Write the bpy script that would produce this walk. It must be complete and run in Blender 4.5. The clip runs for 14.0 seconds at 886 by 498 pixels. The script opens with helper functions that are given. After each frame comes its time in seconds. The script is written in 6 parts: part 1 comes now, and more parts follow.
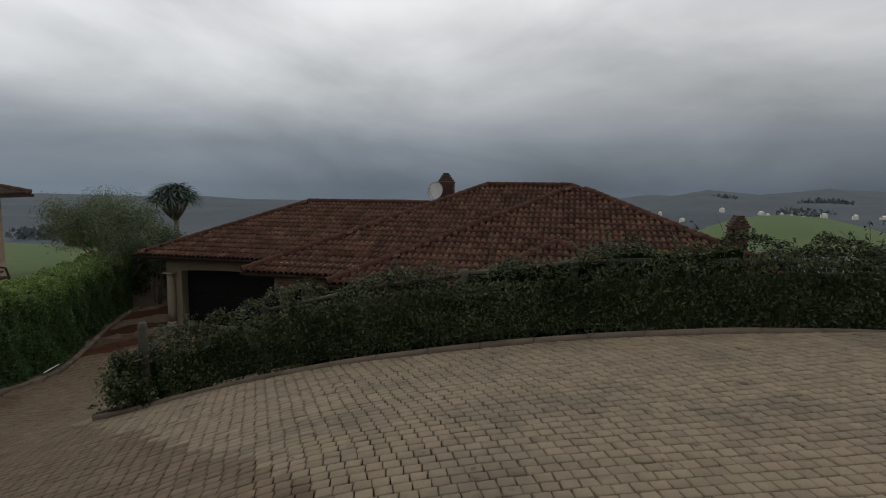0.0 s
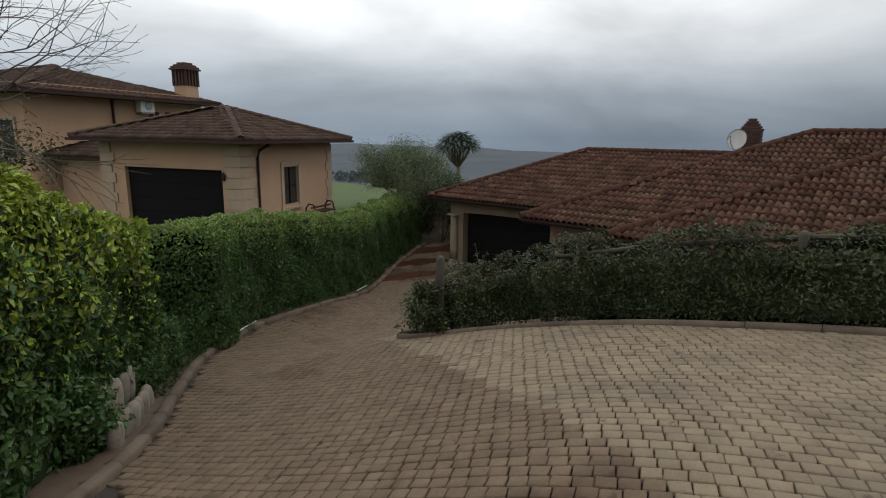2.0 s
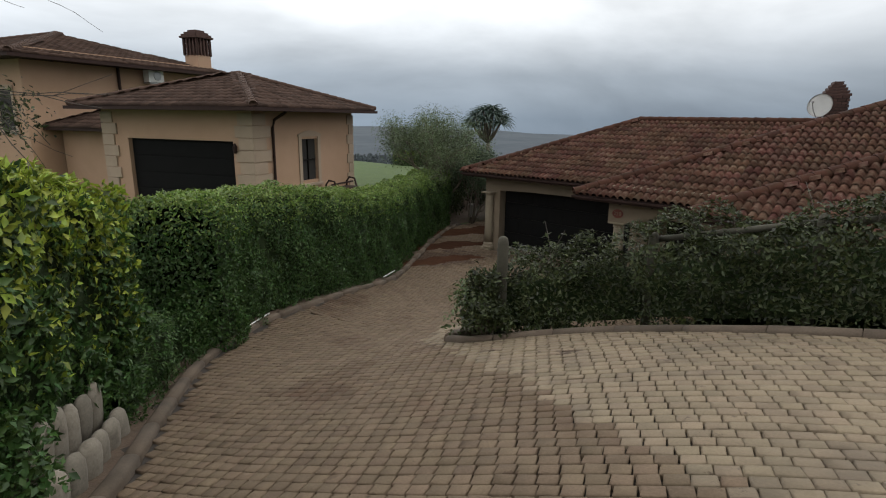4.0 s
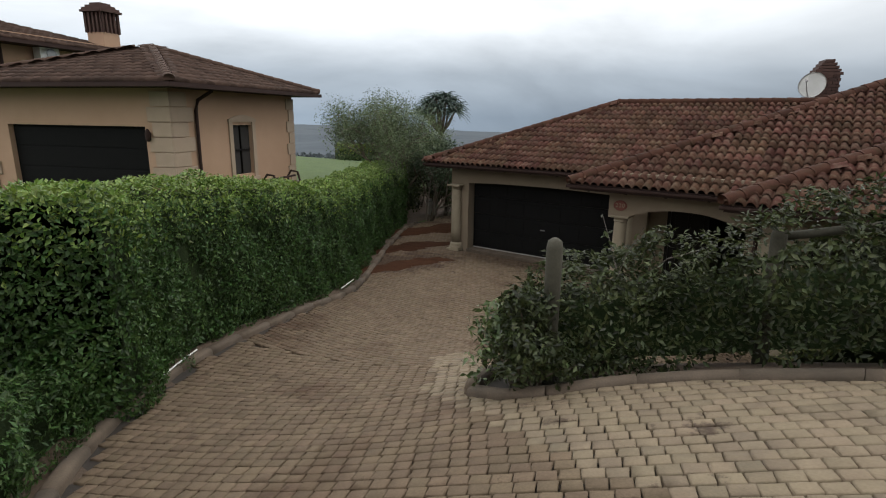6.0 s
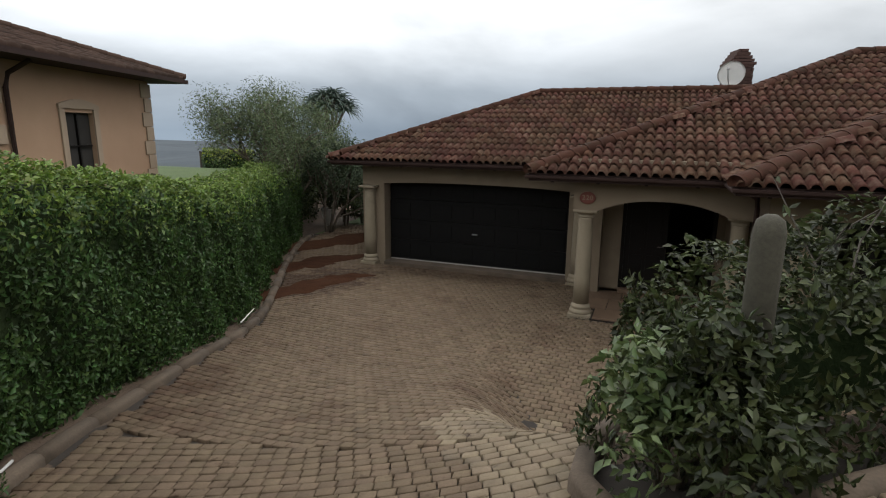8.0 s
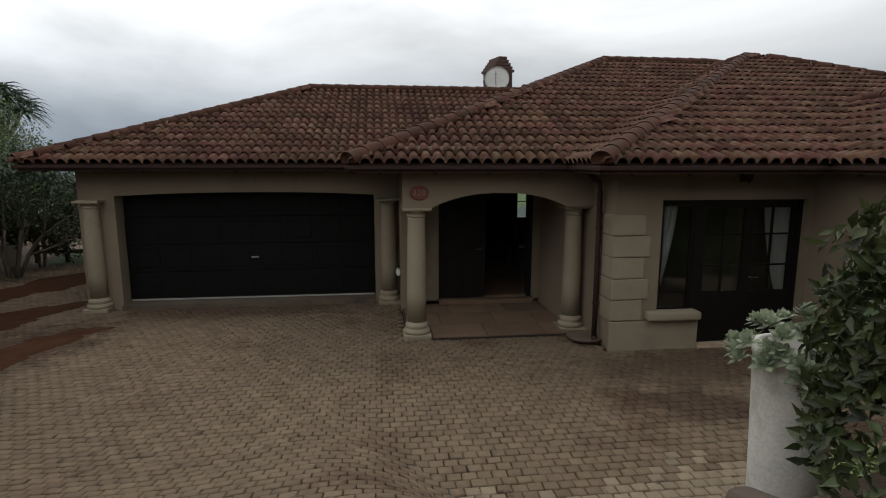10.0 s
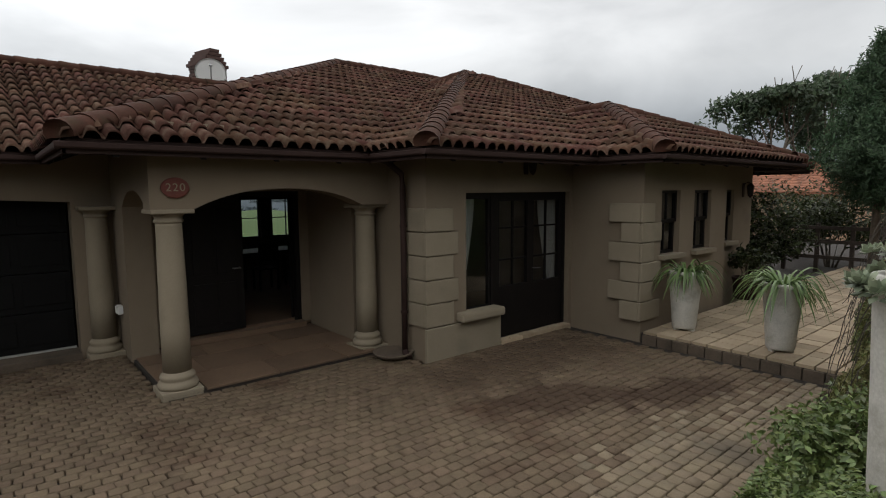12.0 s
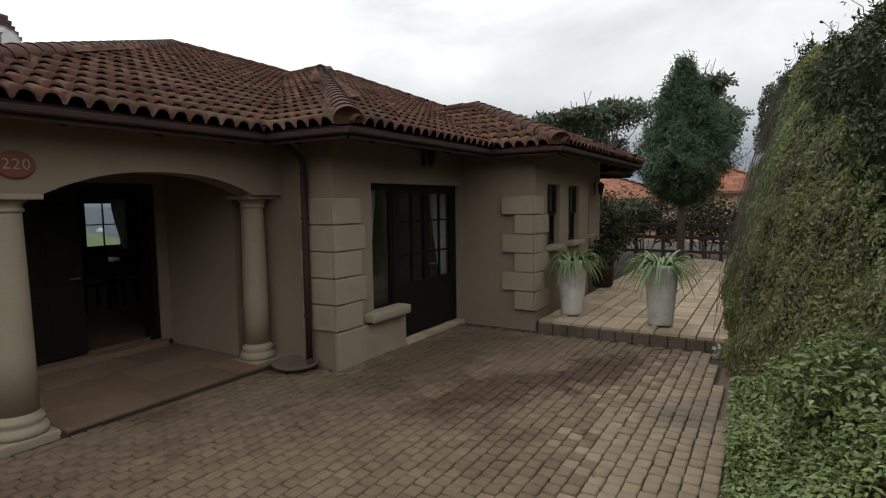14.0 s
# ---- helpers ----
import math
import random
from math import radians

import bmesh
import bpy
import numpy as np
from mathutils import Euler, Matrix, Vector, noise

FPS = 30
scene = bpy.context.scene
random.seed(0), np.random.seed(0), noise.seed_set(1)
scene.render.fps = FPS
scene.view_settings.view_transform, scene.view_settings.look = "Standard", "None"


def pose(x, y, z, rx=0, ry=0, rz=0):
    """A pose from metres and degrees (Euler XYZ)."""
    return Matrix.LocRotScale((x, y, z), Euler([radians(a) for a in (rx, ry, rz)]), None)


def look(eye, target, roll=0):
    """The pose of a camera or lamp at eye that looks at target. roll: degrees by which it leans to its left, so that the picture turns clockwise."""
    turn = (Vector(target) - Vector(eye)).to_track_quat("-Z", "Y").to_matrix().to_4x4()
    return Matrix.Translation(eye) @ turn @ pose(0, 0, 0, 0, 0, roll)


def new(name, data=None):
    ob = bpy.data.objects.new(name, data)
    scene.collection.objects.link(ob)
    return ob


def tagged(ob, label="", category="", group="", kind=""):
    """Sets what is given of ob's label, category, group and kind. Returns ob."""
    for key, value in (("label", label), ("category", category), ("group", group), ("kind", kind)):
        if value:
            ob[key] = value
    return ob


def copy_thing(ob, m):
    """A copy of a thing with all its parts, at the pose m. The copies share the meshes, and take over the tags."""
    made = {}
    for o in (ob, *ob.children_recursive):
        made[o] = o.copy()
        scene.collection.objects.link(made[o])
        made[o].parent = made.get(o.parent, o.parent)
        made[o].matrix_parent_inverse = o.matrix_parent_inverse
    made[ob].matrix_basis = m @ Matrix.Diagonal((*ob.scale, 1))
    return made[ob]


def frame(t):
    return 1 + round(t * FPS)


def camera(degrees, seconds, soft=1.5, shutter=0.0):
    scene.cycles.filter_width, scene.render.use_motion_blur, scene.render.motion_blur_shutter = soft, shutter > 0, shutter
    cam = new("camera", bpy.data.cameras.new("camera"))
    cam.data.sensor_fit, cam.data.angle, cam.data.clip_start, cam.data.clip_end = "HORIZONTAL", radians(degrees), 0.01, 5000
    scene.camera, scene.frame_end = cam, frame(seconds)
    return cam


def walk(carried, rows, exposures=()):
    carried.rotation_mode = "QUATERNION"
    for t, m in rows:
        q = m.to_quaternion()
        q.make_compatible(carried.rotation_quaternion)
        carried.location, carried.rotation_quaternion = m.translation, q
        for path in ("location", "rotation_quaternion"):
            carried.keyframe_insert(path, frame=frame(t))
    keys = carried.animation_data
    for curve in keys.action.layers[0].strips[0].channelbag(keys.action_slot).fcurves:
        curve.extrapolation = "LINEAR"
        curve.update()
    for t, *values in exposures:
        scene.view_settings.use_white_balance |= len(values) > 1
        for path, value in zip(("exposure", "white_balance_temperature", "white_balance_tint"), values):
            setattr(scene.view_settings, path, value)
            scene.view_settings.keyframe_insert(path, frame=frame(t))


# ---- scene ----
cam = camera(78.2, 14.0, soft=1.1)
METRES, EYE, TILT, LEAN, TURN = 14.0, 5.03, 0.0, 0.0, 12.9
ROWS = [
    (0.0, 0.0, 0.0, 0.0, 0.07, -6.54, -0.61),
    (0.5, -0.0044, 0.0004, -0.0014, 7.29, -7.58, -0.68),
    (1.0, -0.011, 0.0035, -0.0041, 14.23, -9.78, -0.72),
    (1.5, -0.0263, 0.0133, -0.0068, 21.21, -11.49, -0.83),
    (2.0, -0.0435, 0.0288, -0.0123, 27.1, -11.78, -0.84),
    (2.5, -0.0652, 0.0512, -0.0193, 29.54, -11.99, -0.81),
    (3.0, -0.0904, 0.0767, -0.0291, 29.84, -13.0, -0.8),
    (5.5, -0.234, 0.2257, -0.0698, 24.69, -13.68, -0.7),
    (6.0, -0.2678, 0.2568, -0.0792, 22.21, -13.65, -0.68),
    (6.5, -0.3018, 0.2889, -0.0917, 19.45, -13.6, -0.62),
    (7.0, -0.3374, 0.3217, -0.1021, 16.46, -13.54, -0.57),
    (9.5, -0.4748, 0.5104, -0.1606, -11.25, -9.57, -0.15),
    (10.0, -0.4911, 0.549, -0.1715, -19.76, -9.01, -0.01),
    (10.5, -0.5029, 0.5868, -0.1815, -26.56, -8.53, 0.15),
    (11.0, -0.5114, 0.6227, -0.1895, -34.96, -8.1, 0.32),
    (11.5, -0.5187, 0.6559, -0.1978, -43.41, -7.46, 0.46),
    (12.0, -0.5245, 0.6888, -0.206, -52.83, -6.07, 0.44),
    (12.5, -0.5291, 0.719, -0.2146, -60.25, -5.43, 0.54),
    (13.0, -0.5301, 0.7453, -0.2204, -65.1, -5.05, 0.57),
    (13.5, -0.5337, 0.7642, -0.2262, -69.31, -4.87, 0.67),
    (14.0, -0.5346, 0.7733, -0.2257, -71.85, -4.86, 0.77),
]
EXPOSURES = [(0.0, -0.64), (0.8, -0.46), (1.5, -0.18), (3.0, 0.08), (5.5, 0.4), (7.0, 0.46), (9.5, 0.16), (11.0, 0.1), (12.5, 0.22), (14.0, 0.42)]
walk(cam, [(t, pose(0, 0, EYE, TILT, LEAN, TURN) @ pose(METRES * x, METRES * y, METRES * z, 90 + pitch, roll, yaw)) for t, x, y, z, yaw, pitch, roll in ROWS], EXPOSURES)

SKY = 15.0

# ---- world and light ----
world = bpy.data.worlds.new("overcast_sky")
scene.world = world
world.use_nodes = True
wn, wl = world.node_tree.nodes, world.node_tree.links
wn.clear()
w_out = wn.new("ShaderNodeOutputWorld")
w_bg = wn.new("ShaderNodeBackground")
w_sky = wn.new("ShaderNodeTexSky")
w_sky.sky_type = "NISHITA"
w_sky.sun_disc = False
w_sky.sun_elevation, w_sky.sun_rotation = radians(60), radians(59)
w_sky.dust_density, w_sky.ozone_density = 4.0, 1.0
w_co = wn.new("ShaderNodeTexCoord")
w_map = wn.new("ShaderNodeMapping")
w_map.inputs["Scale"].default_value = (1.1, 1.1, 3.0)
w_map.inputs["Location"].default_value = (0.3, 1.7, 0.0)
w_n1 = wn.new("ShaderNodeTexNoise")
w_n1.inputs["Scale"].default_value, w_n1.inputs["Detail"].default_value, w_n1.inputs["Roughness"].default_value = 1.6, 6.0, 0.52
w_n1.inputs["Distortion"].default_value = 0.35
w_ramp = wn.new("ShaderNodeValToRGB")
w_ramp.color_ramp.elements[0].position, w_ramp.color_ramp.elements[0].color = 0.32, (0.53, 0.54, 0.55, 1)
w_ramp.color_ramp.elements[1].position, w_ramp.color_ramp.elements[1].color = 0.68, (1.0, 1.0, 1.0, 1)
w_sep = wn.new("ShaderNodeSeparateXYZ")
w_el = wn.new("ShaderNodeValToRGB")
w_el.color_ramp.elements[0].position, w_el.color_ramp.elements[0].color = 0.0, (0.15, 0.185, 0.225, 1)
w_el.color_ramp.elements[1].position, w_el.color_ramp.elements[1].color = 0.45, (1.12, 1.12, 1.12, 1)
w_e1 = w_el.color_ramp.elements.new(0.07)
w_e1.color = (0.25, 0.285, 0.325, 1)
w_e2 = w_el.color_ramp.elements.new(0.2)
w_e2.color = (0.66, 0.675, 0.685, 1)
w_mul = wn.new("ShaderNodeMixRGB")
w_mul.blend_type, w_mul.inputs[0].default_value = "MULTIPLY", 1.0
w_mix = wn.new("ShaderNodeMixRGB")
w_mix.inputs[0].default_value = 0.94
w_gain = wn.new("ShaderNodeMixRGB")
w_gain.blend_type, w_gain.inputs[0].default_value, w_gain.inputs[2].default_value = "MULTIPLY", 1.0, (SKY, SKY, SKY, 1)
wl.new(w_co.outputs["Generated"], w_map.inputs["Vector"])
wl.new(w_map.outputs[0], w_n1.inputs["Vector"])
wl.new(w_n1.outputs["Fac"], w_ramp.inputs[0])
wl.new(w_co.outputs["Generated"], w_sep.inputs[0])
wl.new(w_sep.outputs["Z"], w_el.inputs[0])
wl.new(w_ramp.outputs[0], w_mul.inputs[1])
wl.new(w_el.outputs[0], w_mul.inputs[2])
# the cloud is thinner over the drive and thicker towards the terrace
w_side = wn.new("ShaderNodeMapRange")
w_side.inputs["From Min"].default_value, w_side.inputs["From Max"].default_value = -1.0, 1.0
w_side.inputs["To Min"].default_value, w_side.inputs["To Max"].default_value = 1.42, 0.7
w_tilt = wn.new("ShaderNodeMixRGB")
w_tilt.blend_type, w_tilt.inputs[0].default_value = "MULTIPLY", 1.0
wl.new(w_sep.outputs["X"], w_side.inputs["Value"])
wl.new(w_mul.outputs[0], w_tilt.inputs[1])
wl.new(w_side.outputs[0], w_tilt.inputs[2])
wl.new(w_tilt.outputs[0], w_gain.inputs[1])
wl.new(w_sky.outputs[0], w_mix.inputs[1])
wl.new(w_gain.outputs[0], w_mix.inputs[2])
wl.new(w_mix.outputs[0], w_bg.inputs["Color"])
w_bg.inputs["Strength"].default_value = 0.1
wl.new(w_bg.outputs[0], w_out.inputs[0])
sun = new("sun", bpy.data.lights.new("sun", "SUN"))
sun.data.energy, sun.data.angle, sun.data.color = 0.6, radians(25), (1.0, 0.97, 0.92)
sun.matrix_world = look((20, 12, 40), (0, 0, 0))


# ---- materials ----
def material(name, rough=0.8, metal=0.0):
    m = bpy.data.materials.new(name)
    m.use_nodes = True
    b = m.node_tree.nodes["Principled BSDF"]
    b.inputs["Roughness"].default_value, b.inputs["Metallic"].default_value = rough, metal
    return m, m.node_tree.nodes, m.node_tree.links, b


def surface(name, dark, light, scale=8.0, rough=0.85, bump=0.3, grain=60.0, metal=0.0, each="", spread=0.25, stain=None, stain_scale=0.6, stain_at=(0.5, 0.7), bump_dist=0.01, hue=0.0):
    """Two-scale noise colour with bump; each: 'object' or 'island' varies the shade from piece to piece."""
    m, n, l, b = material(name, rough, metal)
    co = n.new("ShaderNodeNewGeometry")
    big, fine = n.new("ShaderNodeTexNoise"), n.new("ShaderNodeTexNoise")
    big.inputs["Scale"].default_value, big.inputs["Detail"].default_value, big.inputs["Roughness"].default_value = scale, 5.0, 0.6
    fine.inputs["Scale"].default_value, fine.inputs["Detail"].default_value = grain, 4.0
    mix = n.new("ShaderNodeMixRGB")
    mix.inputs[1].default_value, mix.inputs[2].default_value = (*dark, 1), (*light, 1)
    add = n.new("ShaderNodeMath")
    add.operation = "MULTIPLY_ADD"
    add.inputs[1].default_value = 0.55
    half = n.new("ShaderNodeMath")
    half.operation = "MULTIPLY"
    half.inputs[1].default_value = 0.45
    con = n.new("ShaderNodeMapRange")
    con.inputs["From Min"].default_value, con.inputs["From Max"].default_value = 0.3, 0.7
    for tex in (big, fine):
        l.new(co.outputs["Position"], tex.inputs["Vector"])
    l.new(fine.outputs["Fac"], half.inputs[0])
    l.new(big.outputs["Fac"], add.inputs[0])
    l.new(half.outputs[0], add.inputs[2])
    l.new(add.outputs[0], con.inputs["Value"])
    l.new(con.outputs[0], mix.inputs[0])
    colour = mix.outputs[0]
    if stain:
        sn = n.new("ShaderNodeTexNoise")
        sn.inputs["Scale"].default_value, sn.inputs["Detail"].default_value, sn.inputs["Roughness"].default_value = stain_scale, 6.0, 0.62
        l.new(co.outputs["Position"], sn.inputs["Vector"])
        sr = n.new("ShaderNodeMapRange")
        sr.inputs["From Min"].default_value, sr.inputs["From Max"].default_value = stain_at
        l.new(sn.outputs["Fac"], sr.inputs["Value"])
        sm = n.new("ShaderNodeMixRGB")
        sm.inputs[2].default_value = (*stain, 1)
        l.new(sr.outputs[0], sm.inputs[0])
        l.new(colour, sm.inputs[1])
        colour = sm.outputs[0]
    if each:
        if each == "object":
            src = n.new("ShaderNodeObjectInfo").outputs["Random"]
        else:
            src = co.outputs["Random Per Island"]
        vr = n.new("ShaderNodeMapRange")
        vr.inputs["To Min"].default_value, vr.inputs["To Max"].default_value = 1 - spread, 1 + spread
        l.new(src, vr.inputs["Value"])
        hs = n.new("ShaderNodeHueSaturation")
        l.new(vr.outputs[0], hs.inputs["Value"])
        if hue:
            hr = n.new("ShaderNodeMapRange")
            hr.inputs["To Min"].default_value, hr.inputs["To Max"].default_value = 0.5 - hue, 0.5 + hue
            wn2 = n.new("ShaderNodeTexWhiteNoise")
            wn2.noise_dimensions = "1D"
            l.new(src, wn2.inputs["W"])
            l.new(wn2.outputs["Value"], hr.inputs["Value"])
            l.new(hr.outputs[0], hs.inputs["Hue"])
        l.new(colour, hs.inputs["Color"])
        colour = hs.outputs[0]
    l.new(colour, b.inputs["Base Color"])
    if bump:
        bp = n.new("ShaderNodeBump")
        bp.inputs["Strength"].default_value, bp.inputs["Distance"].default_value = bump, bump_dist
        l.new(add.outputs[0], bp.inputs["Height"])
        l.new(bp.outputs[0], b.inputs["Normal"])
    return m


def leafy(name, dark, light, rough=0.5, spread=0.45, hue=0.02, through_light=0.25):
    m = surface(name, dark, light, 3.0, rough, 0.0, 30.0, each="island", spread=spread, hue=hue)
    n, l = m.node_tree.nodes, m.node_tree.links
    b, out = n["Principled BSDF"], n["Material Output"]
    tr, mix = n.new("ShaderNodeBsdfTranslucent"), n.new("ShaderNodeMixShader")
    mix.inputs[0].default_value = through_light
    l.new(b.inputs["Base Color"].links[0].from_socket, tr.inputs["Color"])
    l.new(b.outputs[0], mix.inputs[1])
    l.new(tr.outputs[0], mix.inputs[2])
    l.new(mix.outputs[0], out.inputs["Surface"])
    return m


M_STUCCO = surface("stucco", (0.155, 0.119, 0.081), (0.198, 0.157, 0.11), 1.4, 0.9, 0.35, 90.0, stain=(0.1107, 0.09, 0.06273), stain_scale=0.9, stain_at=(0.58, 0.85), bump_dist=0.004)
M_QUOIN = surface("quoin_plaster", (0.19, 0.157, 0.108), (0.245, 0.205, 0.145), 2.0, 0.88, 0.3, 80.0, stain=(0.1476, 0.123, 0.0861), stain_scale=1.4, stain_at=(0.55, 0.8), bump_dist=0.004)
M_STUCCO2 = surface("ochre_stucco", (0.3368, 0.2122, 0.1349), (0.4126, 0.2707, 0.1799), 1.0, 0.9, 0.3, 80.0, stain=(0.2695, 0.1683, 0.09749), stain_scale=0.5, stain_at=(0.55, 0.85), bump_dist=0.004)
M_STONE2 = surface("cut_stone", (0.2904, 0.2214, 0.1596), (0.3784, 0.287, 0.21), 2.0, 0.88, 0.3, 70.0, bump_dist=0.005)
M_TILE = surface("terracotta_tile", (0.036, 0.0165, 0.012), (0.098, 0.047, 0.032), 6.0, 0.9, 0.4, 55.0, each="island", spread=0.34, hue=0.014, stain=(0.108, 0.073, 0.053), stain_scale=7.0, stain_at=(0.46, 0.68))
M_TILE_P = surface("terracotta_tile_single", (0.036, 0.0165, 0.012), (0.098, 0.047, 0.032), 6.0, 0.9, 0.4, 55.0, each="object", spread=0.34, hue=0.014, stain=(0.108, 0.073, 0.053), stain_scale=7.0, stain_at=(0.46, 0.68))
M_RIDGE = surface("ridge_tile", (0.027, 0.012, 0.00825), (0.06375, 0.027, 0.01725), 6.0, 0.85, 0.4, 60.0, each="object", spread=0.25, stain=(0.0375, 0.024, 0.0135), stain_scale=4.0, stain_at=(0.5, 0.75))
M_TILE2 = surface("brown_tile", (0.03503, 0.02107, 0.01597), (0.0669, 0.04275, 0.03188), 4.0, 0.85, 0.3, 60.0, each="island", spread=0.35)
M_TILE3 = surface("orange_tile", (0.186, 0.0682, 0.0372), (0.2604, 0.1116, 0.062), 4.0, 0.85, 0.3, 60.0, each="island", spread=0.3)
M_BRICK = surface("brick", (0.036, 0.018, 0.0144), (0.072, 0.036, 0.027), 12.0, 0.9, 0.4, 80.0, each="island", spread=0.3)
M_GUTTER = surface("dark_brown_gutter", (0.024, 0.014, 0.012), (0.042, 0.024, 0.02), 4.0, 0.7, 0.1, 60.0)
M_TIMBER = surface("dark_stained_timber", (0.006, 0.005, 0.005), (0.011, 0.009, 0.008), 6.0, 0.5, 0.2, 80.0)
M_DOOR = surface("charcoal_door", (0.003, 0.003, 0.003), (0.0055, 0.0053, 0.005), 3.0, 0.8, 0.2, 60.0)
M_SEAL = surface("pale_seal", (0.25, 0.24, 0.22), (0.33, 0.32, 0.3), 6.0, 0.6, 0.1)
M_SOIL = surface("soil", (0.05, 0.034, 0.022), (0.11, 0.075, 0.05), 5.0, 0.95, 0.6, 50.0, bump_dist=0.03)
M_KERB = surface("weathered_concrete_kerb", (0.0616, 0.04576, 0.03168), (0.1188, 0.088, 0.0616), 3.0, 0.9, 0.5, 60.0, each="object", spread=0.15, stain=(0.0396, 0.02992, 0.01936), stain_scale=2.0, stain_at=(0.5, 0.75))
M_SAND = surface("jointing_sand", (0.01638, 0.01256, 0.009282), (0.03003, 0.02293, 0.01747), 6.0, 0.95, 0.4, 90.0)
M_CONC = surface("weathered_white_concrete", (0.36, 0.348, 0.312), (0.576, 0.558, 0.504), 6.0, 0.85, 0.4, 60.0, stain=(0.24, 0.228, 0.18), stain_scale=5.0, stain_at=(0.55, 0.8))
M_EDGE = surface("edging_stone", (0.12, 0.105, 0.081), (0.216, 0.192, 0.153), 7.0, 0.9, 0.5, 50.0, each="object", spread=0.25, stain=(0.072, 0.06, 0.045), stain_scale=5.0, stain_at=(0.52, 0.75))
M_BLACK = surface("dark_interior", (0.02, 0.018, 0.016), (0.03, 0.027, 0.024), 2.0, 0.9, 0.0)
# plaster colour lowered so that indoor dimness is part of it
M_ROOM = surface("dimmed_room_wall", (0.09, 0.076, 0.06), (0.115, 0.098, 0.078), 2.0, 0.9, 0.0)
M_CURTAIN = surface("white_curtain", (0.5, 0.48, 0.44), (0.6, 0.58, 0.54), 4.0, 0.9, 0.0)
M_WHITE = surface("white_enamel", (0.55, 0.55, 0.53), (0.66, 0.66, 0.64), 5.0, 0.5, 0.05)
M_METAL = surface("grey_metal", (0.25, 0.25, 0.25), (0.35, 0.35, 0.34), 5.0, 0.4, 0.05, metal=0.8)
M_PLAQUE = surface("red_plaque", (0.1, 0.024, 0.015), (0.14, 0.034, 0.022), 10.0, 0.7, 0.2)
M_POLE = surface("grey_weathered_timber", (0.03276, 0.0297, 0.01989), (0.06552, 0.06075, 0.04212), 8.0, 0.9, 0.5, 60.0)
M_FENCE = surface("dark_fence_timber", (0.03, 0.022, 0.017), (0.07, 0.052, 0.04), 8.0, 0.85, 0.4, 60.0)
M_BARK = surface("bark", (0.07, 0.055, 0.04), (0.16, 0.13, 0.1), 10.0, 0.95, 0.6, 50.0, bump_dist=0.02)
M_TWIG = surface("grey_twig", (0.055, 0.04675, 0.0385), (0.1045, 0.09075, 0.077), 10.0, 0.95, 0.3, 50.0)
M_SLATE = surface("sandstone_slab", (0.084, 0.0525, 0.0315), (0.147, 0.0945, 0.0595), 2.2, 0.7, 0.3, 50.0, each="object", spread=0.2)
M_PATIO = surface("buff_sandstone_paver", (0.272, 0.204, 0.1318), (0.3995, 0.3187, 0.221), 4.0, 0.85, 0.4, 60.0, each="object", spread=0.2)
M_LEAF = leafy("hedge_leaf", (0.022, 0.052, 0.012), (0.058, 0.112, 0.026))
M_LEAF_NEW = leafy("young_hedge_leaf", (0.16, 0.215, 0.02), (0.29, 0.35, 0.042))
M_LEAF_MID = leafy("clipped_top_leaf", (0.085, 0.14, 0.02), (0.16, 0.235, 0.045))
M_LEAF_DARK = leafy("dark_shrub_leaf", (0.015, 0.023, 0.007), (0.054, 0.066, 0.023), rough=0.45, spread=0.7)
M_LEAF_ROSE = leafy("rose_leaf", (0.036, 0.06, 0.02), (0.11, 0.148, 0.05), rough=0.42)
M_CREEPER = leafy("creeper_leaf", (0.0893, 0.09094, 0.02974), (0.1994, 0.1865, 0.0694), rough=0.6)
M_COVER = leafy("ground_cover_leaf", (0.07935, 0.1191, 0.03332), (0.1666, 0.2143, 0.06742), rough=0.55)
M_OLIVE = leafy("grey_green_leaf", (0.055, 0.08, 0.032), (0.12, 0.155, 0.07), rough=0.6)
M_ALOE = leafy("aloe_leaf", (0.035, 0.055, 0.045), (0.07, 0.1, 0.08), rough=0.5)
M_CONIFER = leafy("conifer_needle", (0.024, 0.0512, 0.0224), (0.056, 0.0992, 0.0416), rough=0.7)
M_GUM = leafy("gum_tree_leaf", (0.03, 0.05, 0.025), (0.07, 0.1, 0.05), rough=0.6)
M_STRAP = leafy("strap_leaf", (0.06, 0.115, 0.035), (0.14, 0.22, 0.075), rough=0.4)
M_SUCC = leafy("succulent_leaf", (0.128, 0.16, 0.096), (0.24, 0.272, 0.184), rough=0.5)
# near-black green stands in for shade deep inside hedges and creeper
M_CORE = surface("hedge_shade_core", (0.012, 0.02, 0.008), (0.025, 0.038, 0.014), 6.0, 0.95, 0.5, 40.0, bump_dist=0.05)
M_GRIME = surface("damp_soil", (0.026, 0.011, 0.006), (0.062, 0.029, 0.016), 3.0, 0.95, 0.6, 60.0)
M_LAWN = surface("lawn", (0.0288, 0.0552, 0.0096), (0.0624, 0.096, 0.0192), 1.2, 0.95, 0.5, 60.0, bump_dist=0.02)


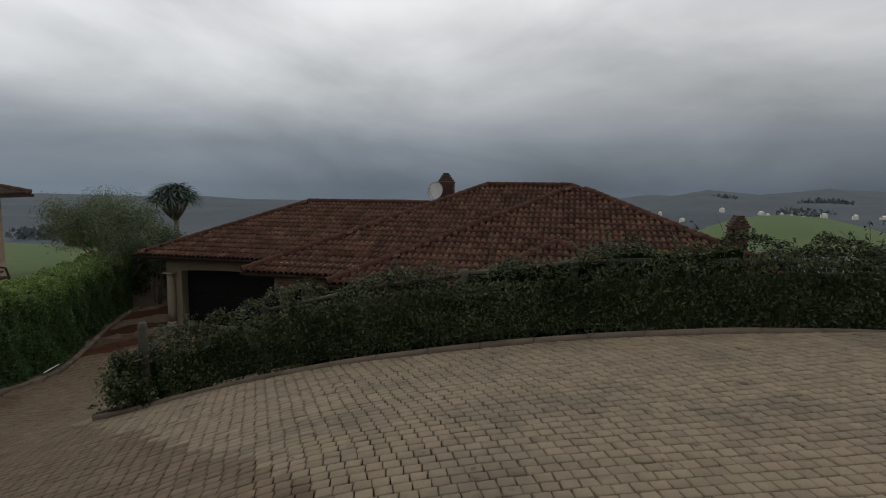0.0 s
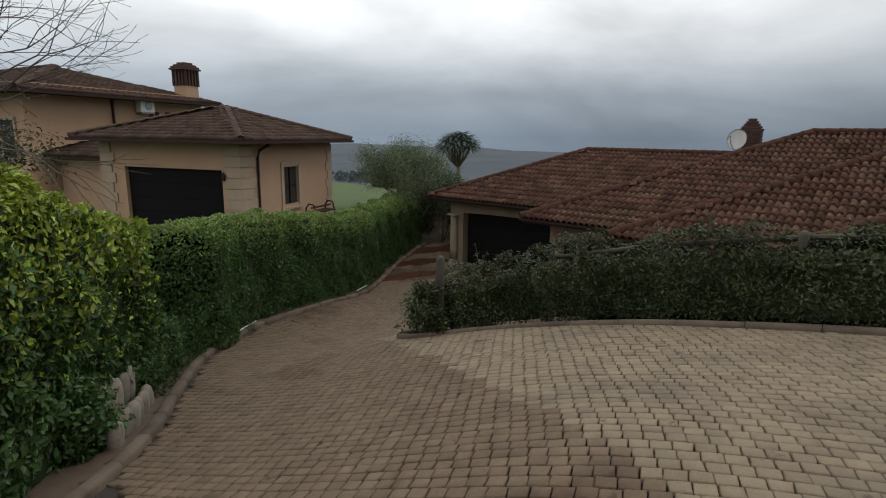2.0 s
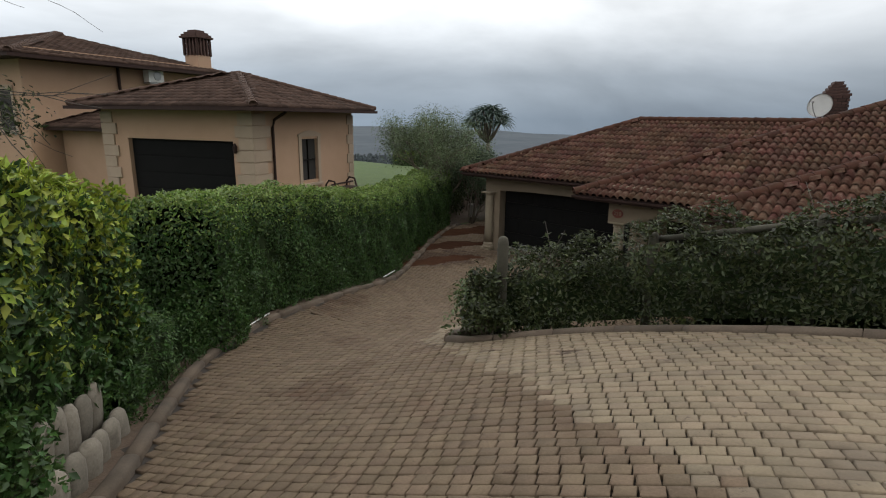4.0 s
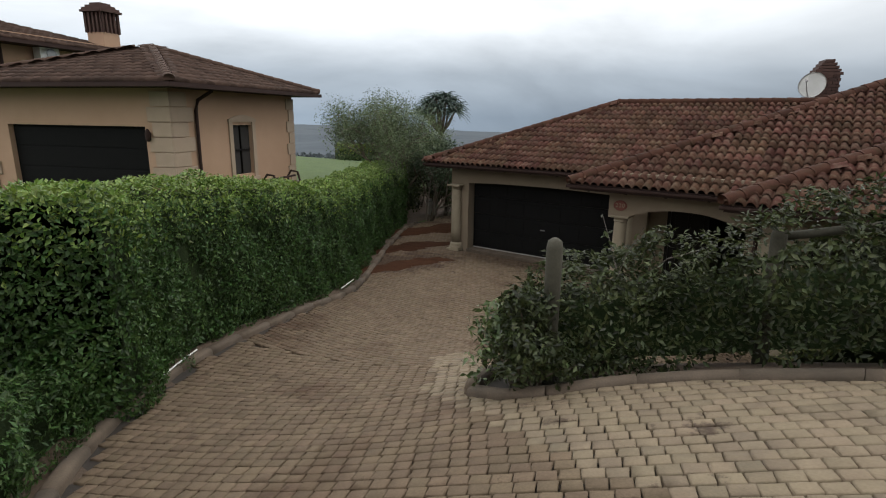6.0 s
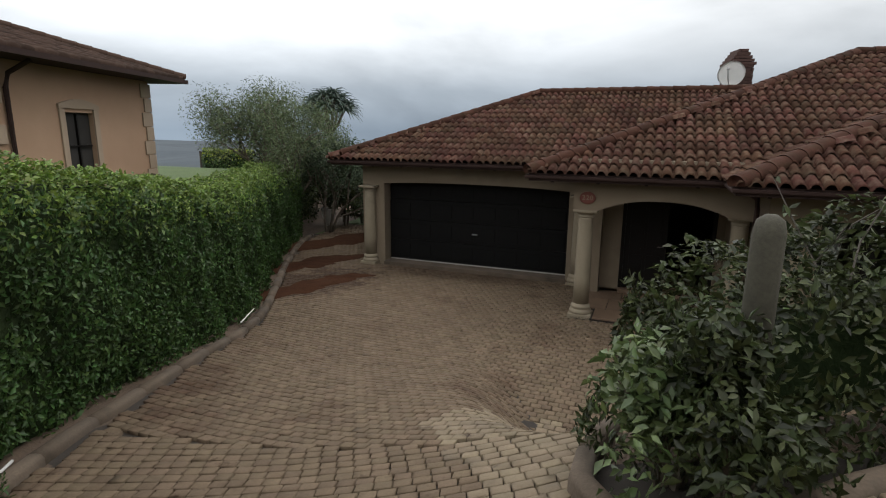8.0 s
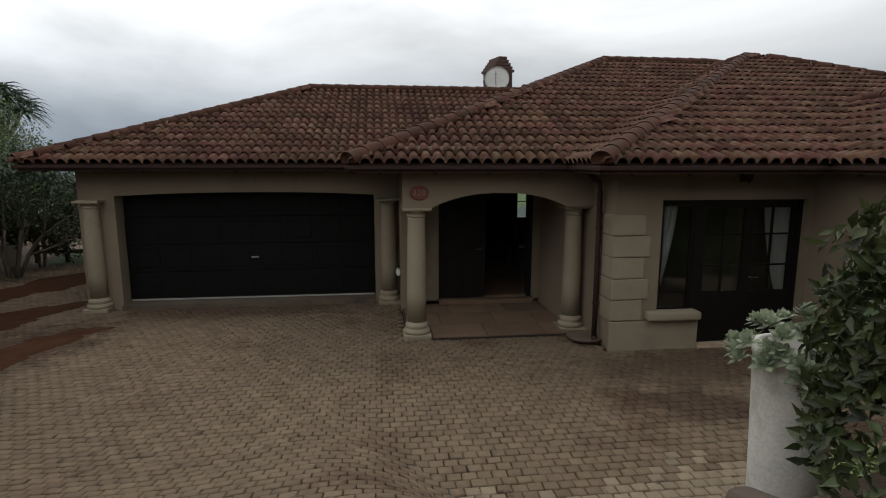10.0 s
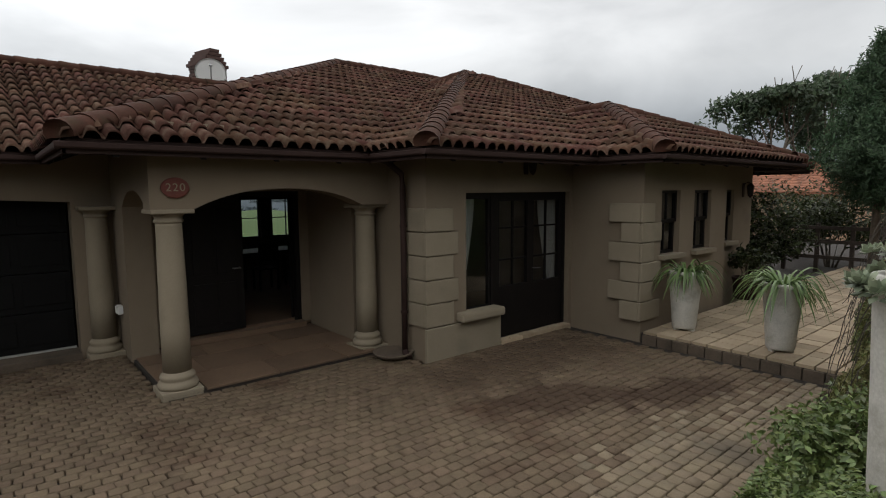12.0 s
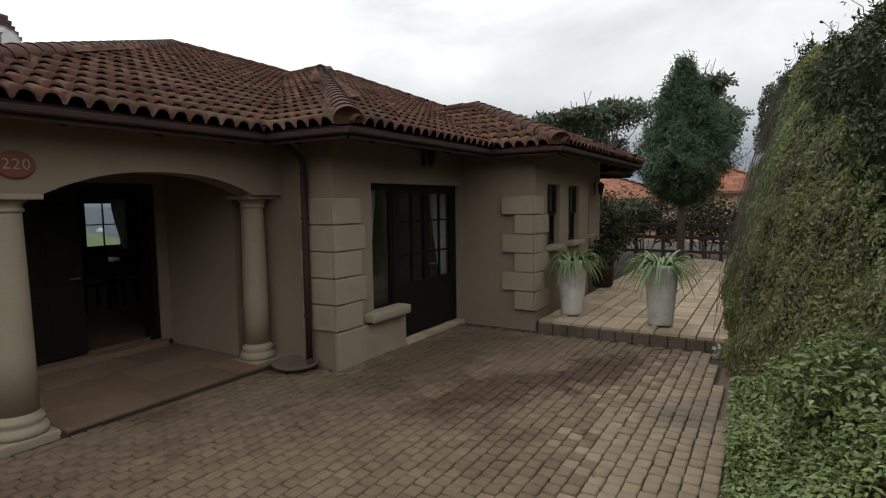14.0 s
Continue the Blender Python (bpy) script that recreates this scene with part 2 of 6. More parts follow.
PAVE = dict(scale=3.5, rough=0.85, bump=0.6, grain=60.0, hue=0.006, bump_dist=0.006)
M_PAVE = surface("brown_cobble", (0.07894, 0.05557, 0.03473), (0.1357, 0.09851, 0.06315), each="island", spread=0.13, stain=(0.04976, 0.02574, 0.01373), stain_scale=0.75, stain_at=(0.54, 0.74), **PAVE)
M_PAVE_P = surface("brown_cobble_single", (0.07894, 0.05557, 0.03473), (0.1357, 0.09851, 0.06315), each="object", spread=0.13, stain=(0.04976, 0.02574, 0.01373), stain_scale=0.75, stain_at=(0.54, 0.74), **PAVE)
M_PAVE_PALE = surface("pale_cobble", (0.1198, 0.09036, 0.05573), (0.1867, 0.1449, 0.0936), each="island", spread=0.13, stain=(0.07802, 0.0613, 0.0418), stain_scale=0.9, stain_at=(0.5, 0.75), **PAVE)
M_PAVE_PALE_P = surface("pale_cobble_single", (0.1198, 0.09036, 0.05573), (0.1867, 0.1449, 0.0936), each="object", spread=0.13, stain=(0.07802, 0.0613, 0.0418), stain_scale=0.9, stain_at=(0.5, 0.75), **PAVE)
# greyed blue leaf colour: distance haze put into the woodland's colour
M_WOODS = leafy("haze_tinted_woodland", (0.06, 0.075, 0.078), (0.09, 0.105, 0.108), rough=0.8)


def damp(m, patches, tint):
    """Darker damp patches, each an ellipse (x, y, half length, half width, turn) with a ragged edge."""
    n, l = m.node_tree.nodes, m.node_tree.links
    b = n["Principled BSDF"]
    colour = b.inputs["Base Color"].links[0].from_socket
    co, noi = n.new("ShaderNodeNewGeometry"), n.new("ShaderNodeTexNoise")
    noi.inputs["Scale"].default_value, noi.inputs["Detail"].default_value, noi.inputs["Roughness"].default_value = 3.2, 7.0, 0.7
    l.new(co.outputs["Position"], noi.inputs["Vector"])
    for x, y, rx, ry, turn, amount in patches:
        mp, gr = n.new("ShaderNodeMapping"), n.new("ShaderNodeTexGradient")
        mp.vector_type, gr.gradient_type = "TEXTURE", "SPHERICAL"
        mp.inputs["Location"].default_value, mp.inputs["Rotation"].default_value, mp.inputs["Scale"].default_value = (x, y, 0), (0, 0, radians(turn)), (rx, ry, 8)
        l.new(co.outputs["Position"], mp.inputs["Vector"])
        l.new(mp.outputs[0], gr.inputs[0])
        mul, rng, mix = n.new("ShaderNodeMath"), n.new("ShaderNodeMapRange"), n.new("ShaderNodeMixRGB")
        mul.operation = "MULTIPLY_ADD"
        mul.inputs[1].default_value = 0.55
        l.new(gr.outputs["Fac"], mul.inputs[0])
        l.new(noi.outputs["Fac"], mul.inputs[2])
        rng.inputs["From Min"].default_value, rng.inputs["From Max"].default_value, rng.inputs["To Max"].default_value = 0.62, 0.8, amount
        l.new(mul.outputs[0], rng.inputs["Value"])
        l.new(rng.outputs[0], mix.inputs[0])
        l.new(colour, mix.inputs[1])
        mix.inputs[2].default_value = (*tint, 1)
        colour = mix.outputs[0]
    l.new(colour, b.inputs["Base Color"])


for wet in (M_PAVE, M_PAVE_P, M_PAVE_PALE, M_PAVE_PALE_P):
    damp(wet, ((-4.9, 11.15, 1.3, 0.6, -28, 0.8), (-3.8, 10.45, 1.2, 0.5, -12, 0.8), (-4.3, 12.3, 2.6, 0.9, 0, 0.5), (-13.6, 14.0, 2.2, 1.4, 60, 0.85), (-10.8, 15.8, 3.0, 0.7, 0, 0.6)), (0.036, 0.019, 0.01))

for dull, gloss in ((M_DOOR, 0.15), (M_TIMBER, 0.15), (M_GUTTER, 0.15), (M_CORE, 0.1), (M_TILE, 0.1), (M_TILE_P, 0.1), (M_TILE2, 0.1), (M_RIDGE, 0.1), (M_GRIME, 0.05), (M_PAVE, 0.3), (M_PAVE_P, 0.3), (M_LEAF_DARK, 0.3), (M_LEAF, 0.35)):
    dull.node_tree.nodes["Principled BSDF"].inputs["Specular IOR Level"].default_value = gloss


def glass(name, tint=(0.8, 0.85, 0.85)):
    m, n, l, b = material(name, 0.02)
    b.inputs["Base Color"].default_value = (*tint, 1)
    b.inputs["Transmission Weight"].default_value = 1.0
    b.inputs["IOR"].default_value = 1.45
    return m


M_GLASS = glass("window_glass")

# ---- helpers for meshes ----


def part(name, bm, mat, parent=None, label="", smooth=False):
    """Link a bmesh as one mesh object, under a thing or a part if given."""
    me = bpy.data.meshes.new(name)
    bm.to_mesh(me)
    bm.free()
    if smooth:
        for p in me.polygons:
            p.use_smooth = True
    me.materials.append(mat)
    ob = new(name, me)
    if parent is not None:
        ob.parent = parent
    if label:
        ob["label"] = label
    return ob


def holder(name, m, label, category, group="", kind=""):
    ob = new(name)
    ob.empty_display_size = 0.1
    ob.matrix_world = m
    return tagged(ob, label, category, group, kind)


def box(x0, y0, z0, x1, y1, z1, bevel=0.0, bm=None):
    bm = bm or bmesh.new()
    r = bmesh.ops.create_cube(bm, size=1.0, matrix=Matrix.Translation(((x0 + x1) / 2, (y0 + y1) / 2, (z0 + z1) / 2)) @ Matrix.Diagonal((x1 - x0, y1 - y0, z1 - z0, 1)))
    if bevel:
        vs = set(r["verts"])
        es = [e for e in bm.edges if e.verts[0] in vs and e.verts[1] in vs]
        bmesh.ops.bevel(bm, geom=es, offset=bevel, segments=2, affect="EDGES", profile=0.6)
    return bm


def lathe(profile, steps=24, centre=(0, 0, 0), bm=None):
    """A body of revolution from (radius, z) pairs, closed at both ends."""
    bm = bm or bmesh.new()
    rings = []
    for r, z in profile:
        rings.append([bm.verts.new((centre[0] + r * math.cos(2 * math.pi * i / steps), centre[1] + r * math.sin(2 * math.pi * i / steps), centre[2] + z)) for i in range(steps)])
    for a, b in zip(rings, rings[1:]):
        for i in range(steps):
            bm.faces.new((a[i], a[(i + 1) % steps], b[(i + 1) % steps], b[i]))
    bm.faces.new(list(reversed(rings[0])))
    bm.faces.new(rings[-1])
    return bm


def tube(points, r0, r1=None, sides=6, bm=None):
    """A tapered tube along points."""
    bm = bm or bmesh.new()
    r1 = r0 if r1 is None else r1
    pts = [Vector(p) for p in points]
    rings = []
    for i, p in enumerate(pts):
        d = (pts[min(i + 1, len(pts) - 1)] - pts[max(i - 1, 0)]).normalized()
        a = d.orthogonal().normalized()
        b = d.cross(a)
        r = r0 + (r1 - r0) * i / (len(pts) - 1)
        rings.append((p, a, b, r))
    made = []
    for p, a, b, r in rings:
        made.append([bm.verts.new(p + r * (math.cos(2 * math.pi * k / sides) * a + math.sin(2 * math.pi * k / sides) * b)) for k in range(sides)])
    for u, v in zip(made, made[1:]):
        # start the next ring at the corner nearest to the last, to avoid twists
        k0 = min(range(sides), key=lambda k: (v[k].co - u[0].co).length)
        v[:] = v[k0:] + v[:k0]
        for k in range(sides):
            bm.faces.new((u[k], u[(k + 1) % sides], v[(k + 1) % sides], v[k]))
    bm.faces.new(list(reversed(made[0])))
    bm.faces.new(made[-1])
    return bm


def from_arrays(name, verts, faces, mat, parent=None, label="", smooth=False):
    """A mesh from arrays of corners and of faces that all have the same number of corners."""
    verts, faces = np.asarray(verts, np.float32), np.asarray(faces, np.int32)
    me = bpy.data.meshes.new(name)
    me.vertices.add(len(verts))
    me.vertices.foreach_set("co", verts.ravel())
    me.loops.add(faces.size)
    me.loops.foreach_set("vertex_index", faces.ravel())
    me.polygons.add(len(faces))
    me.polygons.foreach_set("loop_start", np.arange(0, faces.size, faces.shape[1], dtype=np.int32))
    me.update(calc_edges=True)
    if smooth:
        me.polygons.foreach_set("use_smooth", [True] * len(me.polygons))
    me.materials.append(mat)
    ob = new(name, me)
    if parent is not None:
        ob.parent = parent
    if label:
        ob["label"] = label
    return ob


def extruded(outline, y0, y1, bm=None):
    """A wall from its outline in x and z, between the planes y0 and y1."""
    bm = bm or bmesh.new()
    a = [bm.verts.new((x, y0, z)) for x, z in outline]
    b = [bm.verts.new((x, y1, z)) for x, z in outline]
    bm.faces.new(a)
    bm.faces.new(list(reversed(b)))
    for i in range(len(a)):
        j = (i + 1) % len(a)
        bm.faces.new((a[j], a[i], b[i], b[j]))
    bmesh.ops.recalc_face_normals(bm, faces=bm.faces)
    return bm


def arc(xa, xb, spring, crown, n=14):
    """Points of a flat arch from xa to xb."""
    out = []
    for i in range(n + 1):
        t = i / n
        out.append((xa + (xb - xa) * t, spring + (crown - spring) * (1 - abs(2 * t - 1) ** 2.4)))
    return out


RNG = np.random.default_rng(7)


def unit(v):
    return v / np.maximum(np.linalg.norm(v, axis=-1, keepdims=True), 1e-9)


def leaves(name, places, normals, size, mat, parent=None, wide=0.5, droop=0.3, loose=0.8, label=""):
    """Many small folded leaves that stand on places, turned about their normals."""
    n = len(places)
    if n == 0:
        return None
    nrm = unit(normals + RNG.normal(0, loose * 0.6, (n, 3)))
    along = unit(np.cross(nrm, RNG.normal(0, 1, (n, 3))))
    along = unit(along + nrm * 0.35 - np.array((0, 0, droop)) * RNG.random((n, 1)))
    side = unit(np.cross(along, nrm))
    up = np.cross(side, along)
    ln = size * (0.6 + 0.8 * RNG.random((n, 1)))
    w = ln * wide * 0.5
    base = places
    mid = base + along * ln * 0.45
    tip = base + along * ln - up * ln * 0.12
    lift = up * w * 0.35
    v = np.stack([base, mid + side * w + lift, tip, mid - side * w + lift], 1).reshape(-1, 3)
    i = np.arange(n)[:, None] * 4
    f = np.concatenate([i + np.array([0, 1, 2]), i + np.array([0, 2, 3])], 1).reshape(-1, 3)
    return from_arrays(name, v, f, mat, parent, label)


def bumps(p, scale, seed=0.0):
    """Smooth pseudo-noise in -1..1 for arrays of places."""
    x, y, z = p[:, 0] * scale + seed, p[:, 1] * scale + seed * 1.7, p[:, 2] * scale - seed
    return (np.sin(x * 1.7 + 1.3 * np.sin(y * 1.1 + z)) + np.sin(y * 2.3 + 1.1 * np.sin(z * 1.9 + x * 0.7)) + np.sin(z * 2.1 + 1.2 * np.sin(x * 1.3 - y))) / 3


# ---- the lie of the land ----
KNOTS = np.array([
    (0, 0, 3.16), (-1.5, 0.8, 2.76), (-3.9, 2.3, 2.26), (-5.6, 3.3, 1.83), (-8.5, 5.8, 1.08), (-9.6, 8.8, 0.46), (-7.9, 7.6, 0.96), (-7.3, 6.2, 1.33),
    (-1.9, 3.6, 2.9), (-2.1, 5.2, 2.75), (-5.0, 6.8, 1.98), (-6.75, 6.6, 1.5), (0, 7.2, 2.98), (3.6, 7.3, 3.28), (2.5, 3.5, 3.16), (-3.2, 7.0, 2.45),
    (-6.6, 2.3, 1.6), (-9.6, 4.5, 1.0), (-11.0, 6.3, 0.72), (-12.0, 8.9, 0.42), (-13.2, 11.5, 0.12), (5, 0, 3.42), (0, -8, 3.4), (-8, -4, 2.2),
    (-10.5, 11.5, 0.0), (9.0, 6.0, 3.6),
])


def _spline(knots):
    n = len(knots)
    d = np.hypot(knots[:, None, 0] - knots[None, :, 0], knots[:, None, 1] - knots[None, :, 1])
    k = np.where(d > 0, d * d * np.log(d + 1e-9), 0)
    p = np.c_[np.ones(n), knots[:, :2]]
    a = np.block([[k + 0.25 * np.eye(n), p], [p.T, np.zeros((3, 3))]])
    return np.linalg.solve(a, np.r_[knots[:, 2], np.zeros(3)])


WEIGHTS = _spline(KNOTS)


def step_up(a, b, v):
    t = np.clip((v - a) / (b - a), 0, 1)
    return t * t * (3 - 2 * t)


def land(x, y):
    """Height of the ground: the sloping drive, the level forecourt, the neighbour's plot and the valley beyond."""
    x, y = np.asarray(x, float), np.asarray(y, float)
    d = np.hypot(x[..., None] - KNOTS[:, 0], y[..., None] - KNOTS[:, 1])
    z = (np.where(d > 0, d * d * np.log(d + 1e-9), 0) * WEIGHTS[:-3]).sum(-1) + WEIGHTS[-3] + WEIGHTS[-2] * x + WEIGHTS[-1] * y
    over = step_up(-9.4, -7.1, x)
    court = step_up(9.0 - 1.3 * over, 12.8 - 3.75 * over, y)
    z = z * (1 - court)
    plot = step_up(0.6, 3.5, left_of_kerb(x, y))
    z = z * (1 - plot) + 1.5 * plot
    away = np.maximum(np.maximum(-x - 34, x - 16), np.maximum(y - 24, -y - 10))
    far = step_up(0, 26, away)
    r = np.hypot(x + 5, y - 8)
    hills = 14 * np.sin(x / 190 + 1.0) * np.cos(y / 230) + 8 * np.sin(x / 71 + y / 93)
    bearing = np.arctan2(y, x)
    right = 1 - step_up(1.3, 1.62, bearing)
    valley = -6 - (78 - 38 * right) * step_up(30, 420, r) + hills * step_up(80, 500, r) + 38 * np.exp(-((x - 112) ** 2 + (y - 332) ** 2) / 7000) + right * 44 * step_up(600, 1900, r) * (0.8 + 0.2 * np.sin(bearing * 23 + 0.6) + 0.06 * np.sin(bearing * 71))
    return z * (1 - far) + valley * far


LEFT_KERB = [(-4.2, -0.6), (-5.2, 1.1), (-6.4, 2.25), (-7.9, 3.25), (-9.6, 4.5), (-11.0, 6.3), (-12.0, 8.9), (-13.0, 11.3), (-13.9, 12.9), (-15.3, 15.2), (-16.4, 17.3), (-16.9, 18.6)]
RIGHT_KERB = [(9.0, 7.9), (6.0, 7.8), (3.7, 7.7), (1.8, 7.6), (0.0, 7.4), (-1.6, 7.2), (-3.2, 7.1), (-4.4, 7.08), (-5.2, 7.0), (-5.75, 6.78), (-6.15, 6.5), (-6.5, 6.4), (-6.82, 6.52), (-6.98, 6.9), (-6.95, 7.4), (-6.88, 8.0), (-6.85, 8.5), (-6.7, 8.95), (-6.2, 9.1), (-5.4, 9.13), (-4.4, 9.2), (-2.5, 9.45)]


def left_of_kerb(x, y):
    """Distance to the far side of the left-hand kerb, negative on the drive."""
    best = np.full(np.shape(x), 1e9)
    side = np.full(np.shape(x), -1.0)
    pts = [(-2.0, -14.0)] + LEFT_KERB + [(-17.6, 26.0)]
    for (ax, ay), (bx, by) in zip(pts, pts[1:]):
        ux, uy = bx - ax, by - ay
        t = np.clip(((x - ax) * ux + (y - ay) * uy) / (ux * ux + uy * uy), 0, 1)
        d = np.hypot(x - ax - t * ux, y - ay - t * uy)
        s = np.sign(ux * (y - ay) - uy * (x - ax))
        near = d < best
        side = np.where(near, s, side)
        best = np.where(near, d, best)
    return best * side


def catmull(pts, step=0.15):
    """Points at even steps along a smooth line through pts."""
    p = [np.array(q, float) for q in pts]
    p = [2 * p[0] - p[1]] + p + [2 * p[-1] - p[-2]]
    out = []
    for a, b, c, d in zip(p, p[1:], p[2:], p[3:]):
        n = max(2, int(np.linalg.norm(c - b) / 0.03))
        for i in range(n):
            t = i / n
            out.append(0.5 * ((2 * b) + (c - a) * t + (2 * a - 5 * b + 4 * c - d) * t * t + (3 * b - a - 3 * c + d) * t ** 3))
    out.append(p[-2])
    keep, run = [out[0]], 0.0
    for a, b in zip(out, out[1:]):
        run += np.linalg.norm(b - a)
        if run >= step:
            keep.append(b)
            run = 0.0
    return np.array(keep)


# ---- ground ----
def ground_sheet():
    def axis(lo, hi, fine, mid):
        a = list(np.arange(lo, hi, fine))
        g, v = fine, hi
        while v < 3600:
            a.append(v)
            g *= 1.16
            v += g
        g, v = fine, lo
        while v > -3600:
            g *= 1.16
            v -= g
            a.insert(0, v)
        return np.array(a)
    xs, ys = axis(-20, 8, 0.3, 0), axis(-6, 20, 0.3, 0)
    gx, gy = np.meshgrid(xs, ys)
    gz = land(gx, gy) - 0.026 * ((left_of_kerb(gx, gy) < -0.1) & (gy < 17) & (gx > -17) & (gx < 7))
    n = len(xs)
    verts = np.c_[gx.ravel(), gy.ravel(), gz.ravel()]
    idx = np.arange(len(ys) * n).reshape(len(ys), n)
    faces = np.c_[idx[:-1, :-1].ravel(), idx[:-1, 1:].ravel(), idx[1:, 1:].ravel(), idx[1:, :-1].ravel()]
    ob = from_arrays("ground", verts, faces, M_SAND, smooth=True)
    me = ob.data
    me.materials.append(M_LAWN)
    me.materials.append(M_SOIL)
    me.materials.append(M_FIELDS)
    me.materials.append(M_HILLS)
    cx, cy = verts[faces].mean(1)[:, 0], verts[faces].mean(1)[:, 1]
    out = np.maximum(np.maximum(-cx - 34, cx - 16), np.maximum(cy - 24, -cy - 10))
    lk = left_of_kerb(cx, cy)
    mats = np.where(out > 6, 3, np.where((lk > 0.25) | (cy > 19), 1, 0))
    # beyond 750 m the ground takes the haze-coloured hill material
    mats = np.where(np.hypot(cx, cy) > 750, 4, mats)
    mats = np.where((cy > 7.2) & (cy < 9.2) & (cx > -7.0), 2, mats)
    mats = np.where((lk > 0.0) & (lk < 2.2), 2, mats)
    mats = np.where(np.hypot(cx - 112, cy - 332) < 95, 1, mats)
    me.polygons.foreach_set("material_index", mats.astype(int).tolist())
    return tagged(ob, "sloping ground of sand, soil and grass running out to hills tinted for haze", "ground", kind="structure")


def fields_material():
    m, n, l, b = material("haze_tinted_fields", 0.95)
    co = n.new("ShaderNodeNewGeometry")
    vor, noi = n.new("ShaderNodeTexVoronoi"), n.new("ShaderNodeTexNoise")
    vor.inputs["Scale"].default_value, noi.inputs["Scale"].default_value, noi.inputs["Detail"].default_value = 0.006, 0.012, 8.0
    l.new(co.outputs["Position"], vor.inputs["Vector"])
    l.new(co.outputs["Position"], noi.inputs["Vector"])
    ramp = n.new("ShaderNodeValToRGB")
    # blue-grey dark stops put distance haze into the field colours
    ramp.color_ramp.elements[0].color, ramp.color_ramp.elements[1].color = (0.026, 0.036, 0.036, 1), (0.085, 0.12, 0.05, 1)
    ramp.color_ramp.elements[0].position, ramp.color_ramp.elements[1].position = 0.35, 0.8
    e = ramp.color_ramp.elements.new(0.55)
    e.color = (0.036, 0.05, 0.044, 1)
    mix = n.new("ShaderNodeMath")
    mix.operation = "MULTIPLY_ADD"
    sep = n.new("ShaderNodeSeparateColor")
    l.new(vor.outputs["Color"], sep.inputs[0])
    mix.inputs[1].default_value = 0.45
    hm = n.new("ShaderNodeMath")
    hm.operation = "MULTIPLY"
    hm.inputs[1].default_value = 0.55
    l.new(noi.outputs["Fac"], hm.inputs[0])
    l.new(sep.outputs[0], mix.inputs[0])
    l.new(hm.outputs[0], mix.inputs[2])
    l.new(mix.outputs[0], ramp.inputs[0])
    l.new(ramp.outputs[0], b.inputs["Base Color"])
    return m


M_FIELDS = fields_material()
# slate blue base colour carries the haze over the far hills
M_HILLS = surface('haze_tinted_hills', (0.016, 0.027, 0.038), (0.036, 0.05, 0.062), 0.004, 0.95, 0.0, 0.03)
ground = ground_sheet()

# ---- main house: plan ----
EAVE, PITCH = 2.62, 0.41
# each roof: left, front, right and back eaves
ROOFS = [(-14.2, 15.65, 2.0, 24.1), (-8.78, 13.4, 6.0, 25.3), (-5.73, 12.3, 6.15, 23.6), (-2.7, 11.3, 2.3, 17.0)]


def roof_height(k, x, y):
    x0, y0, x1, y1 = ROOFS[k]
    return EAVE + PITCH * np.minimum(np.minimum(x - x0, x1 - x), np.minimum(y - y0, y1 - y))


def roof_slopes(k, e=EAVE):
    """The four slopes of a hipped roof, as corner lists, and its ridge."""
    x0, y0, x1, y1 = ROOFS[k]
    w, d = x1 - x0, y1 - y0
    h = min(w, d) / 2
    z = e + PITCH * h
    if w >= d:
        a, b = Vector((x0 + h, y0 + h, z)), Vector((x1 - h, y0 + h, z))
    else:
        a, b = Vector((x0 + h, y0 + h, z)), Vector((x0 + h, y1 - h, z))
    c = [Vector((x0, y0, e)), Vector((x1, y0, e)), Vector((x1, y1, e)), Vector((x0, y1, e))]
    return c, a, b, w >= d


def rough_roof(k):
    c, a, b, wide = roof_slopes(k)
    bm = bmesh.new()
    v = [bm.verts.new(p) for p in c] + [bm.verts.new(a), bm.verts.new(b)]
    if (a - b).length < 0.02:
        fs = [(0, 1, 4), (1, 2, 4), (2, 3, 4), (3, 0, 4)]
    elif wide:
        fs = [(0, 1, 5, 4), (1, 2, 5), (2, 3, 4, 5), (3, 0, 4)]
    else:
        fs = [(0, 1, 4), (1, 2, 5, 4), (2, 3, 5), (3, 0, 4, 5)]
    for f in fs:
        bm.faces.new([v[i] for i in f])
    if (a - b).length < 0.02:
        bm.verts.remove(v[5])
    return bm

# ---- main house: structure ----
WALL = 2.86


def structure(name, bm, mat, label, category="wall", parent=None):
    return tagged(part(name, bm, mat, parent), label, category, kind="structure")


OUTSIDE = "grey-beige stucco wall under the tiled eaves"
# garage front: a wide opening with a slightly arched head
garage_wall = structure("wall_garage_front", extruded([(-13.62, -0.1), (-13.02, -0.1), (-13.02, 2.04)] + arc(-13.02, -8.48, 2.04, 2.10)[1:-1] + [(-8.48, 2.04), (-8.48, -0.1), (-7.98, -0.1), (-7.98, WALL), (-13.62, WALL)], 16.2, 16.52), M_STUCCO, OUTSIDE)
structure("wall_garage_side", box(-13.62, 16.52, -0.1, -13.34, 24.0, WALL), M_STUCCO, OUTSIDE)
structure("garage_threshold", box(-13.02, 16.12, -0.1, -8.48, 16.6, 0.075, 0.01), M_KERB, "worn concrete ramp lip below the garage door", "threshold")
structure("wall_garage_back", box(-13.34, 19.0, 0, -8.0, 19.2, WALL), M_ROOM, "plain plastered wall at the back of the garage")
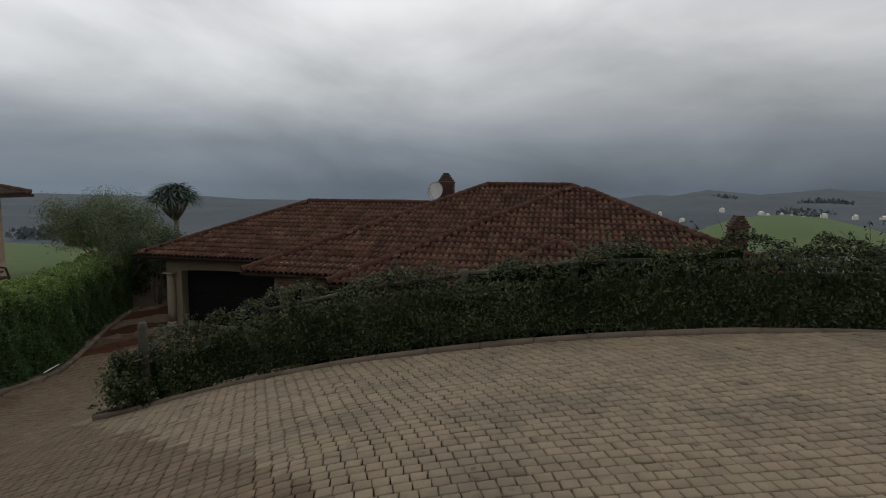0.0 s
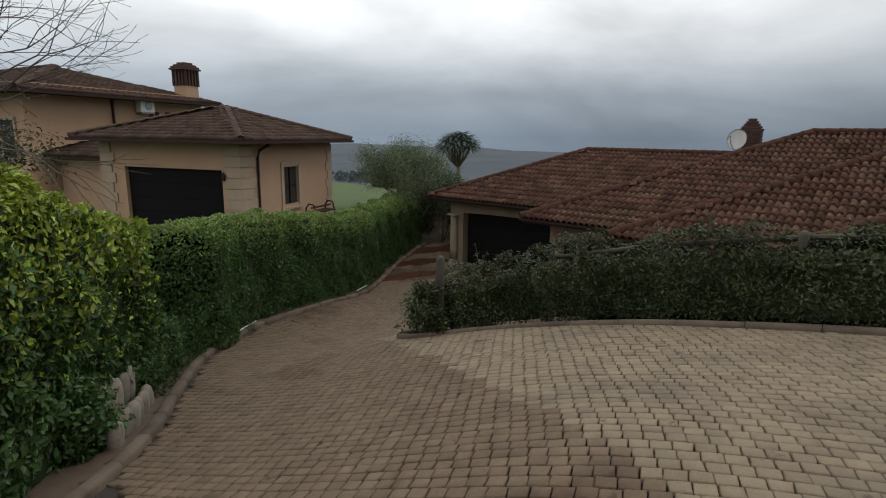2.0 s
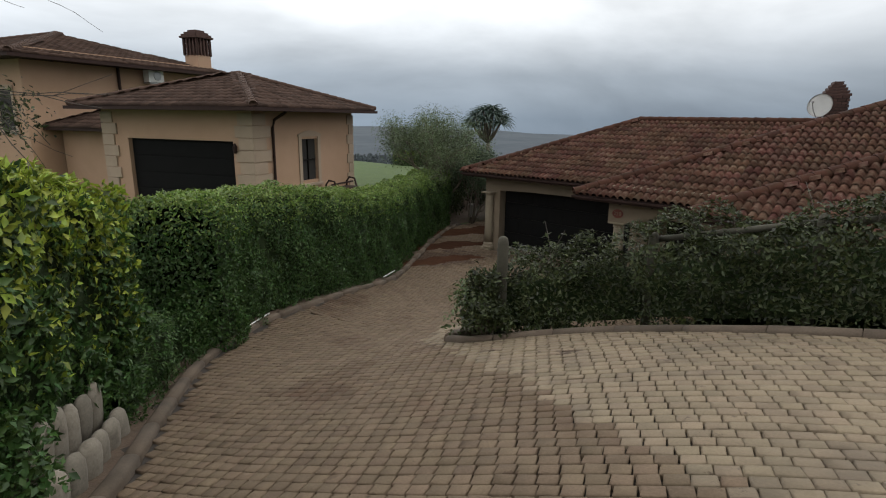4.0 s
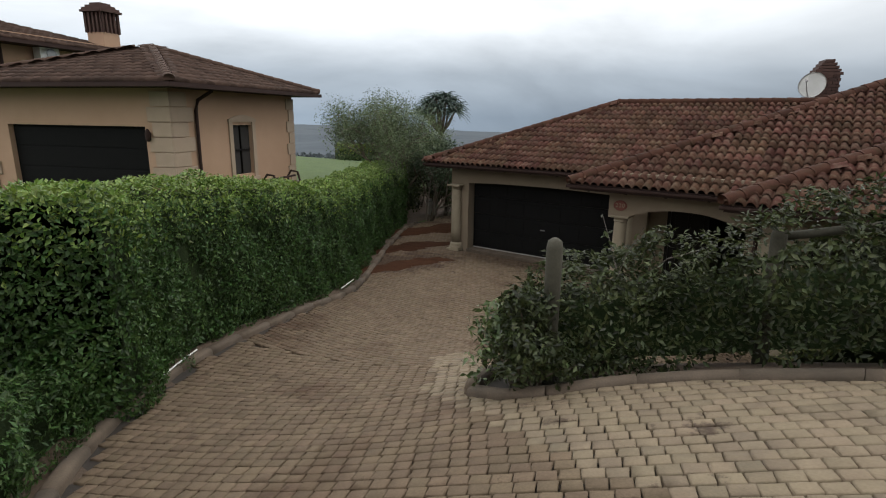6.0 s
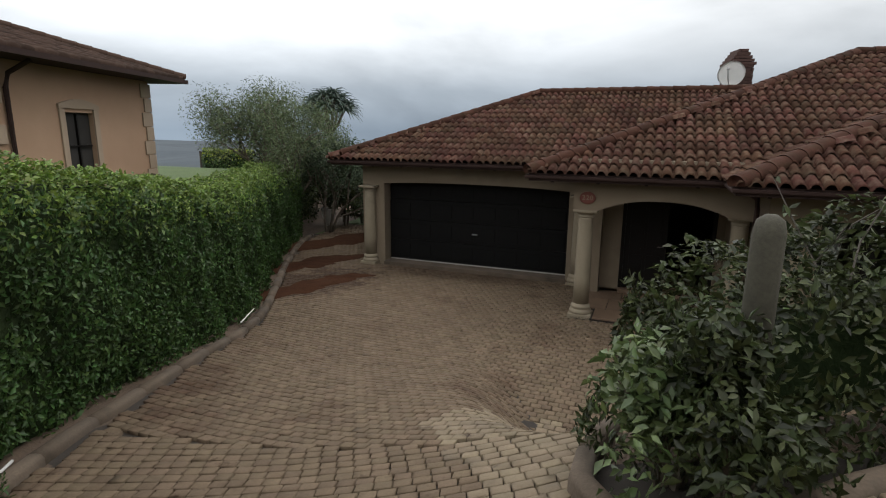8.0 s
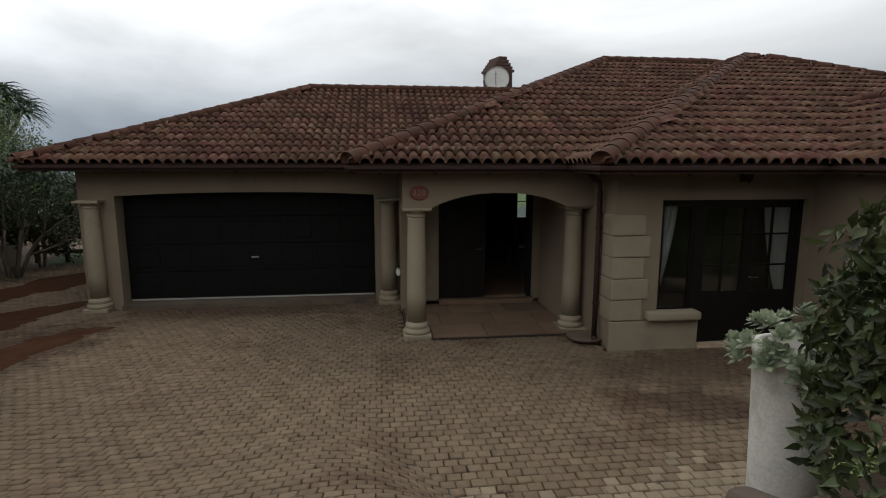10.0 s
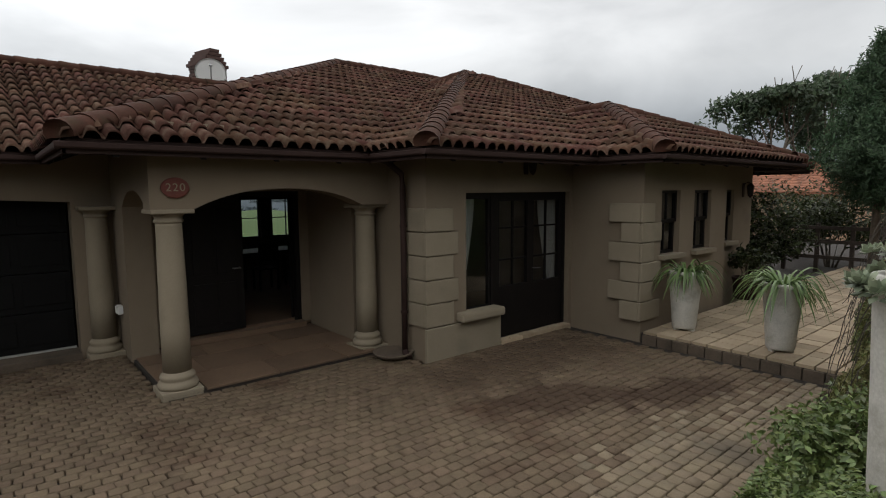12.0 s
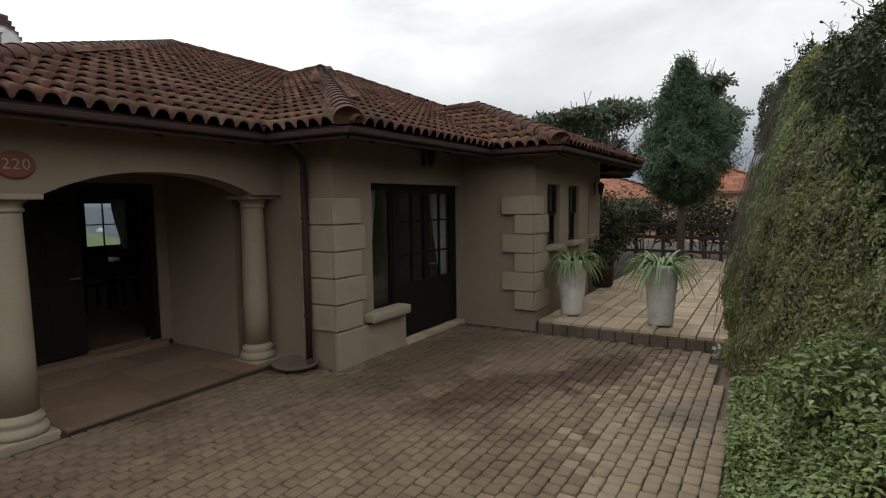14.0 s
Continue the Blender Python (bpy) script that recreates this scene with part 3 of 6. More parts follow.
# porch: arched front beam, arched side beam, back wall and side wall
structure("wall_porch_front", extruded([(-8.06, 1.98), (-7.64, 1.98)] + arc(-7.64, -5.6, 1.98, 2.19)[1:] + [(-5.2, 1.98), (-5.2, WALL), (-8.06, WALL)], 13.8, 14.1), M_STUCCO, "stucco porch beam with a flat arch over the entrance")
bm = extruded([(14.1, 1.98)] + arc(14.2, 15.5, 1.98, 2.18, 10) + [(15.5, -0.1), (16.2, -0.1), (16.2, WALL), (14.1, WALL)], 7.7, 8.02)
bm.transform(Matrix(((0, -1, 0, 0), (1, 0, 0, 0), (0, 0, 1, 0), (0, 0, 0, 1))))
structure("wall_porch_side", bm, M_STUCCO, "stucco side wall of the porch with an arched opening")
structure("wall_porch_right", box(-5.42, 14.4, -0.1, -5.2, 15.75, WALL), M_STUCCO, OUTSIDE)
structure("wall_entrance", extruded([(-7.7, 0.1), (-7.32, 0.1), (-7.32, 2.16), (-5.56, 2.16), (-5.56, 0.1), (-5.2, 0.1), (-5.2, WALL), (-7.7, WALL)], 15.75, 15.98), M_STUCCO, "stucco wall round the double entrance door")
# living wing with the french door
structure("wall_wing_front", extruded([(-5.2, -0.1), (-3.95, -0.1), (-3.95, 0.54), (-4.54, 0.54), (-4.54, 2.12), (-2.37, 2.12), (-2.37, -0.1), (-2.29, -0.1), (-2.29, WALL), (-5.2, WALL)], 13.0, 13.26), M_STUCCO, OUTSIDE)
structure("wall_wing_side", box(-5.2, 13.26, -0.1, -4.98, 15.75, WALL), M_STUCCO, OUTSIDE)
structure("plinth", box(-5.24, 12.955, -0.1, -3.93, 13.0, 0.43, 0.008), M_QUOIN, "smooth plaster plinth under the corner stones", "plinth")
structure("wall_bay_side", box(-2.29, 11.8, -0.1, -2.07, 13.26, WALL), M_STUCCO, OUTSIDE)
bm = bmesh.new()
for xa, xb, za, zb in ((-2.07, -1.8, -0.1, WALL), (-1.8, -1.25, -0.1, 1.19), (-1.8, -1.25, 2.13, WALL), (-1.25, -0.8, -0.1, WALL), (-0.8, -0.22, -0.1, 1.19), (-0.8, -0.22, 2.13, WALL), (-0.22, 0.35, -0.1, WALL)):
    box(xa, 11.8, za, xb, 12.06, zb, bm=bm)
for xa, xb, za, zb in ((0.09, 0.85, -0.1, WALL), (0.85, 1.3, -0.1, 1.19), (0.85, 1.3, 2.13, WALL), (1.3, 1.9, -0.1, WALL)):
    box(xa, 12.062, za, xb, 12.3, zb, bm=bm)
structure("wall_bay_front", bm, M_STUCCO, "stucco wall with narrow dark-framed windows beside the terrace")
structure("wall_bay_end", box(1.9, 12.062, -0.1, 2.1, 23.6, WALL), M_STUCCO, OUTSIDE)
# back of the house, with a window that shows daylight through the hall
bm = bmesh.new()
for xa, xb, za, zb in ((-13.34, -4.28, 0, WALL), (-4.28, -2.6, 0, 0.95), (-4.28, -2.6, 2.0, WALL), (-2.6, 1.9, 0, WALL), (-3.76, -3.46, 0.95, 2.0)):
    box(xa, 21.9, za, xb, 22.15, zb, bm=bm)
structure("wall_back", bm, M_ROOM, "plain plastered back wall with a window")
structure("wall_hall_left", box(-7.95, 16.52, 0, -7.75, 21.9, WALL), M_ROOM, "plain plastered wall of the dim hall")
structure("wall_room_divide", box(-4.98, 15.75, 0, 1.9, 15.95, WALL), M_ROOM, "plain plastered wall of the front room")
structure("floor", box(-7.75, 15.98, 0.0, 1.9, 21.9, 0.12), M_SLATE, "dark sandstone floor of the hall", "floor")
structure("floor", box(-4.98, 13.26, 0.0, 1.9, 15.75, 0.1), M_SLATE, "dark floor of the front room", "floor")
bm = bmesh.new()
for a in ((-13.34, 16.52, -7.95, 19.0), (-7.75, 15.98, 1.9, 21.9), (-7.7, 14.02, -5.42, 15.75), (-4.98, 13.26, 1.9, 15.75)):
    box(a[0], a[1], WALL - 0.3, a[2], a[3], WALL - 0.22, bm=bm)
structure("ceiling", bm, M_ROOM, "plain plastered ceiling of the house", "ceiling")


def quoins(name, x, y, face, z0, n, h, wide, narrow, label):
    """Corner stones in alternating lengths, standing 3 cm proud of two walls."""
    top = holder(name, pose(x, y, 0), label, "quoins", kind="structure")
    for i in range(n):
        a = wide if i % 2 else narrow
        b = narrow if i % 2 else wide
        za, zb = z0 + i * h + 0.006, z0 + (i + 1) * h - 0.006
        bm = box(-0.035, -0.035, za, a, 0.0, zb, 0.012)
        part("corner_stone", bm, M_QUOIN, top)
        part("corner_stone", box(-0.035, 0.002, za, -0.002, b, zb, 0.01), M_QUOIN, top)
    return top


quoins("quoins_wing", -5.2, 13.0, 0, 0.44, 5, 0.3, 0.5, 0.42, "pale plaster corner stones with deep joints on the wing's corner")
quoins("quoins_bay", -2.33, 11.8, 0, 0.28, 6, 0.28, 0.3, 0.5, "pale plaster corner stones of alternating length on the bay's corner")


def column(x, y, name="column", engaged=False):
    top = holder(name, pose(x, y, 0), "smooth plaster column with moulded base and capital", "column", "porch and garage columns")
    part("plinth_block", box(-0.21, -0.21, -0.02, 0.21, 0.21, 0.07, 0.015), M_QUOIN, top)
    part("base_moulding", lathe([(0.2, 0.07), (0.205, 0.1), (0.195, 0.135), (0.17, 0.145), (0.168, 0.165), (0.18, 0.185), (0.172, 0.215), (0.15, 0.225), (0.146, 0.25)], 28), M_QUOIN, top, smooth=True)
    part("shaft", lathe([(0.144, 0.245), (0.143, 0.7), (0.138, 1.2), (0.128, 1.8), (0.128, 1.84)], 28), M_QUOIN, top, smooth=True)
    part("capital", lathe([(0.128, 1.835), (0.145, 1.845), (0.145, 1.865), (0.135, 1.87), (0.135, 1.9), (0.165, 1.93), (0.165, 1.94)], 28), M_QUOIN, top, smooth=True)
    part("abacus", box(-0.21, -0.21, 1.935, 0.21, 0.21, 1.982, 0.012), M_QUOIN, top)
    return top


column(-7.85, 14.0)
column(-5.4, 14.08)
column(-13.38, 16.12)
column(-8.22, 16.12)

# porch floor of large stone slabs
porch_floor = structure("porch_floor", box(-8.0, 13.79, -0.1, -5.42, 15.75, 0.03), M_SAND, "porch floor laid with large brown sandstone slabs", "floor")
ry = 13.775
for hy in (0.6, 0.69, 0.69):
    rx = -7.62 if hy == 0.6 else -7.98
    while rx < -5.45:
        wx = min(0.55 + 0.45 * RNG.random(), -5.43 - rx)
        if wx > 0.12:
            part("slab", box(rx + 0.006, ry + 0.006, 0.02, rx + wx - 0.006, min(ry + hy, 15.74) - 0.006, 0.045 + 0.006 * RNG.random(), 0.006), M_SLATE, porch_floor)
        rx += wx
    ry += hy


def framed_pane(parent, x0, x1, z0, z1, y, bars_x=0, bars_z=0, t=0.045, name="window_frame"):
    """Sash: outer frame, glazing bars and a pane, under a window or door."""
    bm = bmesh.new()
    for a in ((x0, x0 + t, z0, z1), (x1 - t, x1, z0, z1), (x0 + t, x1 - t, z0, z0 + t), (x0 + t, x1 - t, z1 - t, z1)):
        box(a[0], y - 0.03, a[2], a[1], y + 0.03, a[3], bm=bm)
    fr = part(name, bm, M_TIMBER, parent)
    for i in range(bars_x):
        x = x0 + (x1 - x0) * (i + 1) / (bars_x + 1)
        part("glazing_bar", box(x - 0.012, y - 0.018, z0 + t, x + 0.012, y + 0.018, z1 - t), M_TIMBER, parent)
    for i in range(bars_z):
        z = z0 + (z1 - z0) * (i + 1) / (bars_z + 1)
        part("glazing_bar", box(x0 + t, y - 0.015, z - 0.012, x1 - t, y + 0.015, z + 0.012), M_TIMBER, parent)
    p = part("pane", box(x0 + t - 0.004, y - 0.004, z0 + t - 0.004, x1 - t + 0.004, y + 0.004, z1 - t + 0.004), M_GLASS, parent)
    p.visible_shadow = False
    return fr


# garage door: horizontal charcoal panels
gd = holder("garage_door", pose(0, 0, 0), "closed charcoal sectional double garage door with a pale bottom seal", "garage door")
for i in range(4):
    z = 0.1 + i * 0.515
    part("door_panel", box(-13.0, 16.5, z, -8.5, 16.55, z + 0.505, 0.008), M_DOOR, gd)
    for k in range(8):
        xa = -12.9 + k * 0.553
        part("raised_field", box(xa, 16.488, z + 0.09, xa + 0.46, 16.502, z + 0.41, 0.006), M_DOOR, gd)
part("bottom_seal", box(-13.0, 16.485, 0.075, -8.5, 16.53, 0.1), M_SEAL, gd, "pale rubber bottom seal")
part("door_handle", box(-10.8, 16.46, 0.85, -10.66, 16.49, 0.88, 0.006), M_METAL, gd)

# entrance: one leaf shut, the other folded back into the hall
ed = holder("front_door", pose(0, 0, 0), "dark-stained double entrance door with one leaf open", "door")
part("door_frame", extruded([(-7.32, 0.1), (-7.25, 0.1), (-7.25, 2.08), (-5.63, 2.08), (-5.63, 0.1), (-5.56, 0.1), (-5.56, 2.16), (-7.32, 2.16)], 15.78, 15.9), M_TIMBER, ed)
leaf = part("door_leaf", box(-7.25, 15.82, 0.13, -6.44, 15.865, 2.07, 0.004), M_TIMBER, ed)
for za, zb in ((0.25, 0.85), (0.98, 1.92)):
    for xa in (-7.15, -6.82):
        part("door_panel", box(xa, 15.805, za, xa + 0.27, 15.825, zb, 0.008), M_TIMBER, ed)
part("door_leaf", box(-5.62, 16.0, 0.13, -4.82, 16.045, 2.07, 0.004), M_TIMBER, ed)
part("door_handle", tube([(-6.5, 15.82, 1.05), (-6.5, 15.76, 1.05), (-6.62, 15.76, 1.05)], 0.01), M_METAL, ed)
structure("door_step", box(-7.32, 15.6, 0.05, -5.56, 15.78, 0.13, 0.01), M_SLATE, "worn sandstone step before the entrance door", "step")

# french door and side light in the wing
fd = holder("french_door", pose(0, 0, 0), "dark-framed glazed french door with a side window, shut", "door")
part("door_frame", extruded([(-4.54, 0.54), (-4.49, 0.54), (-4.49, 2.07), (-4.0, 2.07), (-4.0, 0.54), (-3.95, 0.54), (-3.95, 0.06), (-3.89, 0.06), (-3.89, 2.07), (-2.43, 2.07), (-2.43, 0.06), (-2.37, 0.06), (-2.37, 2.12), (-4.54, 2.12)], 13.08, 13.18), M_TIMBER, fd)
framed_pane(fd, -4.49, -4.0, 0.54, 2.07, 13.13, 0, 0, 0.035)
for xa, xb in ((-3.89, -3.16), (-3.16, -2.43)):
    framed_pane(fd, xa, xb, 0.72, 2.07, 13.13, 1, 2, 0.07, "door_leaf")
    part("kick_panel", box(xa, 13.1, 0.06, xb, 13.16, 0.72), M_TIMBER, fd)
part("door_handle", tube([(-3.11, 13.1, 1.0), (-3.11, 13.04, 1.0), (-3.01, 13.04, 1.0)], 0.009), M_METAL, fd)
step = structure("door_step", box(-3.93, 12.96, -0.05, -2.37, 13.08, 0.05), M_SAND, "row of buff bricks under the french door", "step")
for k in range(7):
    part("brick", box(-3.925 + k * 0.222, 12.93, -0.04, -3.713 + k * 0.222, 13.075, 0.058 + 0.004 * (k % 3), 0.008), M_PATIO, step)
structure("window_sill", box(-4.72, 12.85, 0.45, -3.94, 13.08, 0.57, 0.035), M_QUOIN, "thick rounded plaster sill beside the french door", "sill")
for k, (xa, xb, yy) in enumerate(((-1.8, -1.25, 11.92), (-0.8, -0.22, 11.92), (0.85, 1.3, 12.18))):
    w = holder("window_%d" % (k + 1), pose(0, 0, 0), "narrow dark timber sash window with glazing bars", "window", kind="structure")
    framed_pane(w, xa, xb, 1.19, 1.68, yy, 1, 0)
    framed_pane(w, xa, xb, 1.66, 2.13, yy - 0.035, 1, 0)
    part("window_sill", box(xa - 0.06, yy - 0.22, 1.12, xb + 0.06, yy + 0.02, 1.19, 0.012), M_QUOIN, w)
w = holder("window_4", pose(0, 0, 0), "garden window at the far side of the hall", "window", kind="structure")
framed_pane(w, -4.28, -3.76, 0.95, 2.0, 22.0, 0, 1)
framed_pane(w, -3.46, -2.6, 0.95, 2.0, 22.0, 1, 1)


def curtain(x0, x1, y, z0, z1, gather, name="curtain"):
    """A pleated curtain drawn together at its foot."""
    bm = bmesh.new()
    nx, nz = 24, 10
    grid = []
    for j in range(nz + 1):
        t = j / nz
        mid = gather
        row = []
        for i in range(nx + 1):
            s = i / nx
            x = x0 + (x1 - x0) * s
            x = x + (mid - x) * 0.75 * (1 - t) ** 1.5
            row.append(bm.verts.new((x, y + 0.03 * math.sin(s * 30), z0 + (z1 - z0) * t)))
        grid.append(row)
    for a, b in zip(grid, grid[1:]):
        for i in range(nx):
            bm.faces.new((a[i], a[i + 1], b[i + 1], b[i]))
    bmesh.ops.solidify(bm, geom=bm.faces[:], thickness=0.004)
    return tagged(part(name, bm, M_CURTAIN, smooth=True), "white pleated curtain tied back inside the window", "curtain", "curtains")


curtain(-4.5, -4.2, 13.24, 0.75, 2.06, -4.5)
curtain(-2.85, -2.46, 13.24, 0.7, 2.06, -2.46)
curtain(-2.95, -2.62, 21.8, 0.9, 2.05, -2.62)

# hall furniture seen as dark shapes through the open door
tb = holder("table", pose(-4.6, 19.6, 0.12, 0, 0, 8), "dark wooden table in the dim hall", "table")
part("tabletop", box(-0.8, -0.45, 0.71, 0.8, 0.45, 0.76, 0.01), M_TIMBER, tb)
for lx in (-0.7, 0.7):
    for ly in (-0.36, 0.36):
        part("leg", box(lx - 0.035, ly - 0.035, 0, lx + 0.035, ly + 0.035, 0.71), M_TIMBER, tb)


def chair(x, y, turn):
    c = holder("chair", pose(x, y, 0.12, 0, 0, turn), "dark wooden chair at the hall table", "chair", "chairs at the hall table")
    part("seat", box(-0.21, -0.21, 0.43, 0.21, 0.21, 0.47, 0.01), M_TIMBER, c)
    part("backrest", box(-0.21, 0.17, 0.62, 0.21, 0.2, 1.0, 0.01), M_TIMBER, c)
    for lx in (-0.19, 0.19):
        part("leg", box(lx - 0.02, -0.2, 0, lx + 0.02, -0.16, 0.43), M_TIMBER, c)
        part("leg", box(lx - 0.02, 0.165, 0, lx + 0.02, 0.205, 1.0), M_TIMBER, c)


chair(-4.9, 18.85, 180)
chair(-4.2, 18.9, 172)

# ---- roof ----
def tile_shape(width=0.33, rolls=2, seg=7):
    """Profile across one tile: (x, height) with round barrels and narrow pans."""
    out = []
    n = rolls * seg
    for i in range(n + 1):
        ph = (i / seg) % 1.0
        u = 2 * ph / 0.78 - 1
        out.append((i / n * width, 0.078 * math.sqrt(max(0.0, 1 - u * u)) ** 0.85 if ph < 0.78 else 0.0))
    return out


SHAPE = tile_shape()
GAUGE = 0.33


def lay_tiles(k, roof, e=EAVE, pitch=PITCH, roofs=None, height=None, count=0):
    """Roll tiles over the slopes of one roof, cut where another roof or a hip passes over."""
    roofs = roofs or ROOFS
    x0, y0, x1, y1 = roofs[k]
    cos = 1 / math.sqrt(1 + pitch * pitch)
    sin = pitch * cos
    verts, faces = [], []
    n_prof = len(SHAPE)
    made = 0
    for side in range(4):
        length = (x1 - x0) if side in (0, 2) else (y1 - y0)
        depth = (y1 - y0) / 2 if side in (0, 2) else (x1 - x0) / 2
        rows = int(depth / cos / GAUGE) + 1
        for r in range(rows):
            cols = int(length / 0.33) + 1
            for c in range(cols):
                a = c * 0.33 - 0.02
                run = r * GAUGE * cos
                am, rm = a + 0.165, run + 0.15
                if side == 0:
                    cx, cy = x0 + am, y0 + rm
                elif side == 1:
                    cx, cy = x1 - rm, y0 + am
                elif side == 2:
                    cx, cy = x1 - am, y1 - rm
                else:
                    cx, cy = x0 + rm, y1 - am
                edge = min(cx - x0, x1 - cx, cy - y0, y1 - cy)
                if edge < rm - 0.12 or cx < x0 or cx > x1 or cy < y0 or cy > y1:
                    continue
                if height is not None:
                    own = e + pitch * rm
                    if any(j != k and roofs[j][0] < cx < roofs[j][2] and roofs[j][1] < cy < roofs[j][3] and roof_height(j, cx, cy) > own + 0.05 for j in range(len(roofs))):
                        continue
                lift = 0.004 * RNG.random() - 0.002
                slip = 0.012 * (RNG.random() - 0.5)
                base = len(verts)
                for d, up in ((-0.07, 0.062), (-0.07, 0.026), (GAUGE + 0.0, 0.014)):
                    for px, ph in SHAPE:
                        t = min(run / cos + d + slip, depth / cos + 0.02)
                        if up == 0.026:
                            h = ph * 0.93 + 0.026 + lift
                        else:
                            h = ph + up + lift - 0.02
                        hx, hz = t * cos - h * sin, t * sin + h * cos
                        q = a + px
                        if side == 0:
                            verts.append((x0 + q, y0 + hx, e + hz))
                        elif side == 1:
                            verts.append((x1 - hx, y0 + q, e + hz))
                        elif side == 2:
                            verts.append((x1 - q, y1 - hx, e + hz))
                        else:
                            verts.append((x0 + hx, y1 - q, e + hz))
                for i in range(n_prof - 1):
                    faces.append((base + i, base + i + 1, base + 2 * n_prof + i + 1, base + 2 * n_prof + i))
                    faces.append((base + n_prof + i, base + n_prof + i + 1, base + i + 1, base + i))
                made += 1
    return np.array(verts), np.array(faces), 2 * (n_prof - 1), 3 * n_prof


def hip_caps(roof, a, b, mat, size=0.135, start=0.0):
    """Half-round cap tiles along a hip or ridge, each lapped over the last."""
    a, b = Vector(a), Vector(b)
    d = b - a
    n = max(1, int(d.length / 0.3))
    x = d.normalized()
    yv = Vector((0, 0, 1)).cross(x).normalized()
    zv = x.cross(yv)
    for i in range(n):
        bm = bmesh.new()
        rings = []
        for t, r, up in ((0.0, size * 1.03, 0.008), (0.04, size * 1.04, 0.008), (0.2, size * 1.0, 0.003), (0.35, size * 0.985, 0.0)):
            rings.append([bm.verts.new(a + x * (i * d.length / n + t - 0.03) + yv * (r * math.cos(math.pi * (k - 1.2) / 8)) + zv * (r * 0.82 * math.sin(math.pi * (k - 1.2) / 8) - 0.01 + up)) for k in range(11)])
        for u, v in zip(rings, rings[1:]):
            for k in range(10):
                bm.faces.new((u[k], u[k + 1], v[k + 1], v[k]))
        bm.faces.new(rings[0])
        part("ridge_cap", bm, mat, roof, smooth=True)


def covered(k, p):
    return any(j != k and ROOFS[j][0] < p[0] < ROOFS[j][2] and ROOFS[j][1] < p[1] < ROOFS[j][3] and float(roof_height(j, p[0], p[1])) > p[2] + 0.1 for j in range(4))


for k in range(4):
    roof = structure("roof_%d" % (k + 1), rough_roof(k), M_GUTTER, "hipped roof of weathered terracotta roll tiles with mossy caps", "roof")
    v, f, nf, nv = lay_tiles(k, roof, height=True)
    count = len(v) // nv
    near = min(count, 150 if k in (1, 2) else 40)
    # the lowest courses of the front slope are single pieces
    for i in range(near):
        vv = v[i * nv:(i + 1) * nv]
        o = vv[0]
        from_arrays("roof_tile", vv, f[i * nf:(i + 1) * nf] - i * nv, M_TILE_P, roof)
    if count > near:
        rest = from_arrays("roof_tiles", v[near * nv:], f[near * nf:] - near * nv, M_TILE, roof)
        rest["kind"] = "stuff"
    c, a, b, wide = roof_slopes(k)
    ends = [(c[0], a), (c[1], b if wide else a), (c[3], a if wide else b), (c[2], b), (a, b)]
    for p, q in ends:
        if (q - p).length < 0.3:
            continue
        p2, q2 = Vector(p), Vector(q)
        for t in np.linspace(0, 1, 60):
            if not covered(k, p + (q - p) * float(t)):
                p2 = p + (q - p) * float(t)
                break
        for t in np.linspace(1, 0, 60):
            if not covered(k, p + (q - p) * float(t)):
                q2 = p + (q - p) * float(t)
                break
        if (q2 - p2).length > 0.3:
            hip_caps(roof, p2 + Vector((0, 0, 0.05)), q2 + Vector((0, 0, 0.05)), M_RIDGE)

# fascia, gutter and rafters along the visible eaves
EAVES = [((-14.2, 15.65), (-8.7, 15.65)), ((-14.2, 24.0), (-14.2, 15.65)), ((-8.78, 15.65), (-8.78, 13.4)), ((-8.78, 13.4), (-5.73, 13.4)), ((-5.73, 13.4), (-5.73, 12.3)), ((-5.73, 12.3), (-2.7, 12.3)), ((-2.7, 12.3), (-2.7, 11.3)), ((-2.7, 11.3), (2.3, 11.3)), ((2.3, 11.3), (2.3, 12.3)), ((2.3, 12.3), (6.15, 12.3)), ((6.15, 12.3), (6.15, 23.6))]
for (ax, ay), (bx, by) in EAVES:
    d = Vector((bx - ax, by - ay, 0))
    m = Matrix.Translation((ax, ay, EAVE)) @ d.to_track_quat("X", "Z").to_matrix().to_4x4()
    g = holder("gutter", m, "dark brown metal gutter and fascia board along the eaves", "gutter", "eaves gutters", "structure")
    part("fascia", box(0, 0.0, -0.13, d.length, 0.025, 0.0), M_GUTTER, g)
    bm = bmesh.new()
    prof = [(-0.004, -0.03), (-0.05, -0.03), (-0.06, -0.04), (-0.056, -0.075), (-0.044, -0.09), (-0.004, -0.09)]
    vs = [[bm.verts.new((t, y, z)) for y, z in prof] for t in (-0.06, d.length + 0.02)]
    for i in range(len(prof)):
        j = (i + 1) % len(prof)
        bm.faces.new((vs[0][i], vs[0][j], vs[1][j], vs[1][i]))
    bm.faces.new(vs[0])
    bm.faces.new(list(reversed(vs[1])))
    bmesh.ops.recalc_face_normals(bm, faces=bm.faces)
    part("gutter_channel", bm, M_GUTTER, g)
    for i in range(int(d.length / 0.75)):
        x = 0.4 + i * 0.75
        bm = box(x - 0.025, 0.025, -0.16, x + 0.025, 0.62, -0.05)
        for vtx in bm.verts:
            vtx.co.z += vtx.co.y * PITCH
        part("rafter_end", bm, M_TIMBER, g)

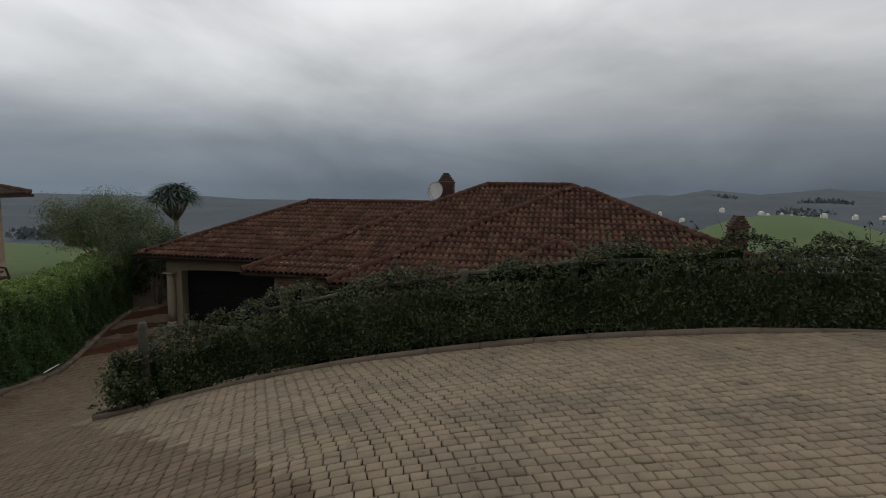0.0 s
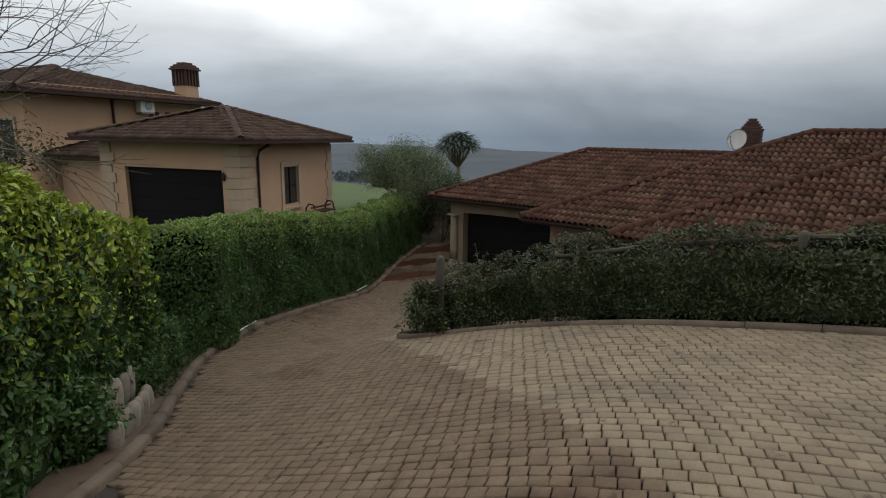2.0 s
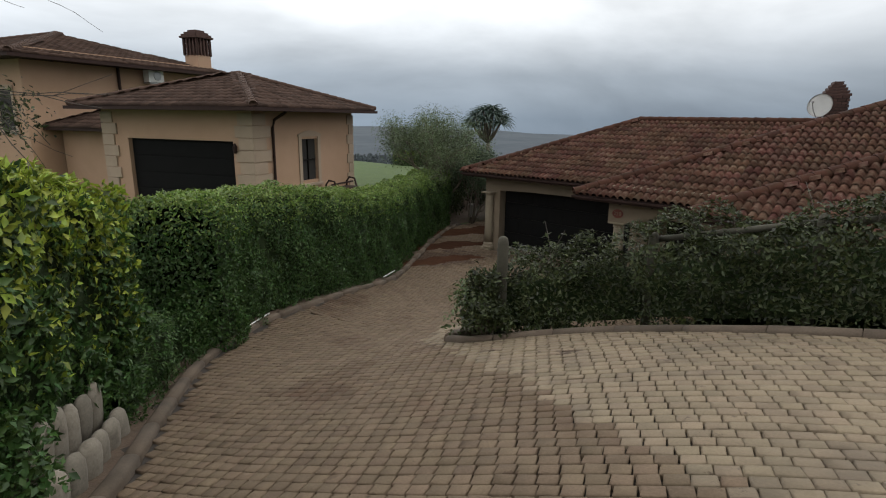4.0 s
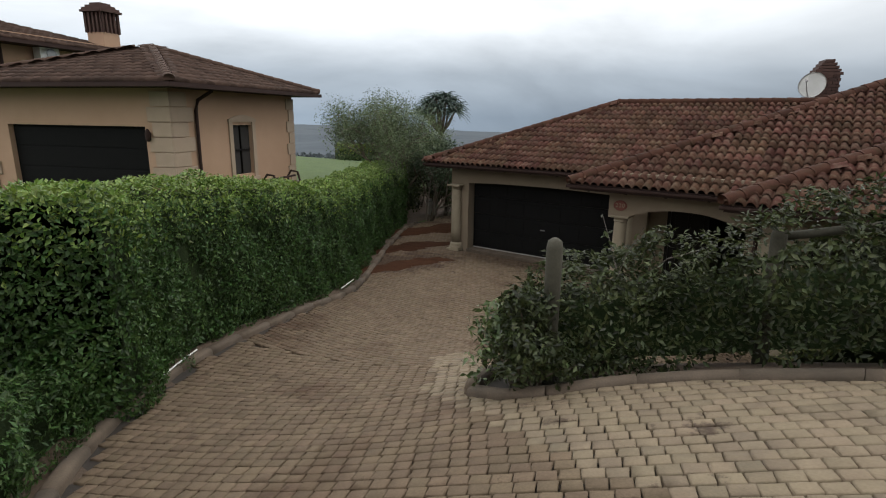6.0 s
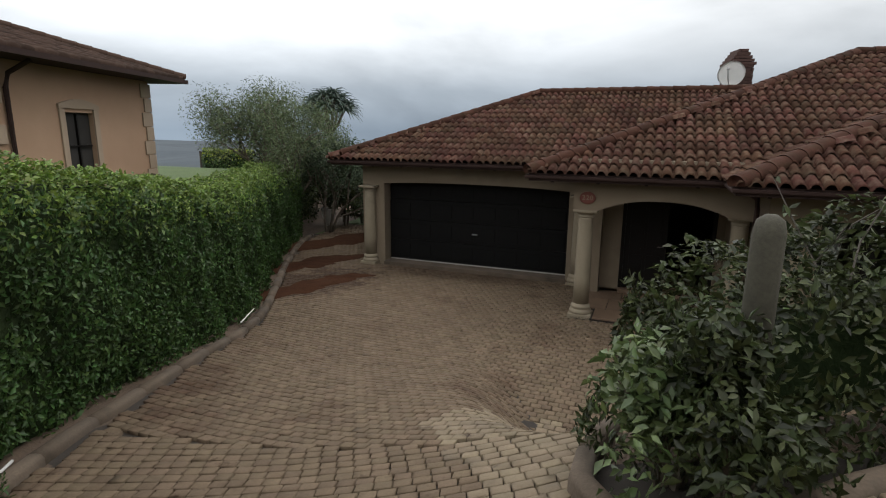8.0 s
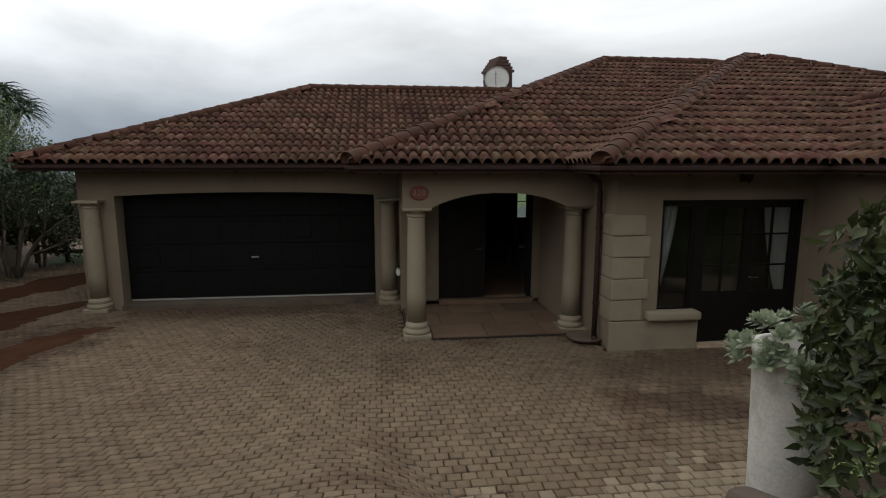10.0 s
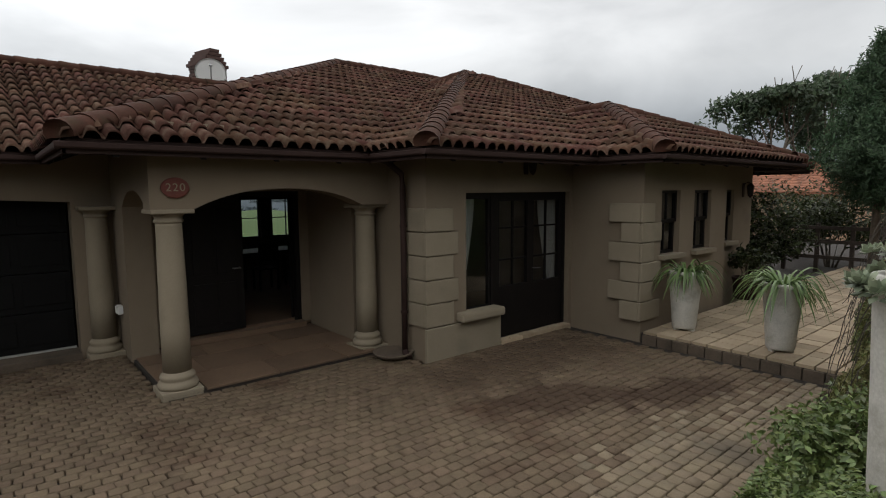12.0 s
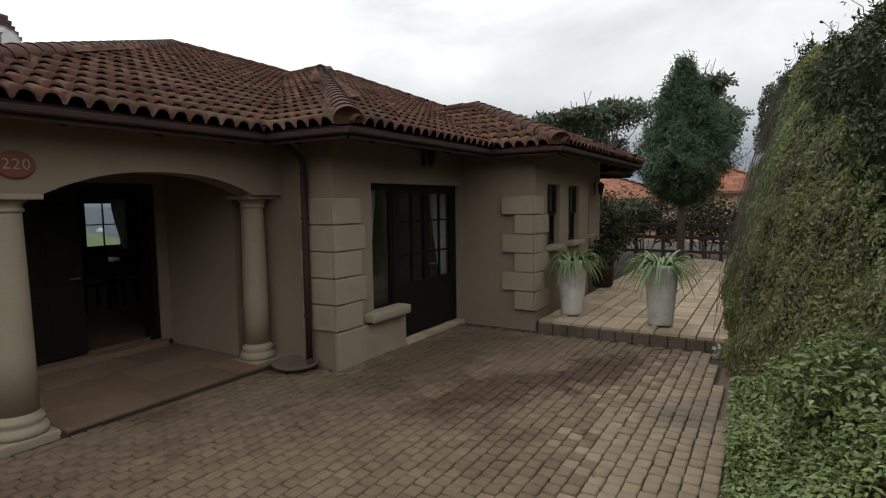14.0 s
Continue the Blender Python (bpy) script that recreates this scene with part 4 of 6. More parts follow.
# ---- things on and by the main house ----
def brick_stack(parent, w, d, z0, z1, mat=None, course=0.085):
    """Courses of bricks round a chimney, alternate courses shifted."""
    z, k = z0, 0
    bm = bmesh.new()
    while z < z1 - 0.02:
        for sgn in (-1, 1):
            x = -w / 2 + (0.11 if k % 2 else 0.0)
            while x < w / 2 - 0.02:
                xe = min(x + 0.21, w / 2)
                box(x, sgn * d / 2 - 0.05, z, xe, sgn * d / 2 + 0.05, z + course - 0.012, bm=bm)
                x = xe + 0.012
            y = -d / 2 + 0.05 + (0.0 if k % 2 else 0.11)
            while y < d / 2 - 0.07:
                ye = min(y + 0.21, d / 2 - 0.05)
                box(sgn * w / 2 - 0.05, y, z, sgn * w / 2 + 0.05, ye, z + course - 0.012, bm=bm)
                y = ye + 0.012
        z += course
        k += 1
    part("bricks", bm, mat or M_BRICK, parent)
    part("core", box(-w / 2 + 0.01, -d / 2 + 0.01, z0, w / 2 - 0.01, d / 2 - 0.01, z1 - 0.03), M_SAND, parent)


def chimney(x, y, z0, z1, w, d, turn, label, stepped=True):
    ch = holder("chimney", pose(x, y, z0, 0, 0, turn), label, "chimney", "chimneys")
    h = z1 - z0
    brick_stack(ch, w, d, 0, h - 0.42)
    # gabled cap in steps of brick
    for i in range(5):
        t = i / 5
        part("cap_course", box(-w / 2 * (1 - t) - 0.06, -d / 2 - 0.06, h - 0.42 + i * 0.084, w / 2 * (1 - t) + 0.06, d / 2 + 0.06, h - 0.42 + i * 0.084 + 0.075, 0.008), M_BRICK, ch)
    return ch


chimney(-4.92, 21.9, 3.9, 5.58, 0.6, 0.55, 15, "dark red brick chimney with a stepped cap behind the ridge")
chimney(5.5, 19.8, 2.9, 4.2, 0.5, 0.45, 0, "small dark brick chimney at the roof's end")

dish = holder("satellite_dish", look((-5.15, 20.95, 4.88), (-9.0, 8.0, 7.4)), "round off-white satellite dish on a short bracket", "satellite dish")
bm = bmesh.new()
rings = []
for i in range(7):
    r = 0.34 * i / 6
    rings.append([bm.verts.new((r * math.cos(2 * math.pi * k / 28), r * math.sin(2 * math.pi * k / 28), -0.5 * r * r)) for k in range(28)] if i else [bm.verts.new((0, 0, 0))])
for k in range(28):
    bm.faces.new((rings[0][0], rings[1][k], rings[1][(k + 1) % 28]))
for u, v in zip(rings[1:], rings[2:]):
    for k in range(28):
        bm.faces.new((u[k], v[k], v[(k + 1) % 28], u[(k + 1) % 28]))
for vtx in bm.verts:
    vtx.co.z = -vtx.co.z - 0.08
    vtx.co.z *= -1
bmesh.ops.solidify(bm, geom=bm.faces[:], thickness=0.012)
part("reflector", bm, M_WHITE, dish, smooth=True)
part("feed_arm", tube([(0, -0.38, 0.0), (0, -0.2, -0.28), (0, -0.02, -0.42)], 0.012), M_METAL, dish)
part("feed_horn", lathe([(0.03, -0.46), (0.035, -0.4), (0.02, -0.38)], 12), M_METAL, dish)
part("bracket", tube([(0, 0, 0.1), (0, -0.1, 0.35), (0, -0.55, 0.35)], 0.025), M_METAL, dish)

dp = holder("downpipe", pose(-5.3, 13.34, 0), "dark brown downpipe with a swan neck at the eaves", "downpipe")
part("pipe", tube([(0, 0, 0.1), (0, 0, 1.2), (0, 0, 2.2), (-0.02, -0.01, 2.36), (-0.2, 0.03, 2.5), (-0.36, 0.06, 2.56)], 0.038, sides=10), M_GUTTER, dp, smooth=True)
part("shoe", tube([(0, 0, 0.12), (0, -0.02, 0.06), (0, -0.1, 0.03)], 0.042, sides=10), M_GUTTER, dp, smooth=True)
for z in (0.6, 1.7):
    part("pipe_clip", lathe([(0.047, z), (0.047, z + 0.03)], 12), M_GUTTER, dp)

bowl = tagged(part("drain_bowl", lathe([(0.17, 0.0), (0.24, 0.04), (0.27, 0.075), (0.25, 0.08), (0.2, 0.05), (0.05, 0.035)], 28, (-5.4, 13.46, 0.015)), M_KERB, smooth=True), "shallow round concrete splash bowl under the downpipe", "bowl")

# house number
plq = holder("number_plaque", pose(-7.82, 13.785, 2.2), "red oval plaque with the house number 220", "plaque")
bm = lathe([(0.135, -0.008), (0.135, 0.008), (0.12, 0.014)], 32)
bm.transform(Matrix.Rotation(radians(90), 4, "X") @ Matrix.Diagonal((1.0, 0.78, 1, 1)))
part("backing", bm, M_PLAQUE, plq, smooth=False)
cu = bpy.data.curves.new("number", "FONT")
cu.body, cu.size, cu.extrude, cu.align_x, cu.align_y, cu.space_character = "220", 0.115, 0.004, "CENTER", "CENTER", 1.15
txt = new("number_text", cu)
bpy.context.view_layer.update()
me = bpy.data.meshes.new_from_object(txt)
bpy.data.objects.remove(txt)
me.materials.clear()
me.materials.append(M_QUOIN)
num = new("number", me)
num.parent = plq
num.matrix_local = pose(0, -0.018, 0, 90, 0, 0)
num["label"] = "raised cream digits 220"


def lantern(x, y, z):
    la = holder("wall_lantern", pose(x, y, z), "dark iron wall lantern under the eaves", "wall lamp", "wall lanterns")
    part("back_plate", box(-0.045, -0.012, -0.13, 0.045, 0.0, 0.13, 0.01), M_GUTTER, la)
    part("arm", tube([(0, -0.01, 0.1), (0, -0.08, 0.15), (0, -0.13, 0.12)], 0.008), M_GUTTER, la)
    part("cap", lathe([(0.07, 0.07), (0.06, 0.09), (0.015, 0.13)], 8, (0, -0.13, 0)), M_GUTTER, la)
    part("glass", lathe([(0.035, -0.1), (0.055, 0.07)], 6, (0, -0.13, 0)), M_BLACK, la, "smoky lantern glass")
    for k in range(6):
        c, s = math.cos(k * math.pi / 3), math.sin(k * math.pi / 3)
        part("bar", tube([(0.038 * c, -0.13 + 0.038 * s, -0.1), (0.06 * c, -0.13 + 0.06 * s, 0.07)], 0.006, sides=4), M_GUTTER, la)
    part("foot", lathe([(0.01, -0.14), (0.045, -0.1)], 8, (0, -0.13, 0)), M_GUTTER, la)


lantern(-3.4, 12.99, 2.5)
lantern(1.65, 12.05, 2.12)
sb = holder("outdoor_socket", pose(-8.02, 15.95, 0.62), "small white weatherproof socket box on the porch wall", "socket")
part("housing", box(-0.06, -0.07, -0.06, 0.0, 0.07, 0.06, 0.01), M_WHITE, sb)
part("cover", box(-0.075, -0.055, -0.045, -0.058, 0.055, 0.045, 0.006), M_WHITE, sb)

# ---- terrace ----
TX, TY0, TY1, TZ = -2.29, 9.45, 11.78, 0.15
terrace = structure("terrace", box(TX, TY0 - 0.4, -0.2, 7.5, TY1, TZ - 0.03), M_SAND, "raised terrace paved with buff sandstone beside the house", "terrace")
y = TY0 - 0.3
r = 0
while y < TY1 - 0.05:
    hh = 0.2 if r % 3 else 0.3
    hh = min(hh, TY1 - y)
    x = TX - 0.02
    while x < 7.3:
        ww = 0.24 + 0.22 * RNG.random()
        part("paver", box(x + 0.008, y + 0.008, TZ - 0.04, x + ww - 0.008, y + hh - 0.008, TZ + 0.006 * RNG.random(), 0.006), M_PATIO, terrace)
        x += ww
    y += hh
    r += 1
y = TY0 - 0.35
while y < TY1 - 0.1:
    part("step_brick", box(TX - 0.05, y + 0.006, -0.05, TX - 0.002, y + 0.214, TZ - 0.042, 0.008), M_KERB, terrace)
    y += 0.22

# ---- planters and their plants ----
def planter(x, y, z, h=0.85, top=0.23, foot=0.15, label="tall tapered whitewashed concrete planter", feet=True, turn=0):
    p = holder("planter", pose(x, y, z, 0, 0, turn), label, "planter", "tall tapered planters")
    part("pot_body", lathe([(foot, 0.03), (foot + 0.01, 0.06), ((foot + top) / 2, h * 0.5), (top * 0.97, h - 0.06), (top, h - 0.05), (top, h), (top - 0.035, h), (top - 0.045, h - 0.07), (0.02, h - 0.08)], 32), M_CONC, p, smooth=True)
    part("soil", lathe([(top - 0.05, h - 0.085), (0.02, h - 0.06)], 20), M_SOIL, p)
    for k in range(3):
        a = k * 2.094 + 0.5
        part("foot", lathe([(0.04, 0.0), (0.045, 0.04)], 10, (foot * 0.75 * math.cos(a), foot * 0.75 * math.sin(a), -0.005)), M_CONC, p)
    return p


def strap_plant(x, y, z, n=85, length=0.62, name="strap_leaf_plant", mat=None, label="arching green strap-leaved plant in a tall planter"):
    th = holder(name, pose(x, y, z), label, "plant", "strap-leaved plants")
    V, F = [], []
    for i in range(n):
        a = RNG.random() * 2 * math.pi
        ln = length * (0.6 + 0.6 * RNG.random())
        rise = 0.35 + 0.9 * RNG.random()
        w = 0.011 + 0.008 * RNG.random()
        V, F, b0 = [], [], 0
        d = Vector((math.cos(a), math.sin(a), 0))
        s = Vector((-math.sin(a), math.cos(a), 0))
        for k in range(8):
            t = k / 7
            p = d * (0.06 + ln * 0.85 * t * (1 - 0.15 * t)) + Vector((0, 0, ln * (rise * t - 1.25 * t * t * (0.6 + rise * 0.35))))
            ww = w * (1 - t ** 3) + 0.001
            V.append(p + s * ww)
            V.append(p + Vector((0, 0, -ww * 0.5)))
            V.append(p - s * ww)
        for k in range(7):
            q = b0 + k * 3
            F.append((q, q + 1, q + 4, q + 3))
            F.append((q + 1, q + 2, q + 5, q + 4))
        from_arrays("leaf_blade", V, F, mat or M_STRAP, th, smooth=True)
    return th


planter(-1.77, 11.42, TZ)
strap_plant(-1.77, 11.42, TZ + 0.79)
planter(-1.9, 10.14, TZ)
strap_plant(-1.9, 10.14, TZ + 0.79, 105, 0.7)
planter(-17.5, 20.5, float(land(-17.5, 20.5)), 0.62, 0.26, 0.14, "white tapered planter at the end of the passage")


def rosettes(x, y, z, r, n, label, mat):
    """Clustered succulent rosettes spilling over a rim."""
    th = holder("succulent", pose(x, y, z), label, "plant")
    V, F = [], []
    for i in range(n):
        a, q = RNG.random() * 2 * math.pi, r * math.sqrt(RNG.random())
        c = Vector((q * math.cos(a), q * math.sin(a), 0.12 * (1 - (q / r) ** 2) + 0.05 * RNG.random() - (0.12 * RNG.random() if q > 0.75 * r else 0)))
        ax = (Vector((math.cos(a), math.sin(a), 0)) * (q / r) * 0.9 + Vector((0, 0, 1))).normalized()
        u = ax.orthogonal().normalized()
        v = ax.cross(u)
        s = 0.05 + 0.035 * RNG.random()
        V, F = [], []
        for k in range(16):
            b = k * 2.399
            lv = 0.25 + 0.75 * k / 15
            d = u * math.cos(b) + v * math.sin(b)
            e = ax.cross(d)
            up = ax * (1.1 - lv)
            i0 = len(V)
            V += [c + d * 0.006, c + d * s * lv * 0.6 + e * s * 0.24 + up * s * 0.5, c + d * s * lv + up * s * 0.9, c + d * s * lv * 0.6 - e * s * 0.24 + up * s * 0.5]
            F += [(i0, i0 + 1, i0 + 2), (i0, i0 + 2, i0 + 3)]
        from_arrays("rosette", V, F, mat, th)
    return th


BIG = (-6.51, 8.15, 0.8)
planter(*BIG, 1.0, 0.185, 0.14, "tall cracked whitewashed concrete planter at the planting bed", turn=30)
rosettes(BIG[0], BIG[1], BIG[2] + 0.98, 0.26, 60, "pale variegated succulent rosettes spilling over the planter's rim", M_SUCC)


# ---- foliage ----
def loft_hedge(name, label, path, width, height, dense, leaf, side_mat, top_mat=None, group="hedges", wild=0.1, sink=0.13, wide=0.5, base=None, category="hedge", top_share=0.5, seed=0.0, shoots=0):
    """A hedge along a path: a dark shell for its inner shade and a coat of leaves over front, top, back and ends."""
    th = holder(name, pose(0, 0, 0), label, category, group)
    P = catmull(path, 0.25)
    n = len(P)
    D = unit(np.gradient(P, axis=0))
    Nn = np.c_[-D[:, 1], D[:, 0]]
    s = np.linspace(0, 1, n)
    H = np.array([height(t) for t in s]) if callable(height) else np.full(n, float(height))
    W = np.array([width(t) for t in s]) if callable(width) else np.full(n, float(width))
    Z = np.array([base(*p) if base else float(land(*p)) for p in P])
    # cross-section: angle from the front foot over the top to the back foot
    def section(q, w, h):
        q = np.clip(q, 0, 1)
        tot = 2 * h + w
        l = q * tot
        o = np.where(l < h, 0.0, np.where(l < h + w, l - h, w))
        z = np.where(l < h, l, np.where(l < h + w, h, tot - l))
        r = 0.28 * np.minimum(w, h)
        # round the shoulders
        dz = np.maximum(z - (h - r), 0) / r
        df, db = np.maximum(r - o, 0) / r, np.maximum(o - (w - r), 0) / r
        z = z - r * 0.55 * (df * dz) ** 1.5 - r * 0.55 * (db * dz) ** 1.5
        o = o + r * 0.45 * df * dz - r * 0.45 * db * dz
        return o, z
    # core: a dark shell paints the shade between the leaves
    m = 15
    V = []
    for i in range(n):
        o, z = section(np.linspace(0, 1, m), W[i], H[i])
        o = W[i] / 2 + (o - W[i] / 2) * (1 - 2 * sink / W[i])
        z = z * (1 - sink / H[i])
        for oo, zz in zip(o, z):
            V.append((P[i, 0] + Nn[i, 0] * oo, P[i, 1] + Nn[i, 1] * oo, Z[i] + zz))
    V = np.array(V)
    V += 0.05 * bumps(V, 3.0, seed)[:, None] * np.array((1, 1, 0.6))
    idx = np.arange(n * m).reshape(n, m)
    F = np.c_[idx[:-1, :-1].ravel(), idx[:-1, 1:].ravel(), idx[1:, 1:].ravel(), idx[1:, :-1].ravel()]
    core = from_arrays("inner_shade_shell", V, F, M_CORE, th, "dark shell standing in for the shade inside the hedge")
    # leaves
    seg = np.linalg.norm(np.diff(P, axis=0), axis=1)
    area = (seg * (2 * H[:-1] + W[:-1])).sum()
    cnt = int(area * dense)
    i = RNG.choice(n - 1, cnt, p=(seg * (2 * H[:-1] + W[:-1])) / area)
    f = RNG.random(cnt)
    q = RNG.random(cnt)
    p = P[i] + (P[i + 1] - P[i]) * f[:, None]
    nn = Nn[i]
    h, w, zb = H[i] + (H[i + 1] - H[i]) * f, W[i] + (W[i + 1] - W[i]) * f, Z[i] + (Z[i + 1] - Z[i]) * f
    o, z = section(q, w, h)
    l = q * (2 * h + w)
    nrm = np.zeros((cnt, 3))
    front, back = l < h, l > h + w
    nrm[front, :2] = -nn[front]
    nrm[back, :2] = nn[back]
    nrm[~front & ~back, 2] = 1
    sh = np.clip((z - (h - 0.35)) / 0.35, 0, 1)
    nrm[front | back, 2] += 0.9 * sh[front | back]
    place = np.c_[p[:, 0] + nn[:, 0] * o, p[:, 1] + nn[:, 1] * o, zb + z]
    bulge = wild * bumps(place, 2.2, seed) + 0.5 * wild * bumps(place, 6.0, seed + 3) - 0.10 * RNG.random(cnt) ** 2
    place = place + unit(nrm) * bulge[:, None]
    # ends
    for e, sg in ((0, -1), (n - 1, 1)):
        c2 = int(W[e] * H[e] * dense * 1.1)
        oo, zz = RNG.random(c2) * W[e], RNG.random(c2) * H[e]
        q2 = np.c_[P[e, 0] + Nn[e, 0] * oo, P[e, 1] + Nn[e, 1] * oo, Z[e] + zz]
        n2 = np.tile((*(sg * D[e]), 0.2), (c2, 1))
        # round the end over
        r2 = np.abs(oo / W[e] - 0.5) * 2
        q2[:, :2] += (sg * D[e])[None] * (0.25 * W[e] * (1 - r2 ** 2) * (1 - 0.5 * (zz / H[e]) ** 3))[:, None]
        q2 += n2 * (wild * bumps(q2, 2.2, seed))[:, None]
        place, nrm = np.r_[place, q2], np.r_[nrm, n2]
        h, z = np.r_[h, np.full(c2, H[e])], np.r_[z, zz]
    if top_mat is None:
        leaves("foliage", place, nrm, leaf, side_mat, th, wide)
    else:
        t = np.clip((z / h - (1 - top_share)) / top_share, 0, 1)
        young = RNG.random(len(z)) < t ** 1.3 * 0.95
        young |= (nrm[:, 2] > 0.8) & (RNG.random(len(z)) < 0.75)
        leaves("foliage", place[~young], nrm[~young], leaf, side_mat, th, wide)
        leaves("new_growth", place[young], nrm[young], leaf, top_mat, th, wide, label="bright young leaves on the top")
    # long shoots standing out of the top
    for k in range(shoots):
        j = int(RNG.integers(0, n))
        b = np.array((*(P[j] + Nn[j] * W[j] * (0.15 + 0.7 * RNG.random())), Z[j] + H[j] - 0.1))
        tip = b + np.array((0.16 * RNG.normal(), 0.16 * RNG.normal(), 0.2 + 0.3 * RNG.random()))
        mid = (b + tip) / 2 + 0.03 * RNG.normal(0, 1, 3)
        part("shoot", tube([tuple(b), tuple(mid), tuple(tip)], 0.006, 0.003, 4), M_TWIG, th)
        f = RNG.random((16, 1))
        q = b + (tip - b) * f + 0.015 * RNG.normal(0, 1, (16, 3))
        leaves("shoot_leaves", q, RNG.normal(0, 1, (16, 3)) + np.array((0, 0, 0.4)), leaf * 1.1, side_mat, th, wide)
    return th


def beside(pts, off):
    """A line beside pts, off metres to its left."""
    P = np.array(pts, float)
    D = unit(np.gradient(P, axis=0))
    return [tuple(p + off * np.array((-d[1], d[0]))) for p, d in zip(P, D)]


# clipped hedge along the left of the drive, tall near the top of the drive and lower below
near_line = beside(LEFT_KERB[1:4] + [(-8.95, 4.05)], 0.5)
loft_hedge("hedge", "tall clipped hedge with bright young leaves above the stone edging", near_line, 1.75, lambda t: 2.95 - 0.52 * t * t, 1150, 0.085, M_LEAF, M_LEAF_NEW, wild=0.17, top_share=0.78, seed=1.0)
far_line = [tuple(q) for q in catmull([(-9.75, 5.0), (-10.3, 5.4)] + beside(LEFT_KERB[5:], 0.22), 0.8)]
loft_hedge("hedge", "long clipped green hedge beside the brick drive", far_line, 1.4, lambda t: 2.35 - 0.05 * t, 1450, 0.06, M_LEAF, M_LEAF_MID, wild=0.13, top_share=0.35, seed=2.0)
low_line = beside([(-7.85, 3.22), (-8.7, 3.8), (-9.6, 4.5), (-10.3, 5.3), (-11.0, 6.3)], 0.12)
loft_hedge("shrub_border", "low tangled green shrubs spilling over the kerb", low_line, 0.6, lambda t: 0.55 + 0.5 * t, 1500, 0.06, M_LEAF, None, wild=0.22, sink=0.2, seed=7.0, wide=0.35, category="shrubs")
# looser dark hedge round the upper bend
right_line = [(p[0], p[1] + 0.28) for p in RIGHT_KERB[1:10]] + [(-6.15, 6.95), (-6.5, 6.8)]
loft_hedge("hedge", "loose dark-leaved hedge over a timber fence on the kerbed bed", right_line[::-1], 0.95, lambda t: float(np.interp(t, (0, 0.12, 0.28, 0.52, 0.7, 1.0), (0.9, 1.02, 1.08, 0.98, 1.25, 1.5))), 1350, 0.06, M_LEAF_DARK, None, wild=0.28, sink=0.36, seed=3.0, wide=0.44, shoots=46)

# post-and-rail fence inside that hedge
fence_line = catmull([(-4.7, 7.75)] + [(p[0], p[1] + 0.72) for p in RIGHT_KERB[6:0:-1]], 1.6)
fn = holder("fence", pose(0, 0, 0), "weathered post-and-rail timber fence grown through by the hedge", "fence")
tops = []
for p in fence_line:
    z = float(land(p[0], p[1] - 0.5))
    part("post", lathe([(0.06, -0.3), (0.06, 1.0), (0.05, 1.05), (0.02, 1.07)], 12, (p[0], p[1], z)), M_POLE, fn, smooth=True)
    tops.append(Vector((p[0], p[1], z)))
for a, b in zip(tops, tops[1:]):
    for hz in (0.5, 0.98):
        part("rail", tube([a + Vector((0, 0.06, hz)), b + Vector((0, 0.06, hz))], 0.036, sides=8), M_POLE, fn, smooth=True)
post = tagged(part("fence_post", lathe([(0.07, -0.2), (0.07, 1.3), (0.058, 1.36), (0.025, 1.385)], 14, (-6.24, 6.86, 1.56)), M_POLE, smooth=True), "stout round weathered timber post at the hedge's end", "post")


def shrub(x, y, z, rad, tall, n, leaf, mat, label, name="shrub", stems=7, wide=0.5, flat=1.0, hollow=0.45, category="shrub", loose=0.9, inner_mat=None, group=""):
    """An open shrub: bent stems and leaves clustered in uneven clumps."""
    th = holder(name, pose(x, y, z), label, category, group)
    clumps = []
    for i in range(stems * 3):
        a, e = RNG.random() * 2 * math.pi, math.asin(min(1, 0.05 + 0.95 * RNG.random()))
        q = hollow + (1 - hollow) * RNG.random()
        c = Vector((math.cos(a) * math.cos(e) * rad * q, math.sin(a) * math.cos(e) * rad * q * flat, tall * (0.35 + 0.62 * math.sin(e) * q)))
        clumps.append(c)
    for c in clumps[::3]:
        mid = Vector((c.x * 0.35, c.y * 0.35, c.z * 0.6))
        part("stem", tube([(c.x * 0.08, c.y * 0.08, -0.1), mid, c], 0.018 * tall ** 0.5 + 0.004, 0.004, 5), inner_mat or M_BARK, th)
    pick = RNG.integers(0, len(clumps), n)
    cc = np.array([tuple(c) for c in clumps])[pick]
    off = unit(RNG.normal(0, 1, (n, 3))) * (RNG.random((n, 1)) ** 0.45) * rad * 0.42
    place = cc + off
    place[:, 2] = np.maximum(place[:, 2], 0.05)
    leaves("foliage", place, unit(off) + np.array((0, 0, 0.5)), leaf, mat, th, wide, loose=loose)
    return th


shrub(-6.12, 7.7, 1.15, 0.5, 1.22, 2600, 0.07, M_LEAF_ROSE, "leafy rose bush with long shoots beside the planter", "rose_bush", 9, 0.58)
shrub(-6.3, 6.66, 1.5, 0.36, 1.05, 2600, 0.062, M_LEAF_DARK, "dark leafy shrub grown round the fence post", "shrub", 8, 0.45)
shrub(-6.55, 6.9, 1.4, 0.42, 0.95, 2100, 0.072, M_LEAF_ROSE, "dark shrub spilling over the kerb at the bed's end", "shrub", 8, 0.45)

